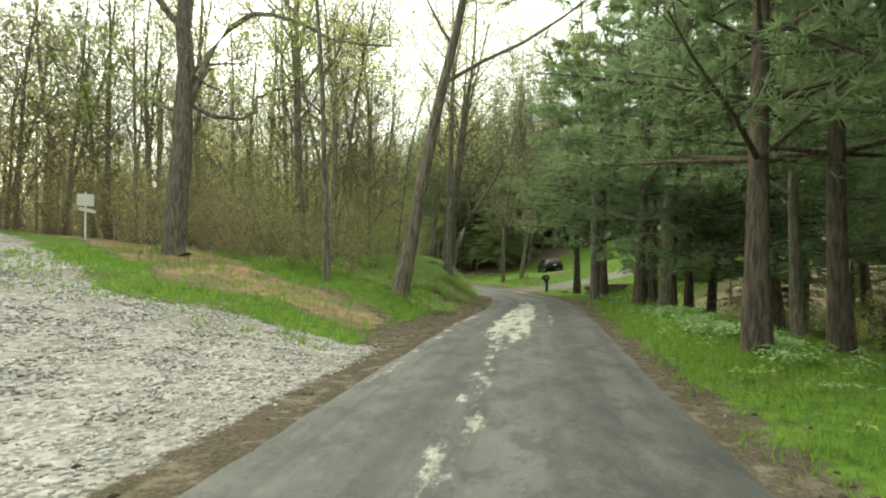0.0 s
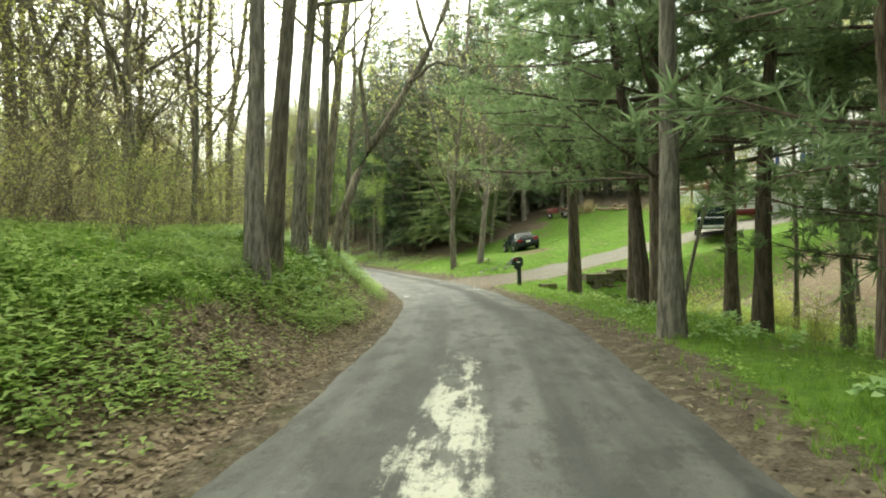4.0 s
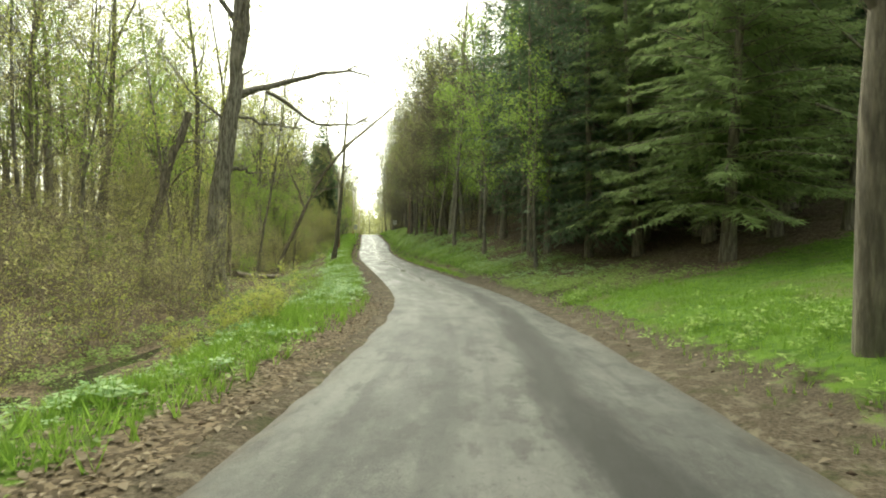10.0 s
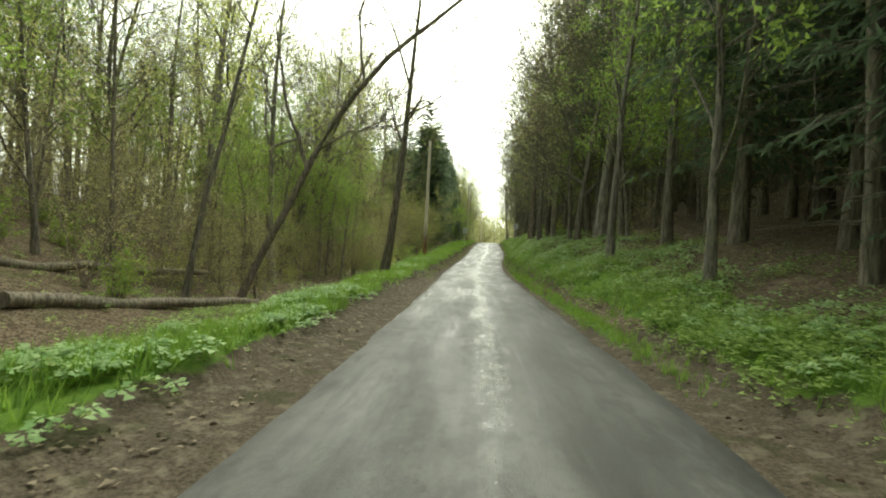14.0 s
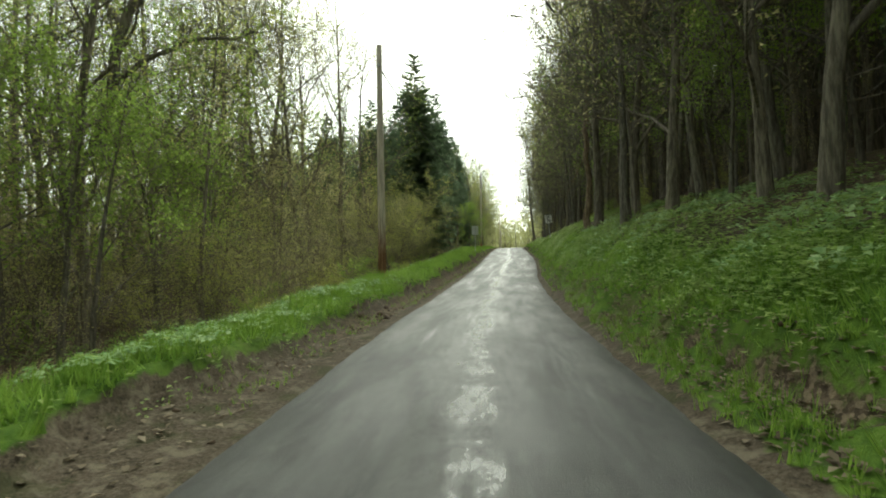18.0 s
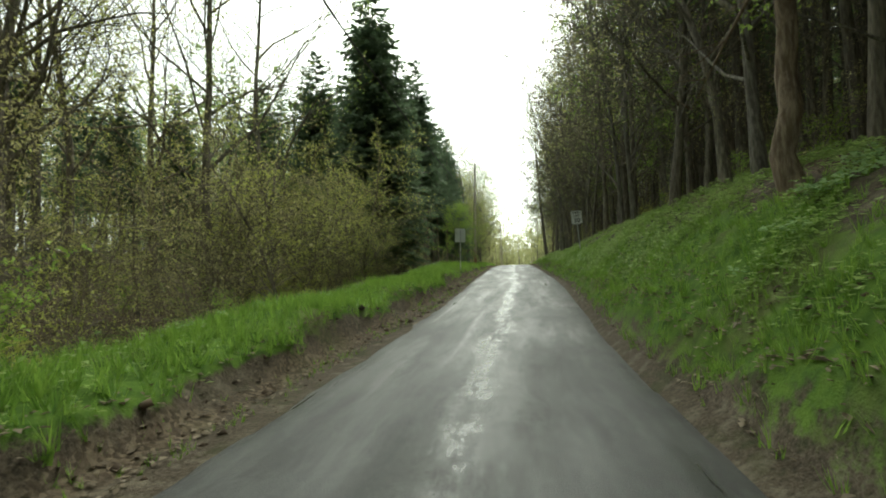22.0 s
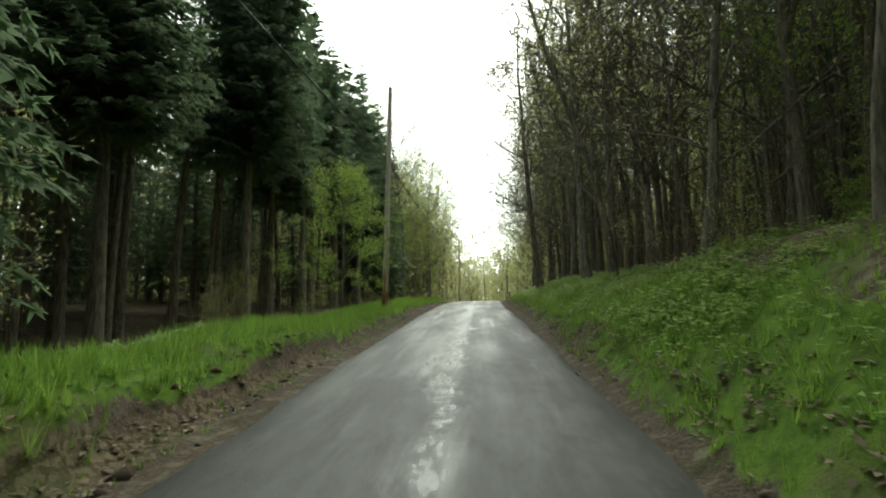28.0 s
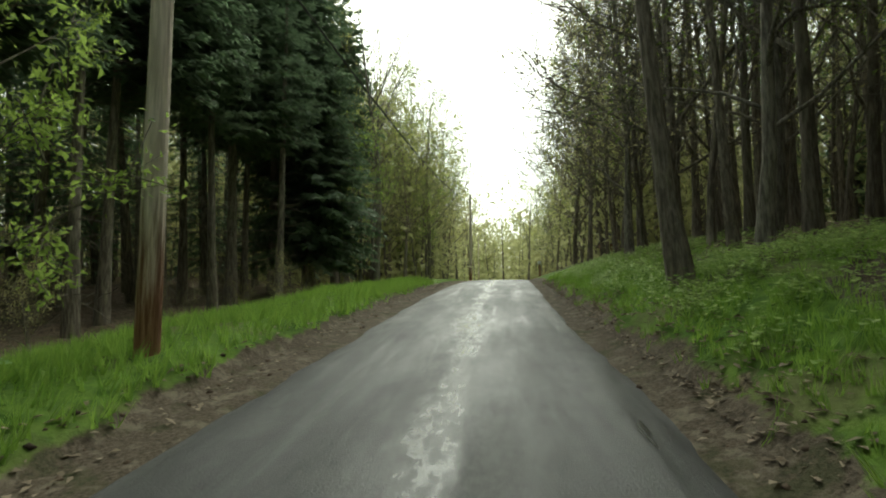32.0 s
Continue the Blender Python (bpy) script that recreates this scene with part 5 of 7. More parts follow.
fill(["THORN", "FRESH", "HAZE"], 88, 116, -24, -8.5, 34, (0.7, 1.1), 1.3)
fill(["LUSH"], 56, 66, -5.8, -4.2, 9, (0.35, 0.55), 0.6)
fill(["LUSH"], 100, 128, -7.5, -5.4, 9, (0.3, 0.5), 0.8)
fill(["HAZE", "LUSH", "BUSH", "HAZE"], 100, 132, -18, -7.0, 45, (0.6, 1.0), 0.9)
fill(["STAND"], 141, 173, -13.5, -8.2, 24, (0.85, 1.0), 1.7, keep=lambda s, d, x, y: s > 158 or d < -10.5)
fill(["STAND", "SPRUCE", "STAND"], 141, 174, -24, -13, 34, (0.75, 0.95), 2.2)
fill(["FRESH", "TALL", "SLIM"], 174, 204, -14, -5.5, 26, (0.7, 1.0), 1.6)
fill(["HAZE", "THORN"], 140, 172, -10, -6.5, 9, (0.25, 0.4), 1.0)
fill(["THORN", "HAZE", "THORN"], 122, 138, -13, -7.2, 40, (0.65, 0.9), 0.8)
fill(["HAZE", "THORN", "FRESH", "LUSH"], 56, 114, -20, -9.0, 56, (0.5, 0.85), 0.8, keep=oak_view)
fill(["BUSH", "LUSH"], -2, 36, 7.0, 13, 16, (0.35, 0.6), 0.8)
fill(["LUSH"], 20, 36, 8.5, 16, 12, (0.3, 0.55), 0.8)
fill(["PINE", "HEMLOCK"], 22, 32, 12, 19, 5, (0.6, 0.85), 2.4)
fill(["SLIM", "HAZE", "BARE"], 100, 134, -45, -13, 60, (0.8, 1.1), 1.6)
fill(["TALL", "SLIM", "EDGE", "THORN", "BARE"], 175, 225, -26, -6.0, 70, (0.8, 1.2), 1.4)
fill(["SLIM", "TALL", "POLE", "EDGE", "THORN"], 176, 240, 5.0, 26, 75, (0.8, 1.15), 1.4)
fill(["TALL", "SLIM", "BARE"], 225, 300, -30, 30, 60, (0.9, 1.3), 2.5, keep=lambda s, d, x, y: abs(d) > 4 or s > 262)
fill(["WALL", "POLE", "SLIM", "FRESH"], 44, 70, 31, 44, 22, (0.9, 1.2), 2.2)


def far_woods():
    """The woods beyond: trunks and loose clumps of leaves, too far and too many to tell apart."""
    r = np.random.default_rng(5)
    for name, mat, box_list, label in (
            ("distant_evergreens", M_NEEDLE_HEMLOCK, ((20, 185, 32, 58, 330), (84, 190, 20, 36, 260), (142, 178, -44, -21, 110)), "dark evergreen woods on the rising slope"),
            ("distant_hardwoods", M_LEAF_BUFF, ((-30, 120, -75, -32, 420), (120, 235, -60, -28, 160)), "hazy budding hardwoods up the far slope"),
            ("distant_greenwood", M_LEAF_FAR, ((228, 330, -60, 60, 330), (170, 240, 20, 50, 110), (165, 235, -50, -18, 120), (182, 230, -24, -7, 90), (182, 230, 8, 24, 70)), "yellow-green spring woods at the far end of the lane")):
        leafs, wood = Heap(), Heap()
        for s0, s1, d0, d1, count in box_list:
            for _ in range(count):
                s, d = r.uniform(s0, s1), r.uniform(d0, d1)
                if s > 235 and abs(d) < 5 and s < 275:
                    continue
                p = spot(s, d)
                h = r.uniform(11, 18) * (0.95 if s > 235 else 1.0)
                wood.add(*tube(np.array([p - (0, 0, 0.3), p + (r.normal(0, 0.3), r.normal(0, 0.3), h * 0.72)]), np.array([0.16, 0.04]), 4))
                n = 70 if "ever" in name else (300 if "green" in name else 130)
                c = p + np.stack([r.normal(0, h * 0.13, n), r.normal(0, h * 0.13, n), h * r.uniform(0.02 if "ever" in name or "green" in name else 0.15, 1.02, n)], 1)
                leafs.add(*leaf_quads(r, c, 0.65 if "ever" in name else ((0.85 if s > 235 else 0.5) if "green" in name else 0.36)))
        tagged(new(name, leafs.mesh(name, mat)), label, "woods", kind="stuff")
        tagged(new(name + "_wood", wood.mesh(name + "_wood", M_BARK_BROWN)), "trunks of the distant woods", "woods", kind="stuff")


far_woods()

# ---- verges: grass, weeds, pale flowering plants, dead leaves, stones ----
def strew(name, V0, F0, places, turns, sizes, mat, label, category, tilt=0.0, chunk=None):
    """One mesh of many copies of a small plant or stone."""
    r = np.random.default_rng(len(places))
    n, k = len(places), len(V0)
    c, s_ = np.cos(turns), np.sin(turns)
    tx, ty = r.normal(0, tilt, n), r.normal(0, tilt, n)
    v = V0[None] * sizes[:, None, None]
    x = v[..., 0] * c[:, None] - v[..., 1] * s_[:, None] + v[..., 2] * tx[:, None]
    y = v[..., 0] * s_[:, None] + v[..., 1] * c[:, None] + v[..., 2] * ty[:, None]
    z = v[..., 2] - v[..., 0] * tx[:, None] * 0.5
    V = (np.stack([x, y, z], -1) + places[:, None]).reshape(-1, 3)
    F = (np.asarray(F0)[None] + (np.arange(n) * k)[:, None, None]).reshape(-1, np.shape(F0)[1])
    return tagged(new(name, mesh_obj(name, V, [F], [mat])), label, category, kind="stuff")


def grass_tuft(seed, blades):
    r = np.random.default_rng(seed)
    V = []
    for _ in range(blades):
        a = r.uniform(0, 6.28)
        b = np.array([r.normal(0, 0.12), r.normal(0, 0.12), -0.05])
        w = np.array([-math.sin(a), math.cos(a), 0]) * 0.035
        tip = b + np.array([math.cos(a) * r.uniform(0.1, 0.6), math.sin(a) * r.uniform(0.1, 0.6), r.uniform(0.55, 1.1)])
        V += [b - w, b + w, tip]
    return np.array(V), np.arange(3 * blades).reshape(-1, 3)


def leafy_weed(seed, leaves, broad=0.3, top=False):
    """Leaves on short stalks round one root, about one high."""
    r = np.random.default_rng(seed)
    V = []
    for i in range(leaves):
        a = i * 2.4 + r.uniform(-0.4, 0.4)
        z = r.uniform(0.25, 1.0) if not top else r.uniform(0.8, 1.0)
        o = np.array([math.cos(a), math.sin(a), 0])
        q = np.array([-math.sin(a), math.cos(a), 0])
        c = o * r.uniform(0.05, 0.35) + np.array([0, 0, z])
        ln = r.uniform(0.3, 0.55)
        up = np.array([0, 0, r.uniform(-0.9, 0.9)])
        V += [c, c + o * ln * 0.5 + q * broad * ln + up * ln * 0.6, c + o * ln + up * ln * 0.3, c + o * ln * 0.5 - q * broad * ln + up * ln * 0.6]
    return np.array(V), np.arange(4 * leaves).reshape(-1, 4)


def sow(n, s0, s1, d0, d1, chance, seed):
    """Places on the ground, kept by a chance that depends on where they lie."""
    r = np.random.default_rng(seed)
    s, d = r.uniform(s0, s1, n), r.uniform(d0, d1, n)
    p = spot(s, d)
    keep = r.random(n) < np.clip(chance(s, d, p), 0, 1)
    return p[keep], r.uniform(0, 6.28, keep.sum()), r, s[keep], d[keep]


def clumpy(x, y, k=1.0, soft=0.5):
    return np.clip(0.5 + ripple(x * k + 17, y * k - 9) / soft, 0, 1)


def on_turf(s, d, p):
    t = zones(s, d, p[..., 0], p[..., 1])[0]
    return t * (0.45 + 0.55 * clumpy(p[..., 0], p[..., 1], 1.7))


tuft = [grass_tuft(i, 6) for i in range(3)]
jobs = (("verge_grass", 34000, -3, 22, 2.0, 8.0, on_turf, 0.08, 0.16), ("verge_grass", 16000, 22, 60, 2.0, 5.8, on_turf, 0.06, 0.14), ("verge_grass", 52000, 60, 172, 1.95, 6.0, on_turf, 0.1, 0.24),
        ("verge_grass", 42000, 44, 172, -6.5, -2.3, on_turf, 0.16, 0.34), ("verge_grass", 16000, 4, 46, -13, -3.0, on_turf, 0.12, 0.24),
        ("verge_grass", 9000, 8, 18, -14, -3.0, lambda s, d, p: 0.25 + 0 * s, 0.1, 0.22),
        ("verge_grass", 9000, 92, 150, -3.0, -2.2, lambda s, d, p: 0.3 * clumpy(p[..., 0], p[..., 1], 2.1, 0.3), 0.05, 0.12),
        ("lawn_grass", 22000, 44, 62, 3.0, 26, on_turf, 0.05, 0.1))
for j, (name, n, s0, s1, d0, d1, ch, a, b) in enumerate(jobs):
    p, turn, r, s, d = sow(n, s0, s1, d0, d1, ch, 300 + j)
    strew(name, *tuft[j % 3], p, turn, r.uniform(a, b, len(p)), M_GRASS, "lush green grass" + (" mown short on the sloping lawn" if "lawn" in name else " along the edge of the lane"), "grass", 0.15)


def bank_cover(s, d, p):
    m = np.abs(d)
    base = np.where(d < 0, bandf(s, 17, 43, 4) * bandf(m, 2.7, 9, 0.5) * 1.0 + bandf(s, 43, 112, 4) * bandf(m, 3.0, 7.5, 1.2) * 0.55 + bandf(s, 50, 136, 4) * bandf(m, 7.3, 20, 1.2) * 0.6,
                    bandf(s, -5, 37, 4) * bandf(m, 3.0, 8.5, 1.2) * 0.6 + bandf(s, 16, 38, 4) * bandf(m, 8.5, 15, 1.2) * 0.6 + bandf(s, 46, 56, 3) * bandf(m, 2.7, 5.5, 0.8) * 0.7 + bandf(s, 60, 172, 4) * bandf(m, 2.75, 7.5, 0.5) * np.interp(m, (3.6, 5.0), (0.95, 0.5)))
    return base * (0.12 + 0.88 * clumpy(p[..., 0], p[..., 1], 1.1, 0.35)) * (drive_gap(p[..., 0], p[..., 1]) > 2.4)


weed = [leafy_weed(i, 7, 0.3) for i in range(3)]
for j, (n, s0, s1, d0, d1) in enumerate(((33000, 14, 46, -9.5, -2.5), (15000, -3, 58, 2.6, 15), (62000, 60, 172, 2.5, 8), (9000, 44, 112, -8, -2.8), (16000, 46, 136, -20, -6.5))):
    p, turn, r, s, d = sow(n, s0, s1, d0, d1, bank_cover, 320 + j)
    strew("leafy_weeds", *weed[j % 3], p, turn, r.uniform(0.1, 0.25, len(p)) * (1.05 if d0 < -6 else 1.0), M_WEED, "low green broad-leaved weeds covering the roadside bank", "weeds", 0.2)


def pale_patches(s, d, p):
    m = np.abs(d)
    a = np.where(d < 0, bandf(s, 61, 82, 5) * bandf(m, 2.9, 5.2, 0.7) + bandf(s, 88, 104, 4) * bandf(m, 3.3, 5.0, 0.6) * 0.6 + bandf(s, 27, 43, 3) * bandf(m, 3.5, 6.5, 0.7) * 0.75 + bandf(s, 50, 58, 3) * bandf(m, 3.2, 5, .7) * .35 + bandf(s, 112, 152, 5) * bandf(m, 4.3, 6.0, 0.6) * 0.5,
                 bandf(s, 3, 18, 4) * bandf(m, 3.6, 5.4, 0.7) * 0.9 + bandf(s, 66, 112, 5) * bandf(m, 3.2, 6.8, 1.0) * 0.42 + bandf(s, 19, 30, 3) * bandf(m, 3.0, 4.5, 0.6) * 0.2)
    return a * clumpy(p[..., 0], p[..., 1], 1.3, 0.35)


umb = [leafy_weed(40 + i, 10, 0.42, True) for i in range(2)]
for j, (n, s0, s1, d0, d1) in enumerate(((22000, 26, 154, -6.8, -2.8), (15000, 2, 112, 2.9, 6.8))):
    p, turn, r, s, d = sow(n, s0, s1, d0, d1, pale_patches, 340 + j)
    strew("pale_leaved_plants", *umb[j], p, turn, r.uniform(0.12, 0.23, len(p)), M_UMBEL, "clumps of pale green broad-leaved plants beside the lane", "plants", 0.3)


def fallen(s, d, p):
    m = np.abs(d)
    e = np.interp(s, EDGE_S, EDGE_W)
    return np.where(d < 0, bandf(s, 19, 62, 5) * bandf(m, e + 0.1, e + 1.9, 0.5) + 0.25 * bandf(s, 20, 44, 4) * bandf(m, 3, 8, 1) + np.interp(s, (90, 104, 138, 144), (0.3, 0.75, 0.75, 0.3)) * (m < e + 0.95) * (m > e + 0.1),
                    bandf(s, 80, 172, 6) * bandf(m, e + 0.2, lip(s, d)[0] + 0.1, 0.3) * np.interp(s, (138, 150), (1.0, 0.45)) + 0.16 * (m < e + 1.0) * (m > e - 0.1) + bandf(s, 60, 172, 4) * bandf(m, 4, 8, 1) * 0.3 + bandf(s, 20, 37, 4) * bandf(m, e, e + .8, .4) * .5)


flake = (np.array([(-0.5, 0, 0.02), (0, 0.34, 0.22), (0.55, 0, 0.06), (0, -0.34, 0.16)]), np.array([(0, 1, 2, 3)]))
for j, (n, s0, s1, d0, d1) in enumerate(((38000, 10, 64, -8, -1.7), (46000, -3, 172, 1.5, 8), (18000, 64, 172, -3.3, -1.8), (36000, 84, 172, 2.1, 3.3))):
    p, turn, r, s, d = sow(n, s0, s1, d0, d1, fallen, 360 + j)
    p[:, 2] += 0.015
    strew("fallen_leaves", *flake, p, turn, r.uniform(0.045, 0.095, len(p)), M_LITTER, "dry brown fallen leaves drifted along the road edge", "dead leaves", 0.5)

M_STONE = foliage("crushed_stone", (0.22, 0.21, 0.19), (0.55, 0.53, 0.5), 0.0, 0.9, tint=0.0)
M_CLOD = foliage("soil_clods", (0.05, 0.036, 0.026), (0.14, 0.1, 0.07), 0.0, 0.95, tint=0.0)
_o = np.array([(1, 0, 0), (-1, 0, 0), (0, 0.8, 0), (0, -0.8, 0), (0.1, 0, 0.62), (0, 0.1, -0.5)])
_of = np.array([(0, 2, 4), (2, 1, 4), (1, 3, 4), (3, 0, 4), (2, 0, 5), (1, 2, 5), (3, 1, 5), (0, 3, 5)])
p, turn, r, s, d = sow(30000, -3, 12, -13, -2.3, lambda s, d, p: zones(s, d, p[..., 0], p[..., 1])[2] * np.clip(1.3 - 0.07 * np.abs(d), 0.2, 1), 380)
strew("gravel_stones", _o, _of, p, turn, r.uniform(0.014, 0.045, len(p)), M_STONE, "loose pale crushed stone of the gravel lot", "gravel", 0.3)
p, turn, r, s, d = sow(16000, 38, 54, 1.9, 20, lambda s, d, p: zones(s, d, p[..., 0], p[..., 1])[2] * np.clip(1.2 - 0.07 * d, 0.1, 1), 382)
strew("gravel_stones", _o, _of, p, turn, r.uniform(0.008, 0.026, len(p)), M_STONE, "loose crushed stone trodden into the dirt driveway", "gravel", 0.3)
p, turn, r, s, d = sow(9000, 0, 172, -3.4, 3.2, lambda s, d, p: bandf(np.abs(d), np.interp(s, EDGE_S, EDGE_W) - 0.05, np.interp(s, EDGE_S, EDGE_W) + 0.9, 0.2) * 0.6, 381)
strew("shoulder_clods", _o, _of, p, turn, r.uniform(0.015, 0.05, len(p)) * np.where((s > 98) & (s < 142) & (d < -2.2), r.uniform(1, 3.2, len(p)), 1), M_CLOD, "crumbs of dark soil and grit on the shoulder", "soil", 0.3)

# ---- things ----
M_WHITE = paint("white_siding", (0.76, 0.77, 0.78), 0.55, vary=0.08)
M_ROOF = paint("grey_roofing", (0.22, 0.21, 0.2), 0.85, vary=0.3, scale=6, relief=0.4)
M_TRIM = paint("trim_white", (0.8, 0.8, 0.78), 0.45, vary=0.05)
M_BLUE = paint("dark_blue_shutter", (0.02, 0.04, 0.12), 0.5)
M_DECK = paint("stained_deck_wood", (0.22, 0.11, 0.06), 0.7, vary=0.25, scale=8)
M_STEEL = paint("galvanised_steel", (0.5, 0.51, 0.52), 0.5, metal=0.35, vary=0.15)
M_SIGN = paint("sign_white_sheeting", (0.78, 0.78, 0.76), 0.4, vary=0.04)
M_SIGNBACK = paint("sign_back_aluminium", (0.66, 0.67, 0.67), 0.5, metal=0.15, vary=0.1)
M_BLACK = paint("black_lettering", (0.012, 0.012, 0.013), 0.5)


def pole_material():
    n = Nodes("weathered_pole")
    c = n.coord()
    grain = n.noise(n.scaled(c, (14, 14, 0.9)), 1.4, 6, 0.65)
    grey = n.mix(n.ramp(grain, 0.36, 0.66), (0.52, 0.46, 0.38), (0.8, 0.72, 0.61))
    red = n.mix(n.ramp(grain, 0.36, 0.66), (0.17, 0.082, 0.05), (0.38, 0.21, 0.13))
    lift = n.math("ADD", n.split(c)[2], n.math("MULTIPLY", n.math("SUBTRACT", grain, 0.5), 3.0))
    n.bump(grain, 0.6, 0.02)
    return n.done(n.mix(n.ramp(lift, 1.0, 2.6), red, grey), 0.9, spec=0.2)


M_POLE = pole_material()
M_MAILBOX = paint("dark_green_plastic", (0.014, 0.03, 0.027), 0.45, vary=0.2)
M_RED = paint("red_flag", (0.5, 0.03, 0.025), 0.5)
M_CAR = paint("dark_green_car_paint", (0.006, 0.014, 0.013), 0.28, vary=0.1, spec=0.4)
M_CHROME = paint("alloy_rim", (0.6, 0.6, 0.6), 0.35, metal=0.3)
M_TYRE = paint("tyre_rubber", (0.015, 0.015, 0.015), 0.85)
M_LAMP = paint("red_tail_lamp", (0.35, 0.012, 0.012), 0.2)


def mossy_stone():
    n = Nodes("mossy_fieldstone")
    c = n.coord()
    col = n.mix(n.ramp(n.noise(c, 4.0, 6, 0.7), 0.35, 0.65), (0.07, 0.058, 0.042), (0.21, 0.18, 0.135))
    col = n.mix(n.ramp(n.noise(c, 1.6, 5, 0.6), 0.46, 0.6, 0, 0.8), col, (0.1, 0.125, 0.03))
    col = n.mix(n.ramp(n.each(), 0, 1, 0, 0.4), col, (0.06, 0.05, 0.036))
    n.bump(n.noise(c, 9, 5, 0.7), 0.8, 0.04)
    return n.done(col, 0.95, spec=0.15)


M_MOSS_STONE = mossy_stone()
M_PALE_STONE = paint("pale_fieldstone", (0.36, 0.35, 0.33), 0.9, vary=0.3, relief=0.5)
M_PIPE = paint("corrugated_pipe", (0.1, 0.1, 0.1), 0.6, metal=0.4)
M_WIRE = paint("black_cable", (0.1, 0.1, 0.1), 0.6)
M_STRAW = foliage("dry_straw", (0.4, 0.3, 0.16), (0.6, 0.5, 0.32), 0.2)
M_CUTWOOD = paint("cut_timber", (0.36, 0.27, 0.17), 0.85, vary=0.3, scale=5)
M_RUST = paint("faded_red_paint", (0.24, 0.035, 0.02), 0.6, vary=0.3)
M_MAROON = paint("maroon_hull", (0.2, 0.035, 0.04), 0.45, vary=0.2)
M_SPRAY = paint("white_spray_paint", (0.55, 0.55, 0.52), 0.75, vary=0.15, scale=9)
M_PINK = paint("pink_spray_paint", (0.36, 0.17, 0.15), 0.8, vary=0.35, scale=9)


def glass_material():
    n = Nodes("window_glass")
    return n.done((0.016, 0.019, 0.022), 0.16, spec=0.14)


M_GLASS = glass_material()


def water_material():
    n = Nodes("brook_water")
    n.bump(n.noise(n.world_place(), 5.0, 3), 0.25, 0.03)
    return n.done((0.03, 0.032, 0.026), 0.08, spec=0.6)


def rod_bm(r0, r1, h, sides=12, at=(0, 0, 0), turn=None, bm=None):
    """A tapering rod that stands on at."""
    bm = bm or bmesh.new()
    made = bmesh.ops.create_cone(bm, cap_ends=True, segments=sides, radius1=r0, radius2=r1, depth=h)["verts"]
    bmesh.ops.transform(bm, matrix=Matrix.Translation(at) @ (turn or Matrix()) @ Matrix.Translation((0, 0, h / 2)), verts=made)
    return bm


def thing(name, m, label, category, group=""):
    top = new(name)
    top.empty_display_size = 0.3
    top.matrix_basis = m
    return tagged(top, label, category, group)


def letters(text, size, mat, parent, at, name="lettering"):
    cu = bpy.data.curves.new(name, "FONT")
    cu.body, cu.size, cu.align_x, cu.align_y, cu.extrude, cu.offset = text, size, "CENTER", "CENTER", 0.001, 0.004
    cu.materials.append(mat)
    ob = new(name, cu)
    ob.parent = parent
    ob.matrix_local = Matrix.Translation(at) @ pose(0, 0, 0, 90, 0, 0)
    return ob


def rounded_plate(w, h, thick, rad, hole=None):
    """An upright plate in the xz plane with rounded corners, facing -y."""
    bm = bmesh.new()
    pts = []
    for cx, cz, a0 in ((w / 2 - rad, h / 2 - rad, 0), (-w / 2 + rad, h / 2 - rad, 90), (-w / 2 + rad, -h / 2 + rad, 180), (w / 2 - rad, -h / 2 + rad, 270)):
        for k in range(5):
            a = radians(a0 + 22.5 * k)
            pts.append((cx + rad * math.cos(a), cz + rad * math.sin(a)))
    front = [bm.verts.new((x, -thick / 2, z)) for x, z in pts]
    back = [bm.verts.new((x, thick / 2, z)) for x, z in pts]
    n = len(pts)
    if hole:
        k = 1 - hole / min(w, h) * 2
        f2 = [bm.verts.new((x * (1 - 2 * hole / w), -thick / 2, z * (1 - 2 * hole / h))) for x, z in pts]
        b2 = [bm.verts.new((v.co.x, thick / 2, v.co.z)) for v in f2]
        for i in range(n):
            j = (i + 1) % n
            bm.faces.new((front[i], front[j], f2[j], f2[i]))
            bm.faces.new((back[j], back[i], b2[i], b2[j]))
            bm.faces.new((f2[i], f2[j], b2[j], b2[i]))
            bm.faces.new((front[j], front[i], back[i], back[j]))
    else:
        bm.faces.new(front)
        bm.faces.new(back[::-1])
        for i in range(n):
            j = (i + 1) % n
            bm.faces.new((front[j], front[i], back[i], back[j]))
    bmesh.ops.recalc_face_normals(bm, faces=bm.faces)
    return bm


def road_sign(name, x, y, zc, yaw, label, lettered, lean=0.0):
    """A 24 by 30 inch sign on a galvanised post; zc is the height of the plate's centre."""
    g = height(x, y) - 0.1
    t = thing(name, pose(x, y, g, 0, lean, yaw), label, "road sign")
    part("post", box_bm(0.06, 0.03, zc - g + 0.3, (0, 0.03 if lettered else -0.03, (zc - g + 0.3) / 2), 0.004), M_STEEL, t)
    for dz in (-0.24, 0.24):
        part("bolt", rod_bm(0.012, 0.01, 0.012, 8, (0, -0.004, zc - g + dz), pose(0, 0, 0, 90, 0, 0)), M_STEEL, t)
    pl = part("plate", rounded_plate(0.61, 0.762, 0.004, 0.05), M_SIGN if lettered else M_SIGNBACK, t)
    pl.location = (0, 0.0, zc - g)
    if lettered:
        rim = part("border", rounded_plate(0.585, 0.737, 0.002, 0.045, 0.016), M_BLACK, pl)
        rim.location = (0, -0.004, 0)
        for text, size, z in (("SPEED", 0.15, 0.255), ("LIMIT", 0.15, 0.095), ("30", 0.36, -0.165)):
            letters(text, size, M_BLACK, pl, (0, -0.004, z))
    return t


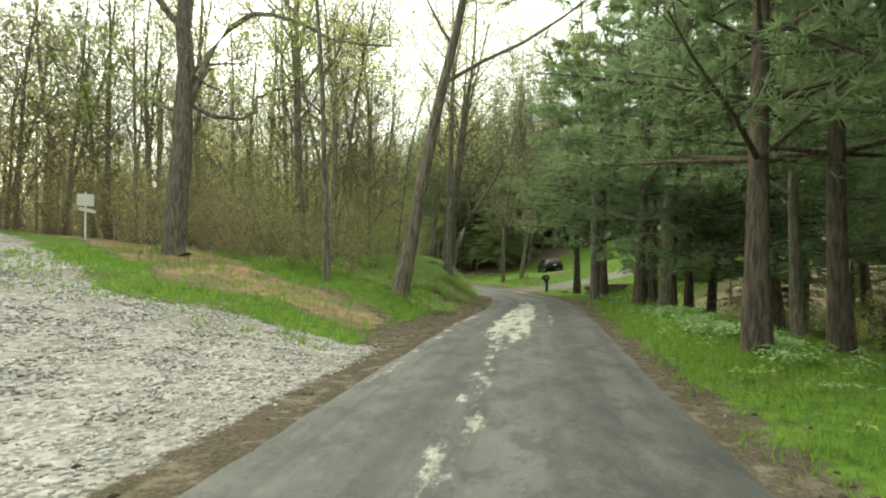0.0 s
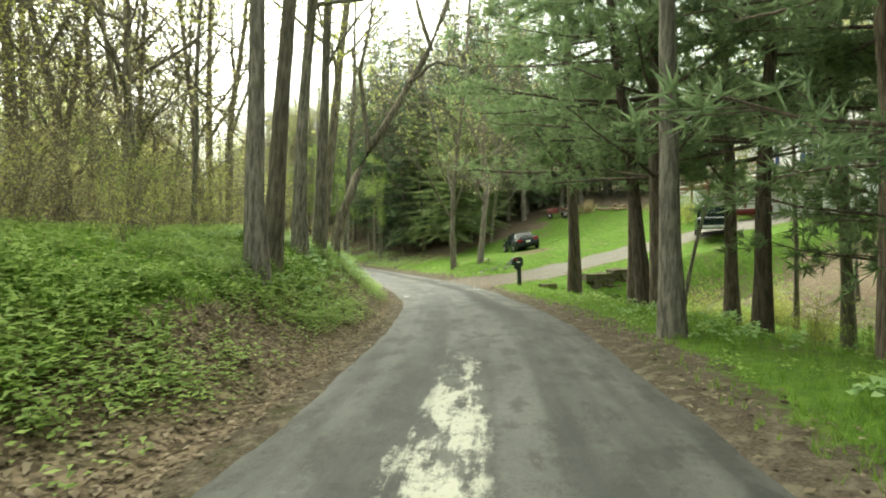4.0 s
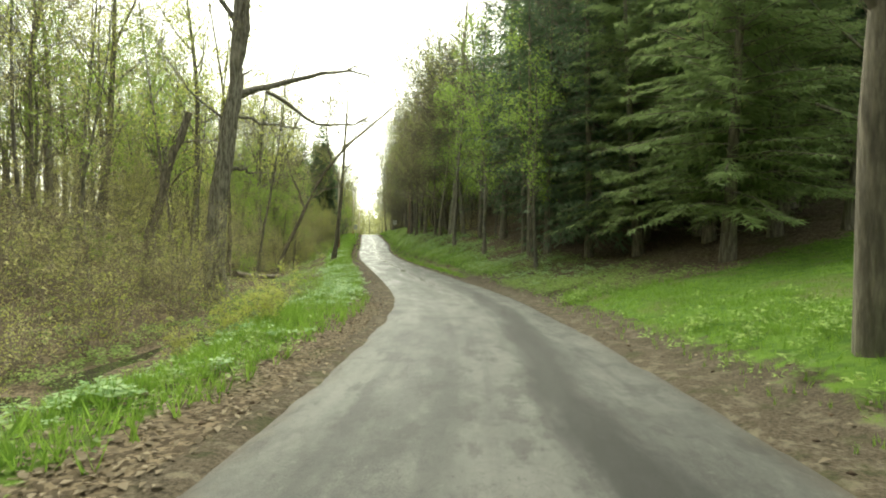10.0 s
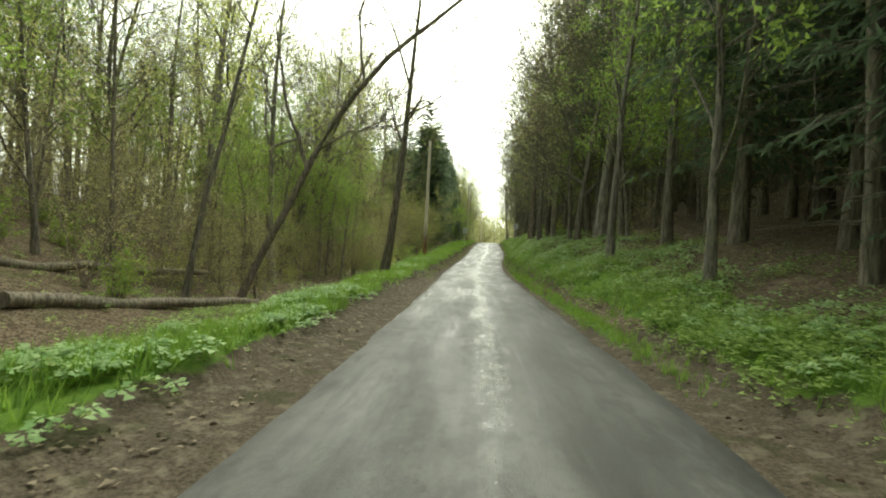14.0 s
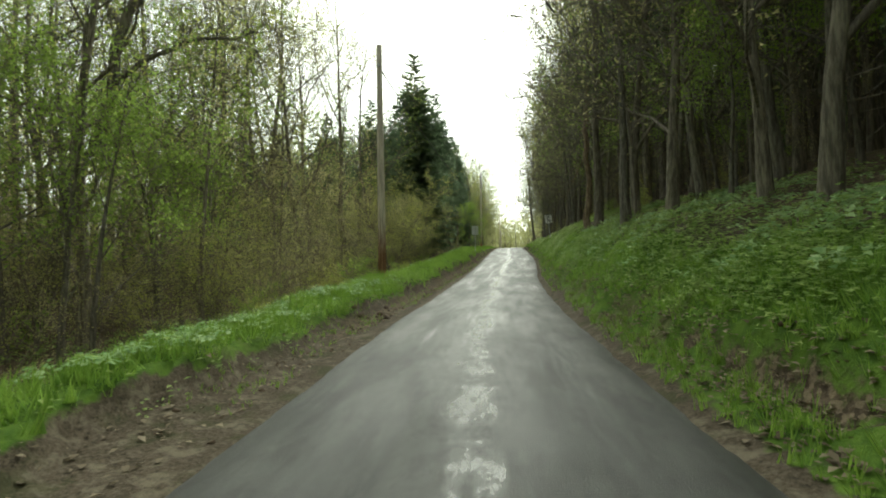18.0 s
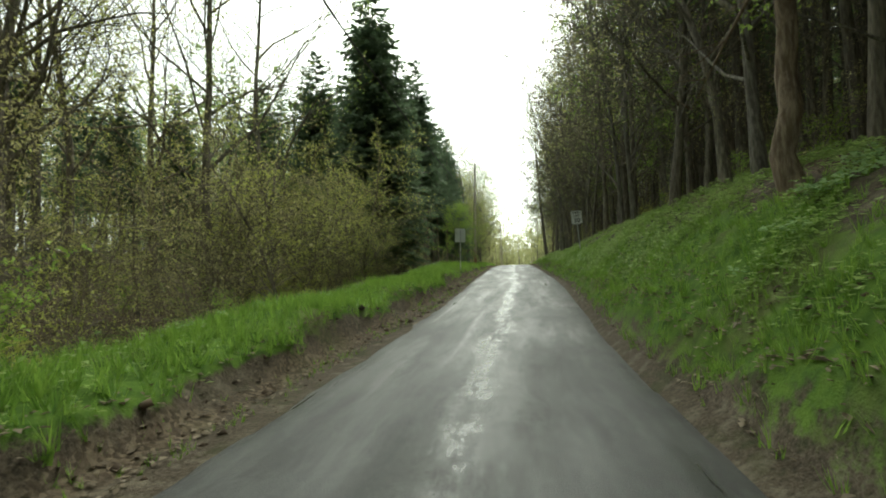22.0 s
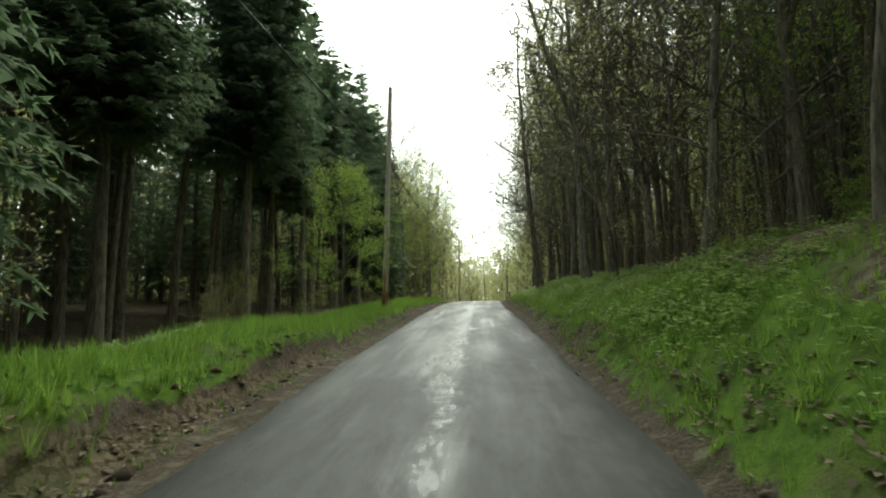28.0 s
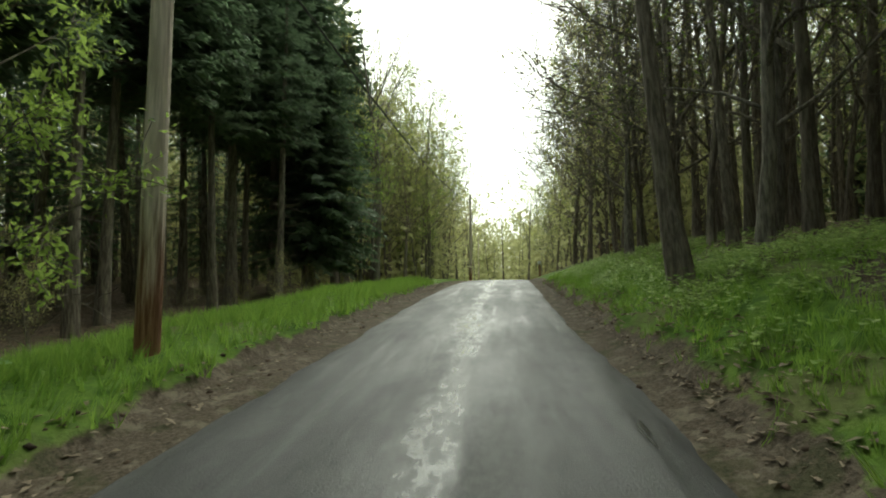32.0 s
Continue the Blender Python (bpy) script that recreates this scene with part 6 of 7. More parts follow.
road_sign("speed_limit_sign", -29.95, 126.55, 4.5, 29.0, "white speed limit 30 sign leaning on a steel post", True, -4.0)
road_sign("sign_back", -35.55, 122.9, 3.68, 50.0, "bare aluminium back of a road sign on a steel post", False, 1.5)


def utility_pole(x, y, z, h, r0, lean=0.5, drop=0.75):
    t = thing("utility_pole", pose(x, y, z - 0.3, 0, lean, 30), "weathered wooden utility pole with a reddish foot", "utility pole", "poles along the lane")
    part("foot", rod_bm(r0 * 1.05, r0 * 0.98, 2.4, 14), M_POLE, t, "reddish-brown lower pole")
    part("shaft", rod_bm(r0 * 0.98, r0 * 0.68, h - 2.1, 14, (0, 0, 2.4)), M_POLE, t)
    part("insulator", rod_bm(0.05, 0.03, 0.14, 8, (0.0, -r0, h - 0.6)), M_STEEL, t)
    return Vector((x, y, z + h - drop))


tops = [utility_pole(-25.25, 98.5, height(-25.25, 98.5), 9.0, 0.15), utility_pole(-45.35, 140.95, 2.6, 10.1, 0.135, 1.4, 3.2),
        utility_pole(-65.0, 183.2, height(-65.0, 183.2), 9.0, 0.15), utility_pole(-82.0, 216.0, height(-82.0, 216.0), 8.5, 0.15)]
for a, b in zip(tops[:-1], tops[1:]):
    k = np.linspace(0, 1, 24)[:, None]
    line = np.array(a)[None] * (1 - k) + np.array(b)[None] * k - np.array([[0, 0, 1.0]]) * (4 * k * (1 - k)) * 0.9
    hp = Heap()
    hp.add(*tube(line, np.full(24, 0.028), 5))
    tagged(new("overhead_cable", hp.mesh("overhead_cable", M_WIRE, True)), "thin black cable slung between utility poles", "cable")


def mailbox(x, y, yaw):
    t = thing("mailbox", pose(x, y, height(x, y) - 0.08, 0, 0, yaw) @ Matrix.Diagonal((1.15, 1.15, 1.08, 1)), "dark green plastic mailbox on a square post", "mailbox")
    part("post", box_bm(0.15, 0.16, 1.0, (0.1, 0, 0.5), 0.012), M_MAILBOX, t)
    prof = [(-0.24, 0.98), (-0.24, 1.2), (-0.2, 1.27), (-0.1, 1.33), (0.1, 1.345), (0.2, 1.31), (0.24, 1.24), (0.24, 0.96), (0.18, 0.94), (0.02, 0.94), (-0.08, 0.98)]
    bm = bmesh.new()
    f = bm.faces.new([bm.verts.new((px, -0.14, pz)) for px, pz in prof])
    ex = bmesh.ops.extrude_face_region(bm, geom=[f])["geom"]
    bmesh.ops.translate(bm, vec=(0, 0.28, 0), verts=[v for v in ex if isinstance(v, bmesh.types.BMVert)])
    bmesh.ops.recalc_face_normals(bm, faces=bm.faces)
    bmesh.ops.bevel(bm, geom=bm.edges[:], offset=0.012, segments=2, affect="EDGES")
    body = part("box", bm, M_MAILBOX, t)
    part("brace", box_bm(0.2, 0.12, 0.2, (0.0, 0, 0.9), 0.02, pose(0, 0, 0, 0, 38, 0)), M_MAILBOX, t)
    part("flag", box_bm(0.16, 0.012, 0.045, (-0.08, -0.155, 1.25), 0.004), M_RED, body, "red flag")
    for i in range(3):
        part("number_bar", box_bm(0.04, 0.006, 0.06, (-0.02 + 0.06 * i, -0.145, 1.12), 0.0), M_SIGN, body)


mailbox(8.5, 41.85, 8)


def loft(sections, close=True):
    """A skin over rows of points; every row has as many points."""
    bm = bmesh.new()
    rows = [[bm.verts.new(p) for p in row] for row in sections]
    for a, b in zip(rows[:-1], rows[1:]):
        for i in range(len(a) - 1):
            bm.faces.new((a[i], a[i + 1], b[i + 1], b[i]))
    if close:
        bm.faces.new(rows[0][::-1])
        bm.faces.new(rows[-1])
    bmesh.ops.recalc_face_normals(bm, faces=bm.faces)
    return bm


def wheel(parent, x, y, r, side):
    w = part("wheel", rod_bm(r * 0.72, r * 0.72, 0.16, 24, (0, 0, -0.08)), M_TYRE, parent)
    w.matrix_local = pose(x, y, r, 0, 90 * side, 0)
    bm = bmesh.new()
    k = np.linspace(0, 2 * np.pi, 29)
    ring = [[(rr * math.cos(a), rr * math.sin(a), z) for rr, z in ((r * 0.66, -0.09), (r * 0.93, -0.1), (r, -0.06), (r, 0.06), (r * 0.93, 0.1), (r * 0.66, 0.09))] for a in k]
    part("tyre", loft(ring, False), M_TYRE, w)
    bm = rod_bm(r * 0.16, r * 0.12, 0.05, 12, (0, 0, 0.06))
    for i in range(5):
        box_bm(r * 0.56, 0.06, 0.03, (math.cos(i * 1.2566) * r * 0.36, math.sin(i * 1.2566) * r * 0.36, 0.075), 0, pose(0, 0, 0, 0, 0, i * 72), bm)
    part("rim", bm, M_CHROME, w)


def coupe(x, y, yaw):
    """A two-door coupe; its nose points along its own +y."""
    c, s_ = math.cos(radians(yaw)), math.sin(radians(yaw))
    spots = [(height(x + c * a - s_ * b, y + s_ * a + c * b), a, b) for a in (-0.8, 0.8) for b in (-1.4, 1.4)]
    pitch = math.degrees(math.atan2(sum(h * b for h, a, b in spots), 4 * 1.4 ** 2))
    roll = -math.degrees(math.atan2(sum(h * a for h, a, b in spots), 4 * 0.8 ** 2))
    t = thing("parked_car", pose(x, y, sum(h for h, a, b in spots) / 4 - 0.01, pitch, roll, yaw), "dark green two-door coupe parked on the lawn", "car")
    # lower body: stations along y, half width, sill, shoulder and bonnet heights
    st = [(-2.32, 0.74, 0.42, 0.78, 0.82), (-2.26, 0.83, 0.28, 0.86, 0.93), (-1.9, 0.88, 0.22, 0.9, 0.97), (-1.2, 0.9, 0.2, 0.9, 0.96), (0, 0.9, 0.2, 0.87, 0.93), (0.9, 0.89, 0.2, 0.83, 0.9), (1.6, 0.86, 0.22, 0.74, 0.81), (2.1, 0.8, 0.26, 0.66, 0.71), (2.3, 0.66, 0.36, 0.56, 0.6)]
    rows = []
    for yy, w, a, b, c in st:
        rows.append([(-w * 0.9, yy, a), (-w, yy, a + 0.12), (-w, yy, (a + b) / 2), (-w * 0.97, yy, b), (-w * 0.8, yy, c), (0, yy, c + 0.03), (w * 0.8, yy, c), (w * 0.97, yy, b), (w, yy, (a + b) / 2), (w, yy, a + 0.12), (w * 0.9, yy, a), (-w * 0.9, yy, a)])
    bm = loft(rows)
    for f in bm.faces:
        f.smooth = True
    body = part("body", bm, M_CAR, t)
    cab = [(-1.75, 0.7, 0.94, 0.95), (-1.05, 0.62, 0.92, 1.3), (-0.5, 0.6, 0.92, 1.37), (0.2, 0.6, 0.9, 1.34), (1.0, 0.7, 0.88, 0.92)]
    bm = loft([[(-0.78, yy, zb), (-w, yy, zt - 0.03), (-w * 0.8, yy, zt), (w * 0.8, yy, zt), (w, yy, zt - 0.03), (0.78, yy, zb), (-0.78, yy, zb)] for yy, w, zb, zt in cab])
    part("roof", bm, M_CAR, body)
    q = lambda pts: loft([pts[:2], pts[2:]], False)
    part("rear_window", q([(-0.58, -1.66, 1.0), (0.58, -1.66, 1.0), (-0.5, -1.08, 1.305), (0.5, -1.08, 1.305)]), M_GLASS, body)
    part("windscreen", q([(-0.62, 0.92, 0.96), (0.62, 0.92, 0.96), (-0.52, 0.26, 1.335), (0.52, 0.26, 1.335)]), M_GLASS, body)
    for sx in (-1, 1):
        part("side_window", q([(sx * 0.765, -1.1, 0.98), (sx * 0.765, 0.62, 0.96), (sx * 0.648, -0.9, 1.24), (sx * 0.65, 0.14, 1.27)]), M_GLASS, body)
        part("tail_lamp", box_bm(0.4, 0.05, 0.15, (sx * 0.58, -2.3, 0.78), 0.02), M_LAMP, body, "red tail lamp")
        part("mirror", box_bm(0.16, 0.1, 0.1, (sx * 0.98, 0.55, 0.97), 0.03), M_CAR, body)
        part("door_seam", box_bm(0.006, 0.012, 0.5, (sx * 0.904, -0.45, 0.62)), M_BLACK, body)
        for yy in (-1.42, 1.36):
            wheel(t, sx * 0.845, yy, 0.32, sx)
            part("wheel_arch", rod_bm(0.38, 0.38, 0.05, 20, (sx * 0.875 - 0.025, yy, 0.33), pose(0, 0, 0, 0, 90, 0)), M_BLACK, body)
    part("bumper", box_bm(1.62, 0.14, 0.2, (0, -2.3, 0.5), 0.05), M_CAR, body)
    part("number_plate", box_bm(0.32, 0.02, 0.16, (0, -2.375, 0.66), 0.005), M_SIGN, body)
    part("boot_spoiler", box_bm(1.3, 0.16, 0.04, (0, -2.15, 1.02), 0.015), M_CAR, body)


coupe(11.93, 56.2, 3)


def pickup(x, y, yaw):
    t = thing("parked_pickup", pose(x, y, height(x, y) - 0.02, 0, 0, yaw), "dark grey pickup truck parked on the drive by the house", "truck")
    bm = loft([[(-w, yy, a), (-w, yy, b), (-w * 0.9, yy, c), (w * 0.9, yy, c), (w, yy, b), (w, yy, a), (-w, yy, a)] for yy, w, a, b, c in
               ((-2.5, 0.86, 0.45, 0.85, 0.95), (-2.4, 0.9, 0.4, 0.95, 1.02), (0.9, 0.92, 0.38, 0.95, 1.05), (2.2, 0.9, 0.4, 0.9, 1.0), (2.45, 0.82, 0.48, 0.75, 0.85))])
    body = part("body", bm, M_CAR, t)
    bm = loft([[(-0.84, yy, 1.0), (-w, yy, z - 0.04), (w, yy, z - 0.04), (0.84, yy, 1.0), (-0.84, yy, 1.0)] for yy, w, z in ((-0.35, 0.75, 1.1), (-0.25, 0.66, 1.68), (0.5, 0.66, 1.7), (1.15, 0.8, 1.08))])
    part("cab", bm, M_CAR, body)
    part("side_window", box_bm(0.02, 0.8, 0.36, (-0.77, 0.2, 1.35), 0.01, pose(0, 0, 0, 0, 12, 0)), M_GLASS, body)
    part("load", box_bm(1.4, 1.9, 0.3, (0, -1.4, 1.12), 0.06), M_CAR, body, "dark cover over the bed")
    part("bumper", box_bm(1.7, 0.14, 0.16, (0, -2.55, 0.5), 0.03), M_CHROME, body)
    for sx in (-1, 1):
        for yy in (-1.5, 1.5):
            wheel(t, sx * 0.8, yy, 0.36, sx)


pickup(20.9, 46.0, -28)


def canoe(x, y, yaw):
    """An upturned-ended open hull on two trestles."""
    t = thing("canoe", pose(x, y, height(x, y) - 0.02, 0, 0, yaw), "faded maroon canoe resting on low trestles", "canoe")
    rows = []
    for k in np.linspace(-1, 1, 13):
        w, keel, rim = 0.44 * (1 - abs(k) ** 2.4) + 0.02, 0.42 + 0.14 * abs(k) ** 3, 0.82 + 0.2 * abs(k) ** 2.5
        rows.append([(w * math.sin(a) * (1.0 if abs(a) < 1.5 else 0.97), 2.3 * k, rim - (rim - keel) * math.cos(a)) for a in np.linspace(-1.571, 1.571, 9)])
    part("hull", loft(rows, False), M_MAROON, t)
    for sx in (-1, 1):
        hp = Heap()
        hp.add(*tube(np.array([(sx * (0.44 * (1 - abs(k) ** 2.4) + 0.02), 2.3 * k, 0.83 + 0.2 * abs(k) ** 2.5) for k in np.linspace(-1, 1, 13)]), np.full(13, 0.025), 6))
        part("gunwale", hp.mesh("gunwale", M_TRIM, True), None, t, "pale gunwale")
    for yy in (-1.1, 1.1):
        part("trestle", box_bm(0.9, 0.08, 0.46, (0, yy, 0.23), 0.01), M_DECK, t)
    for yy in (-0.9, 0.8):
        part("seat", box_bm(0.66, 0.22, 0.03, (0, yy, 0.72), 0.006), M_CUTWOOD, t)


canoe(25.0, 50.0, 84)


def house():
    """A white house with a deck along its front; the front runs along the local x axis and faces -y."""
    t = thing("house", pose(26.5, 63.4, 0.0, 0, 0, -85), "white sided house with a wooden front deck and grey roof", "house")
    L, W, z0, z1 = 19.6, 8.0, 1.2, 6.9
    wall = part("front_wall", box_bm(L, 0.2, z1 - z0, (L / 2, 0.1, (z0 + z1) / 2)), M_WHITE, t)
    for z in np.arange(z0 + 0.3, z1, 0.2):
        part("siding_board", box_bm(L, 0.02, 0.19, (L / 2, -0.008, z), 0, pose(0, 0, 0, 4, 0, 0)), M_WHITE, wall)
    part("back_wall", box_bm(L, 0.2, z1 - z0, (L / 2, W - 0.1, (z0 + z1) / 2)), M_WHITE, t)
    for x in (0.1, L - 0.1):
        bm = bmesh.new()
        prof = [(0.2, z0), (W - 0.2, z0), (W - 0.2, z1), (W / 2, z1 + 1.35), (0.2, z1)]
        f = bm.faces.new([bm.verts.new((x - 0.1, py, pz)) for py, pz in prof])
        ex = bmesh.ops.extrude_face_region(bm, geom=[f])["geom"]
        bmesh.ops.translate(bm, vec=(0.2, 0, 0), verts=[v for v in ex if isinstance(v, bmesh.types.BMVert)])
        bmesh.ops.recalc_face_normals(bm, faces=bm.faces)
        part("gable_wall", bm, M_WHITE, t)
    for sy in (-1, 1):
        a = math.atan2(1.35, W / 2)
        part("roof", box_bm(L + 0.8, W / 2 / math.cos(a) + 0.5, 0.12, (L / 2, W / 2 + sy * (W / 4 + 0.12), z1 + 0.72), 0.01, pose(0, 0, 0, -sy * math.degrees(a), 0, 0)), M_ROOF, t)
    part("fascia", box_bm(L + 0.8, 0.05, 0.2, (L / 2, -0.36, z1 + 0.02), 0.005), M_TRIM, t)
    for x, z, w, h in ((4.2, 5.6, 1.0, 1.25), (5.6, 5.6, 1.0, 1.25), (9.2, 5.6, 1.6, 1.3), (13.0, 5.6, 1.0, 1.3), (16.6, 5.6, 1.4, 1.3), (12.6, 2.7, 1.2, 1.0), (16.4, 2.7, 1.4, 1.1)):
        win = part("window", box_bm(w, 0.06, h, (x, -0.035, z), 0.01), M_TRIM, t)
        for i in range(2):
            for k in range(3):
                part("pane", box_bm(w / 3 - 0.07, 0.02, h / 2 - 0.08, (x + (k - 1) * (w / 3 - 0.02), -0.072, z + (i - 0.5) * (h / 2 - 0.03)), 0.003), M_GLASS, win)
        part("sill", box_bm(w + 0.12, 0.1, 0.05, (x, -0.07, z - h / 2 - 0.02), 0.005), M_TRIM, win)
        if z > 4:
            for sx in (-1, 1):
                part("shutter", box_bm(0.32, 0.04, h, (x + sx * (w / 2 + 0.18), -0.04, z), 0.008), M_BLUE, t, "dark blue shutter")
    deck = part("deck_floor", box_bm(9.6, 2.0, 0.16, (10.4, -1.1, 4.35), 0.01), M_DECK, t, "stained timber deck")
    for x in np.arange(5.7, 15.2, 1.87):
        part("deck_post", box_bm(0.12, 0.12, 3.4, (x, -2.02, 3.7), 0.008), M_DECK, deck)
    for z in (4.62, 5.42):
        part("deck_rail", box_bm(9.6, 0.08, 0.09, (10.4, -2.02, z), 0.008), M_DECK, deck)
    for x in np.arange(5.75, 15.1, 0.16):
        part("baluster", box_bm(0.04, 0.04, 0.8, (x, -2.02, 5.02)), M_DECK, deck)
    for i in range(7):
        part("stair_tread", box_bm(1.1, 0.3, 0.05, (5.0, -1.0 - i * 0.28, 4.2 - i * 0.16), 0.005), M_DECK, deck)
    part("porch_roof", box_bm(7.5, 2.3, 0.12, (15.0, -1.1, 4.3), 0.01, pose(0, 0, 0, 4, 0, 0)), M_TRIM, t)


house()


def boulder(seed, sx, sy, sz):
    """A worn block of stone."""
    r = np.random.default_rng(seed)
    bm = bmesh.new()
    bmesh.ops.create_cube(bm, size=1.0)
    bmesh.ops.subdivide_edges(bm, edges=bm.edges[:], cuts=1, use_grid_fill=True)
    for v in bm.verts:
        n = v.co.normalized() * 0.62
        v.co = v.co.lerp(n, 0.2) + Vector(r.normal(0, 0.05, 3))
        v.co.x, v.co.y, v.co.z = v.co.x * sx, v.co.y * sy, v.co.z * sz
    me = bpy.data.meshes.new("stone")
    bm.to_mesh(me)
    bm.free()
    return me


def stone_wall():
    t = thing("stone_retaining_wall", pose(10.9, 40.8, -2.5, 0, 0, 9), "mossy dry-stone retaining wall beside the driveway culvert", "wall")
    shapes = [boulder(i, 1.15, 1.1, 1.12) for i in range(6)]
    for me in shapes:
        me.materials.append(M_MOSS_STONE)
    r = np.random.default_rng(3)
    z = 0.12
    for row in range(7):
        x, h = 1.1 + r.uniform(-0.35, 0.2) + max(0, row - 5) * 1.2, r.uniform(0.2, 0.32)
        while x < 8.4 - row * 0.2:
            w = r.uniform(0.3, 0.78)
            ob = new("stone", shapes[r.integers(0, 6)])
            ob.parent = t
            ob.matrix_local = pose(x + w / 2, r.normal(0, 0.05) + row * 0.07, z + h / 2, *r.normal(0, 4, 3)) @ Matrix.Diagonal((w, 0.6, h, 1))
            x += w * 0.99
        z += h * 0.93
    k = np.linspace(0, 2 * np.pi, 21)
    part("culvert_pipe", loft([[(1.9 + 0.24 * math.cos(a), yy, 0.42 + 0.24 * math.sin(a)) for a in k] for yy in (-0.55, -0.4, 0.6)], False), M_PIPE, t, "dark corrugated culvert pipe")


stone_wall()


def lone_stone(x, y, sx, sy, sz, seed, mat, label):
    me = boulder(seed, sx, sy, sz)
    me.materials.append(mat)
    ob = new("fieldstone", me)
    ob.matrix_basis = pose(x, y, height(x, y) + sz * 0.12, 0, 0, seed * 50 % 180)
    return tagged(ob, label, "stone", "stones by the driveway")


lone_stone(9.6, 40.3, 0.7, 0.42, 0.3, 11, M_MOSS_STONE, "dark mossy boulder lying in the verge grass")
rs = np.random.default_rng(21)
for i in range(11):
    k = rs.uniform(0, 1)
    lone_stone(6.9 + 2.6 * k + rs.normal(0, 0.22), 48.3 + 1.3 * k + rs.normal(0, 0.22), rs.uniform(0.1, 0.26), rs.uniform(0.1, 0.22), rs.uniform(0.1, 0.2), 30 + i, M_PALE_STONE, "pale grey stone heaped at the lawn corner")


def log(name, a, b, r, label, mat=None, group=""):
    hp = Heap()
    a, b = np.array(a, float), np.array(b, float)
    k = np.linspace(0, 1, 7)[:, None]
    line = a * (1 - k) + b * k + np.random.default_rng(int(abs(a[0] * 97))).normal(0, r * 0.35, (7, 3))
    V, Q = tube(line, r * np.linspace(1, 0.75, 7), 8)
    hp.add(V, Q)
    hp.add(V[:8].copy(), np.array([(0, 1, 2, 3), (0, 3, 4, 7), (4, 5, 6, 7)]))
    hp.add(V[-8:].copy(), np.array([(0, 1, 2, 3), (0, 3, 4, 7), (4, 5, 6, 7)]))
    return tagged(new(name, hp.mesh(name, mat or M_BARK_BROWN, False)), label, "log", group)


def ground_log(s0, d0, s1, d1, r, lift=0.0):
    a, b = spot(s0, d0), spot(s1, d1)
    log("fallen_log", a + (0, 0, r * 0.8), b + (0, 0, r * 0.8 + lift), r, "rotting fallen trunk lying in the woods")


ground_log(76, -9.5, 84, -7.6, 0.17)
ground_log(78, -12, 85, -10.2, 0.14, 0.5)
ground_log(88, -8.2, 92, -5.4, 0.08)
ground_log(70, -8.5, 76, -11, 0.12, 0.3)
ground_log(50.5, 5.8, 52.8, 6.4, 0.1)
ground_log(120, -7.2, 123, -9.5, 0.07)
ground_log(112, 7.2, 117, 9.0, 0.1)

# lawn clutter below the woods
for i, (x, y, ln, an) in enumerate(((24.2, 67.6, 2.4, 10), (23.6, 68.8, 1.8, -20), (25.4, 69.0, 2.0, 35), (24.8, 69.6, 1.4, 80))):
    z = height(x, y)
    c, s_ = math.cos(radians(an)) * ln / 2, math.sin(radians(an)) * ln / 2
    log("cut_log", (x - c, y - s_, z + 0.14), (x + c, y + s_, z + 0.16), 0.15, "pale cut log lying on the lawn", M_CUTWOOD, "cut logs on the lawn")


def tractor(x, y):
    z = height(x, y)
    t = thing("garden_tractor", pose(x, y, z - 0.1, 0, 0, 70), "dull maroon garden tractor half under a brush pile", "tractor")
    b = part("bonnet", box_bm(0.6, 1.1, 0.5, (0, 0.7, 0.75), 0.08), M_MAROON, t)
    part("fender", box_bm(1.1, 0.7, 0.14, (0, -0.5, 0.8), 0.05), M_MAROON, t)
    part("seat", box_bm(0.45, 0.4, 0.4, (0, -0.55, 1.05), 0.08), M_BLACK, t)
    part("steering_wheel", rod_bm(0.18, 0.18, 0.03, 16, (0, 0.05, 1.2), pose(0, 0, 0, 30, 0, 0)), M_BLACK, t)
    for sx in (-1, 1):
        wheel(t, sx * 0.5, -0.55, 0.42, sx)
        wheel(t, sx * 0.4, 1.0, 0.26, sx)
    hp, r = Heap(), np.random.default_rng(8)
    for _ in range(70):
        a = np.array([x + 1.6 + r.normal(0, 0.8), y - 0.6 + r.normal(0, 0.6), z + r.uniform(0, 0.8)])
        hp.add(*tube(np.array([a, a + r.normal(0, 0.6, 3) * (1, 1, 0.6)]), np.array([0.035, 0.012]), 4))
    tagged(new("brush_pile", hp.mesh("brush_pile", M_CUTWOOD)), "heap of cut brush and split wood", "brush pile", kind="stuff")


tractor(19.0, 69.6)
# dry ornamental grass, hedge and shrubs near the house
p, r = np.array([22.2, 70.0, height(22.2, 70.0)]), np.random.default_rng(4)
V, F = grass_tuft(90, 90)
strew("dry_grass_clump", V * (1.3, 1.3, 1.0), F, p[None], np.zeros(1), np.array([1.5]), M_STRAW, "tall tuft of dry straw-coloured ornamental grass", "grass")
for x, y, k in ((25.0, 62.2, 0.5), (25.2, 60.8, 0.5), (25.0, 59.5, 0.5), (24.2, 55.8, 0.8), (23.6, 53.5, 0.7), (24.6, 57.4, 0.6), (21.0, 50.6, 0.5), (22.6, 51.8, 0.75)):
    stand("LUSH", x, y, k, group="shrubs in front of the house")


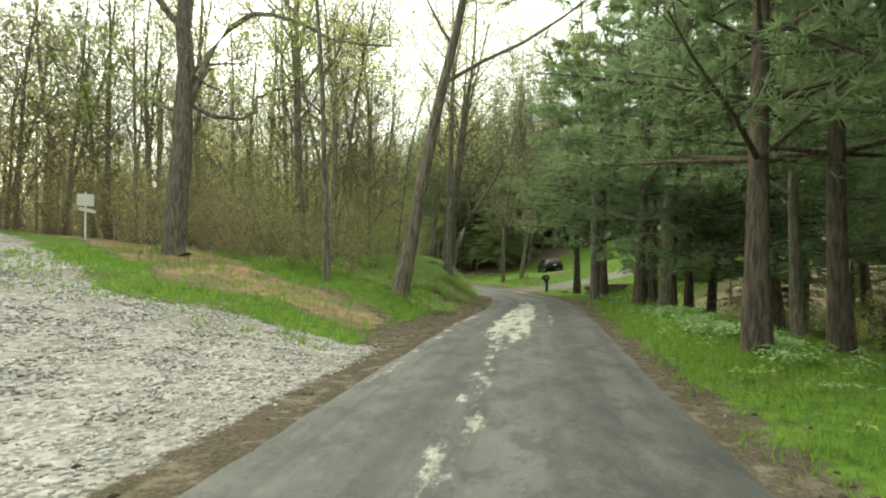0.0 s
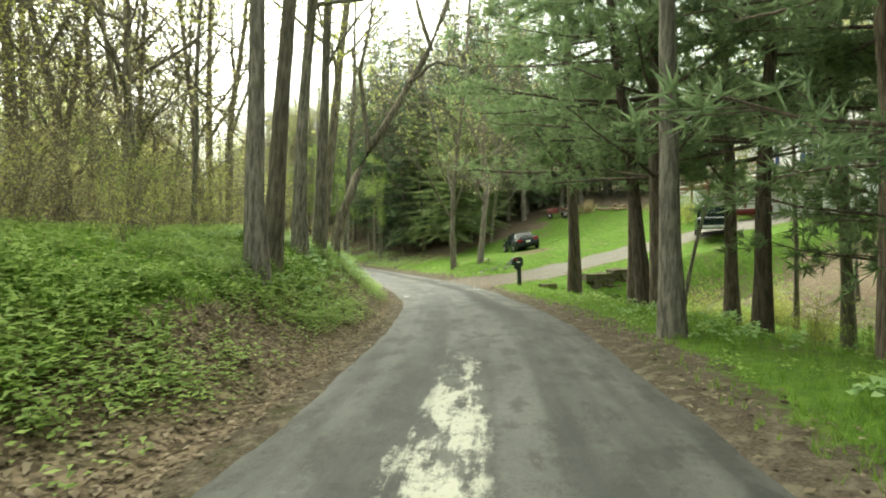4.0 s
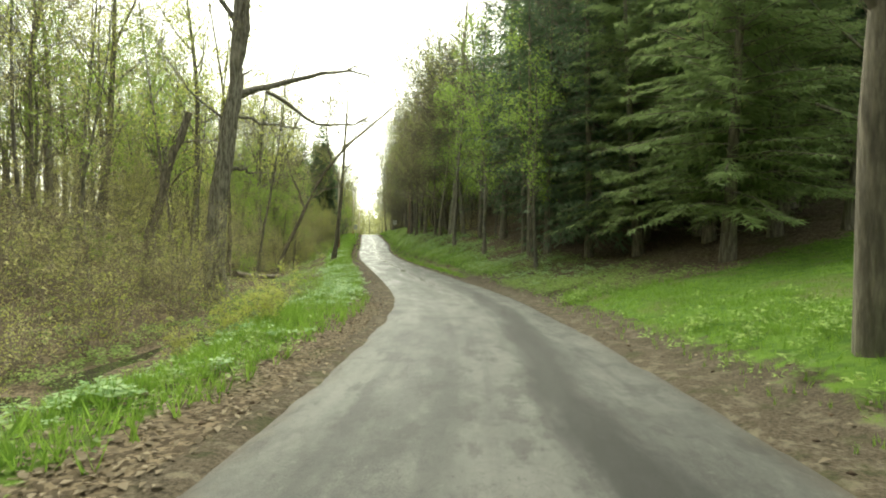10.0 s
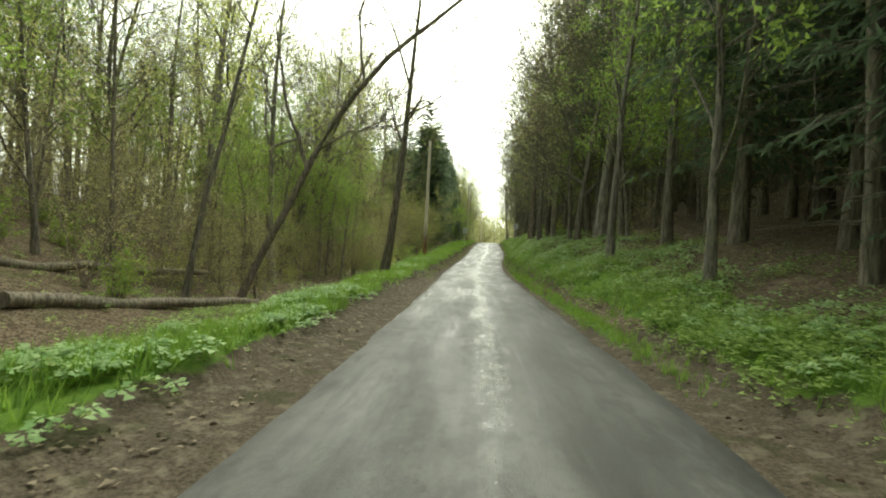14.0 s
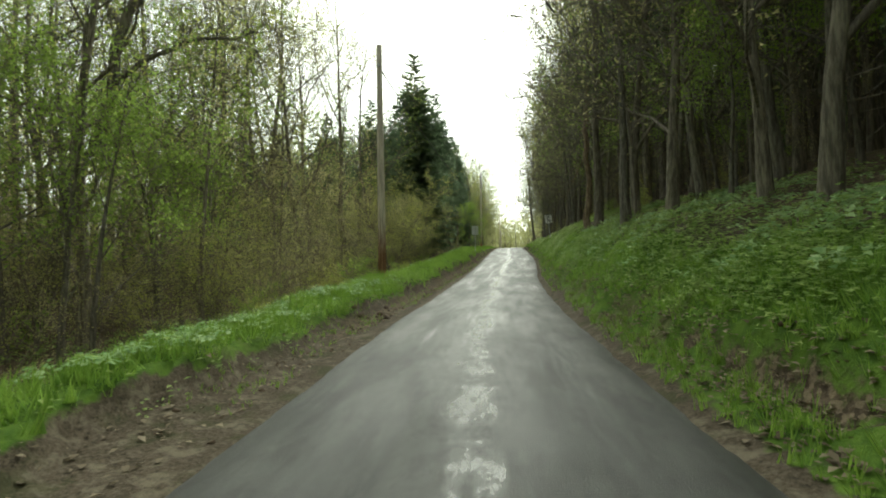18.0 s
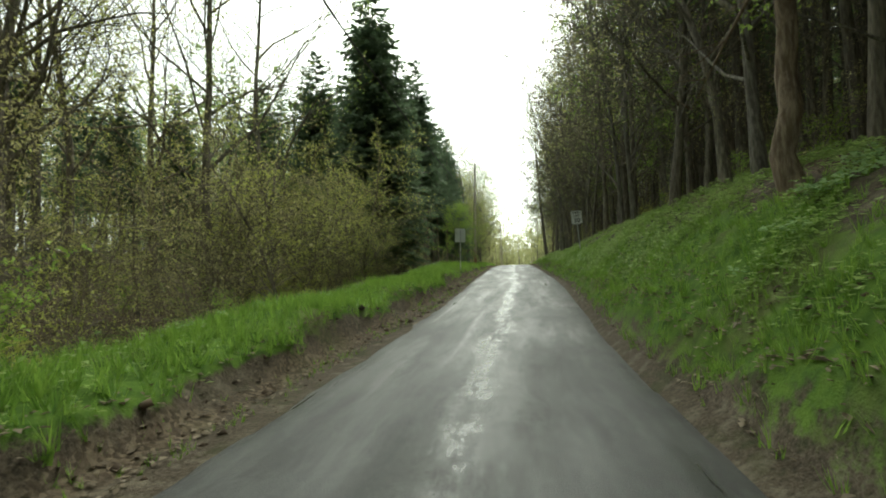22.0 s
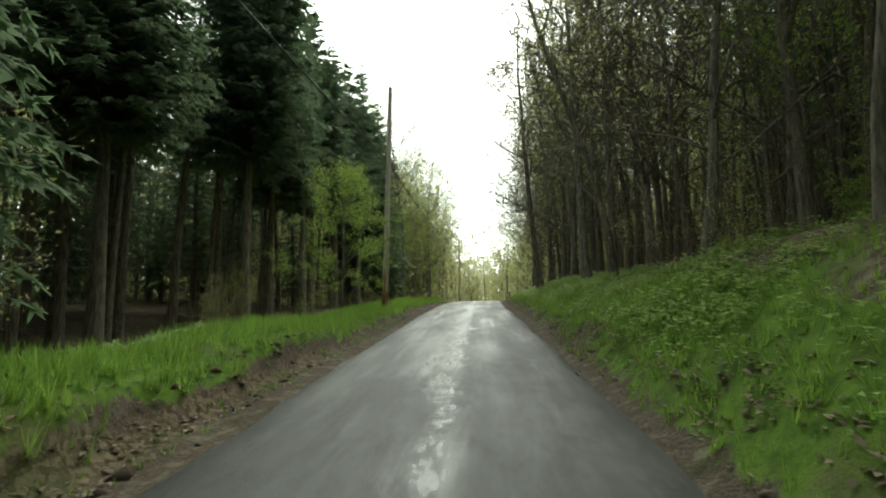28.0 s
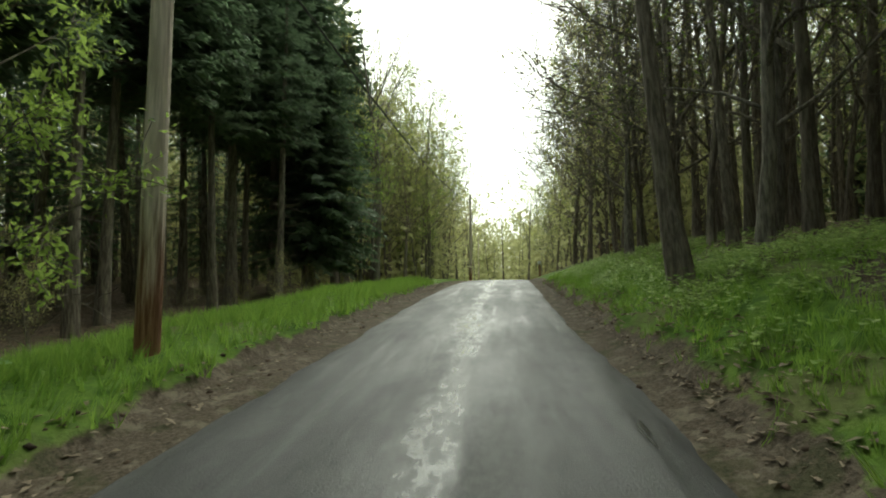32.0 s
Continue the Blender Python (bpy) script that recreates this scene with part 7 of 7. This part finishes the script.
def yard_sign(x, y):
    z = height(x, y)
    t = thing("yard_sign", pose(x, y, z, 0, 0, 34), "small white notice board on a stake at the wood's edge", "sign")
    part("stake", box_bm(0.06, 0.06, 1.7, (0, 0.04, 0.85), 0.005), M_TRIM, t)
    part("board", box_bm(0.5, 0.03, 0.42, (0, 0, 1.42), 0.008), M_TRIM, t)
    part("rider", box_bm(0.52, 0.025, 0.12, (0.05, 0, 1.06), 0.005, pose(0, 0, 0, 0, 12, 0)), M_TRIM, t)


yard_sign(-12.6, 18.6)


# brook in the dip on the left
def brook():
    s = np.arange(44, 64, 0.5)
    d = -5.9 - 0.3 * np.sin(s * 0.5) - (s - 44) * 0.03
    rows = []
    for k in np.linspace(-0.55, 0.55, 5):
        q = spot(s, d + k)
        rows.append(q)
    P = np.stack(rows, 1)
    low = P[..., 2].min(1)
    P[..., 2] = np.convolve(np.pad(low, 3, mode="edge"), np.ones(7) / 7, mode="valid")[:, None] + 0.03
    n, m = P.shape[:2]
    i = np.arange(n - 1)[:, None] * m + np.arange(m - 1)[None]
    Q = np.stack([i, i + 1, i + m + 1, i + m], -1).reshape(-1, 4)
    tagged(new("brook", mesh_obj("brook", P.reshape(-1, 3), [Q], [water_material()], smooth=True)), "shallow dark brook in the roadside ditch", "water", kind="structure")


brook()


# spray marks on the asphalt
def road_mark(name, s, d, length, width, turn, mat, label, cat="road marking"):
    c = np.array([np.interp(s, LINE_S, LINE_P[:, j]) for j in range(3)])
    a = float(np.interp(s, LINE_S, HEAD))
    x, y = c[0] + math.sin(a) * d, c[1] - math.cos(a) * d
    e = float(np.interp(s, EDGE_S, EDGE_W))
    z = c[2] + 0.035 * (1 - (d / e) ** 2) + 0.024
    slope = float(np.interp(s + 1, LINE_S, LINE_P[:, 2]) - np.interp(s - 1, LINE_S, LINE_P[:, 2])) / 2
    hp, r = Heap(), np.random.default_rng(int(s * 10 + d * 100) % 9973)
    n = max(4, int(length / 0.06))
    k = np.linspace(-length / 2, length / 2, n)
    w = width * 0.5 * r.uniform(0.6, 1.15, n)
    ca, sa = math.cos(radians(turn)), math.sin(radians(turn))
    V = np.concatenate([np.stack([k * ca - w * sa, k * sa + w * ca, (k * sa + w * ca) * slope], 1), np.stack([k * ca + w * sa, k * sa - w * ca, (k * sa - w * ca) * slope], 1)])
    i = np.arange(n - 1)
    hp.add(V, np.stack([i + n, i + n + 1, i + 1, i], 1))
    ob = new(name, hp.mesh(name, mat))
    ob.matrix_basis = pose(x, y, z, 0, 0, math.degrees(a) - 90)
    return tagged(ob, label, cat, "spray marks on the asphalt")


for d0, s0, count, wide in ((1.08, 40.55, 6, 0.19), (1.42, 40.68, 8, 0.24)):
    for i in range(count):
        road_mark("spray_mark", s0 - 0.095 * i, d0 + 0.03 * i, wide, 0.045, (14, -12, 4)[i % 3], M_SPRAY, "thin stroke of white utility spray paint")
        if i % 3 == 0:
            road_mark("spray_mark", s0 - 0.05 - 0.095 * i, d0 + 0.03 * i + 0.08, 0.11, 0.04, 80, M_SPRAY, "thin stroke of white utility spray paint")
road_mark("spray_line", 38.9, 1.6, 0.75, 0.04, 0, M_SPRAY, "thin white spray line across the road edge")
road_mark("spray_line", 38.6, -0.85, 0.8, 0.05, 0, M_SPRAY, "thin white spray line across the lane")
for dd, ln in ((-1.55, 0.5), (-0.95, 0.42), (-0.4, 0.3)):
    road_mark("pink_mark", 48.6 - (dd + 0.9) * 0.14, dd, ln, 0.05, -8, M_PINK, "faded pink spray line across the asphalt")
road_mark("pink_mark", 49.2, 1.75, 0.4, 0.05, -15, M_PINK, "faded pink spray line at the road edge")


def cabin(x, y):
    t = thing("cabin", pose(x, y, height(x, y) - 0.1, 0, 0, 20), "small dark brown cabin among the trees", "cabin")
    part("wall", box_bm(4.5, 3.5, 2.2, (0, 0, 1.1), 0.02), M_DECK, t)
    for sy in (-1, 1):
        part("roof", box_bm(5.0, 2.2, 0.1, (0, sy * 0.95, 2.6), 0.01, pose(0, 0, 0, -sy * 28, 0, 0)), M_ROOF, t)
    part("door", box_bm(0.9, 0.06, 1.9, (0.4, -1.76, 0.98), 0.01), M_TRIM, t)


cabin(*spot(196, 11)[:2])
for s, d in ((188, 2.9), (189.5, 3.0)):
    x, y, z = spot(s, d)
    t = thing("roadside_marker", pose(x, y, z, 0, 0, 30), "dark roadside post with a small box on top", "post", "posts at the far bend")
    part("post", box_bm(0.1, 0.1, 1.0, (0, 0, 0.5), 0.01), M_DECK, t)
    part("box", box_bm(0.2, 0.45, 0.22, (0, 0, 1.1), 0.04), M_STEEL, t)


# standing water and soft wet spots on the lane
def puddle(s, d, length, width, seed, label):
    r = np.random.default_rng(seed)
    c = np.array([np.interp(s, LINE_S, LINE_P[:, j]) for j in range(3)])
    a = float(np.interp(s, LINE_S, HEAD))
    e = float(np.interp(s, EDGE_S, EDGE_W))
    k = np.linspace(0, 2 * np.pi, 25)[:-1]
    w = 1 + 0.18 * np.sin(2 * k + r.uniform(0, 6)) + 0.12 * np.sin(5 * k + r.uniform(0, 6))
    p = np.stack([np.cos(k) * width / 2 * w, np.sin(k) * length / 2 * w], 1)
    slope = float(np.interp(s + 1, LINE_S, LINE_P[:, 2]) - np.interp(s - 1, LINE_S, LINE_P[:, 2])) / 2
    z = np.array([0.035 * (1 - ((d + q[0]) / e) ** 2) + 0.02 for q in p]) + p[:, 1] * slope
    V = np.concatenate([np.column_stack([p, z]), [[0, 0, 0.035 * (1 - (d / e) ** 2) + 0.021]]])
    T = np.array([(i, (i + 1) % 24, 24) for i in range(24)])
    ob = new("puddle", mesh_obj("puddle", V, [T], [M_PUDDLE]))
    ob.matrix_basis = pose(c[0] + math.sin(a) * d, c[1] - math.cos(a) * d, c[2], 0, 0, math.degrees(a) - 90)
    return tagged(ob, label, "puddle", "puddles on the lane")


M_PUDDLE = paint("muddy_puddle", (0.034, 0.032, 0.026), 0.35, vary=0.3, spec=0.5)
puddle(45.2, 1.0, 0.4, 0.5, 1, "small dark puddle in the wet lane")
puddle(37.9, -1.72, 1.3, 0.2, 2, "thin muddy puddle along the road edge")
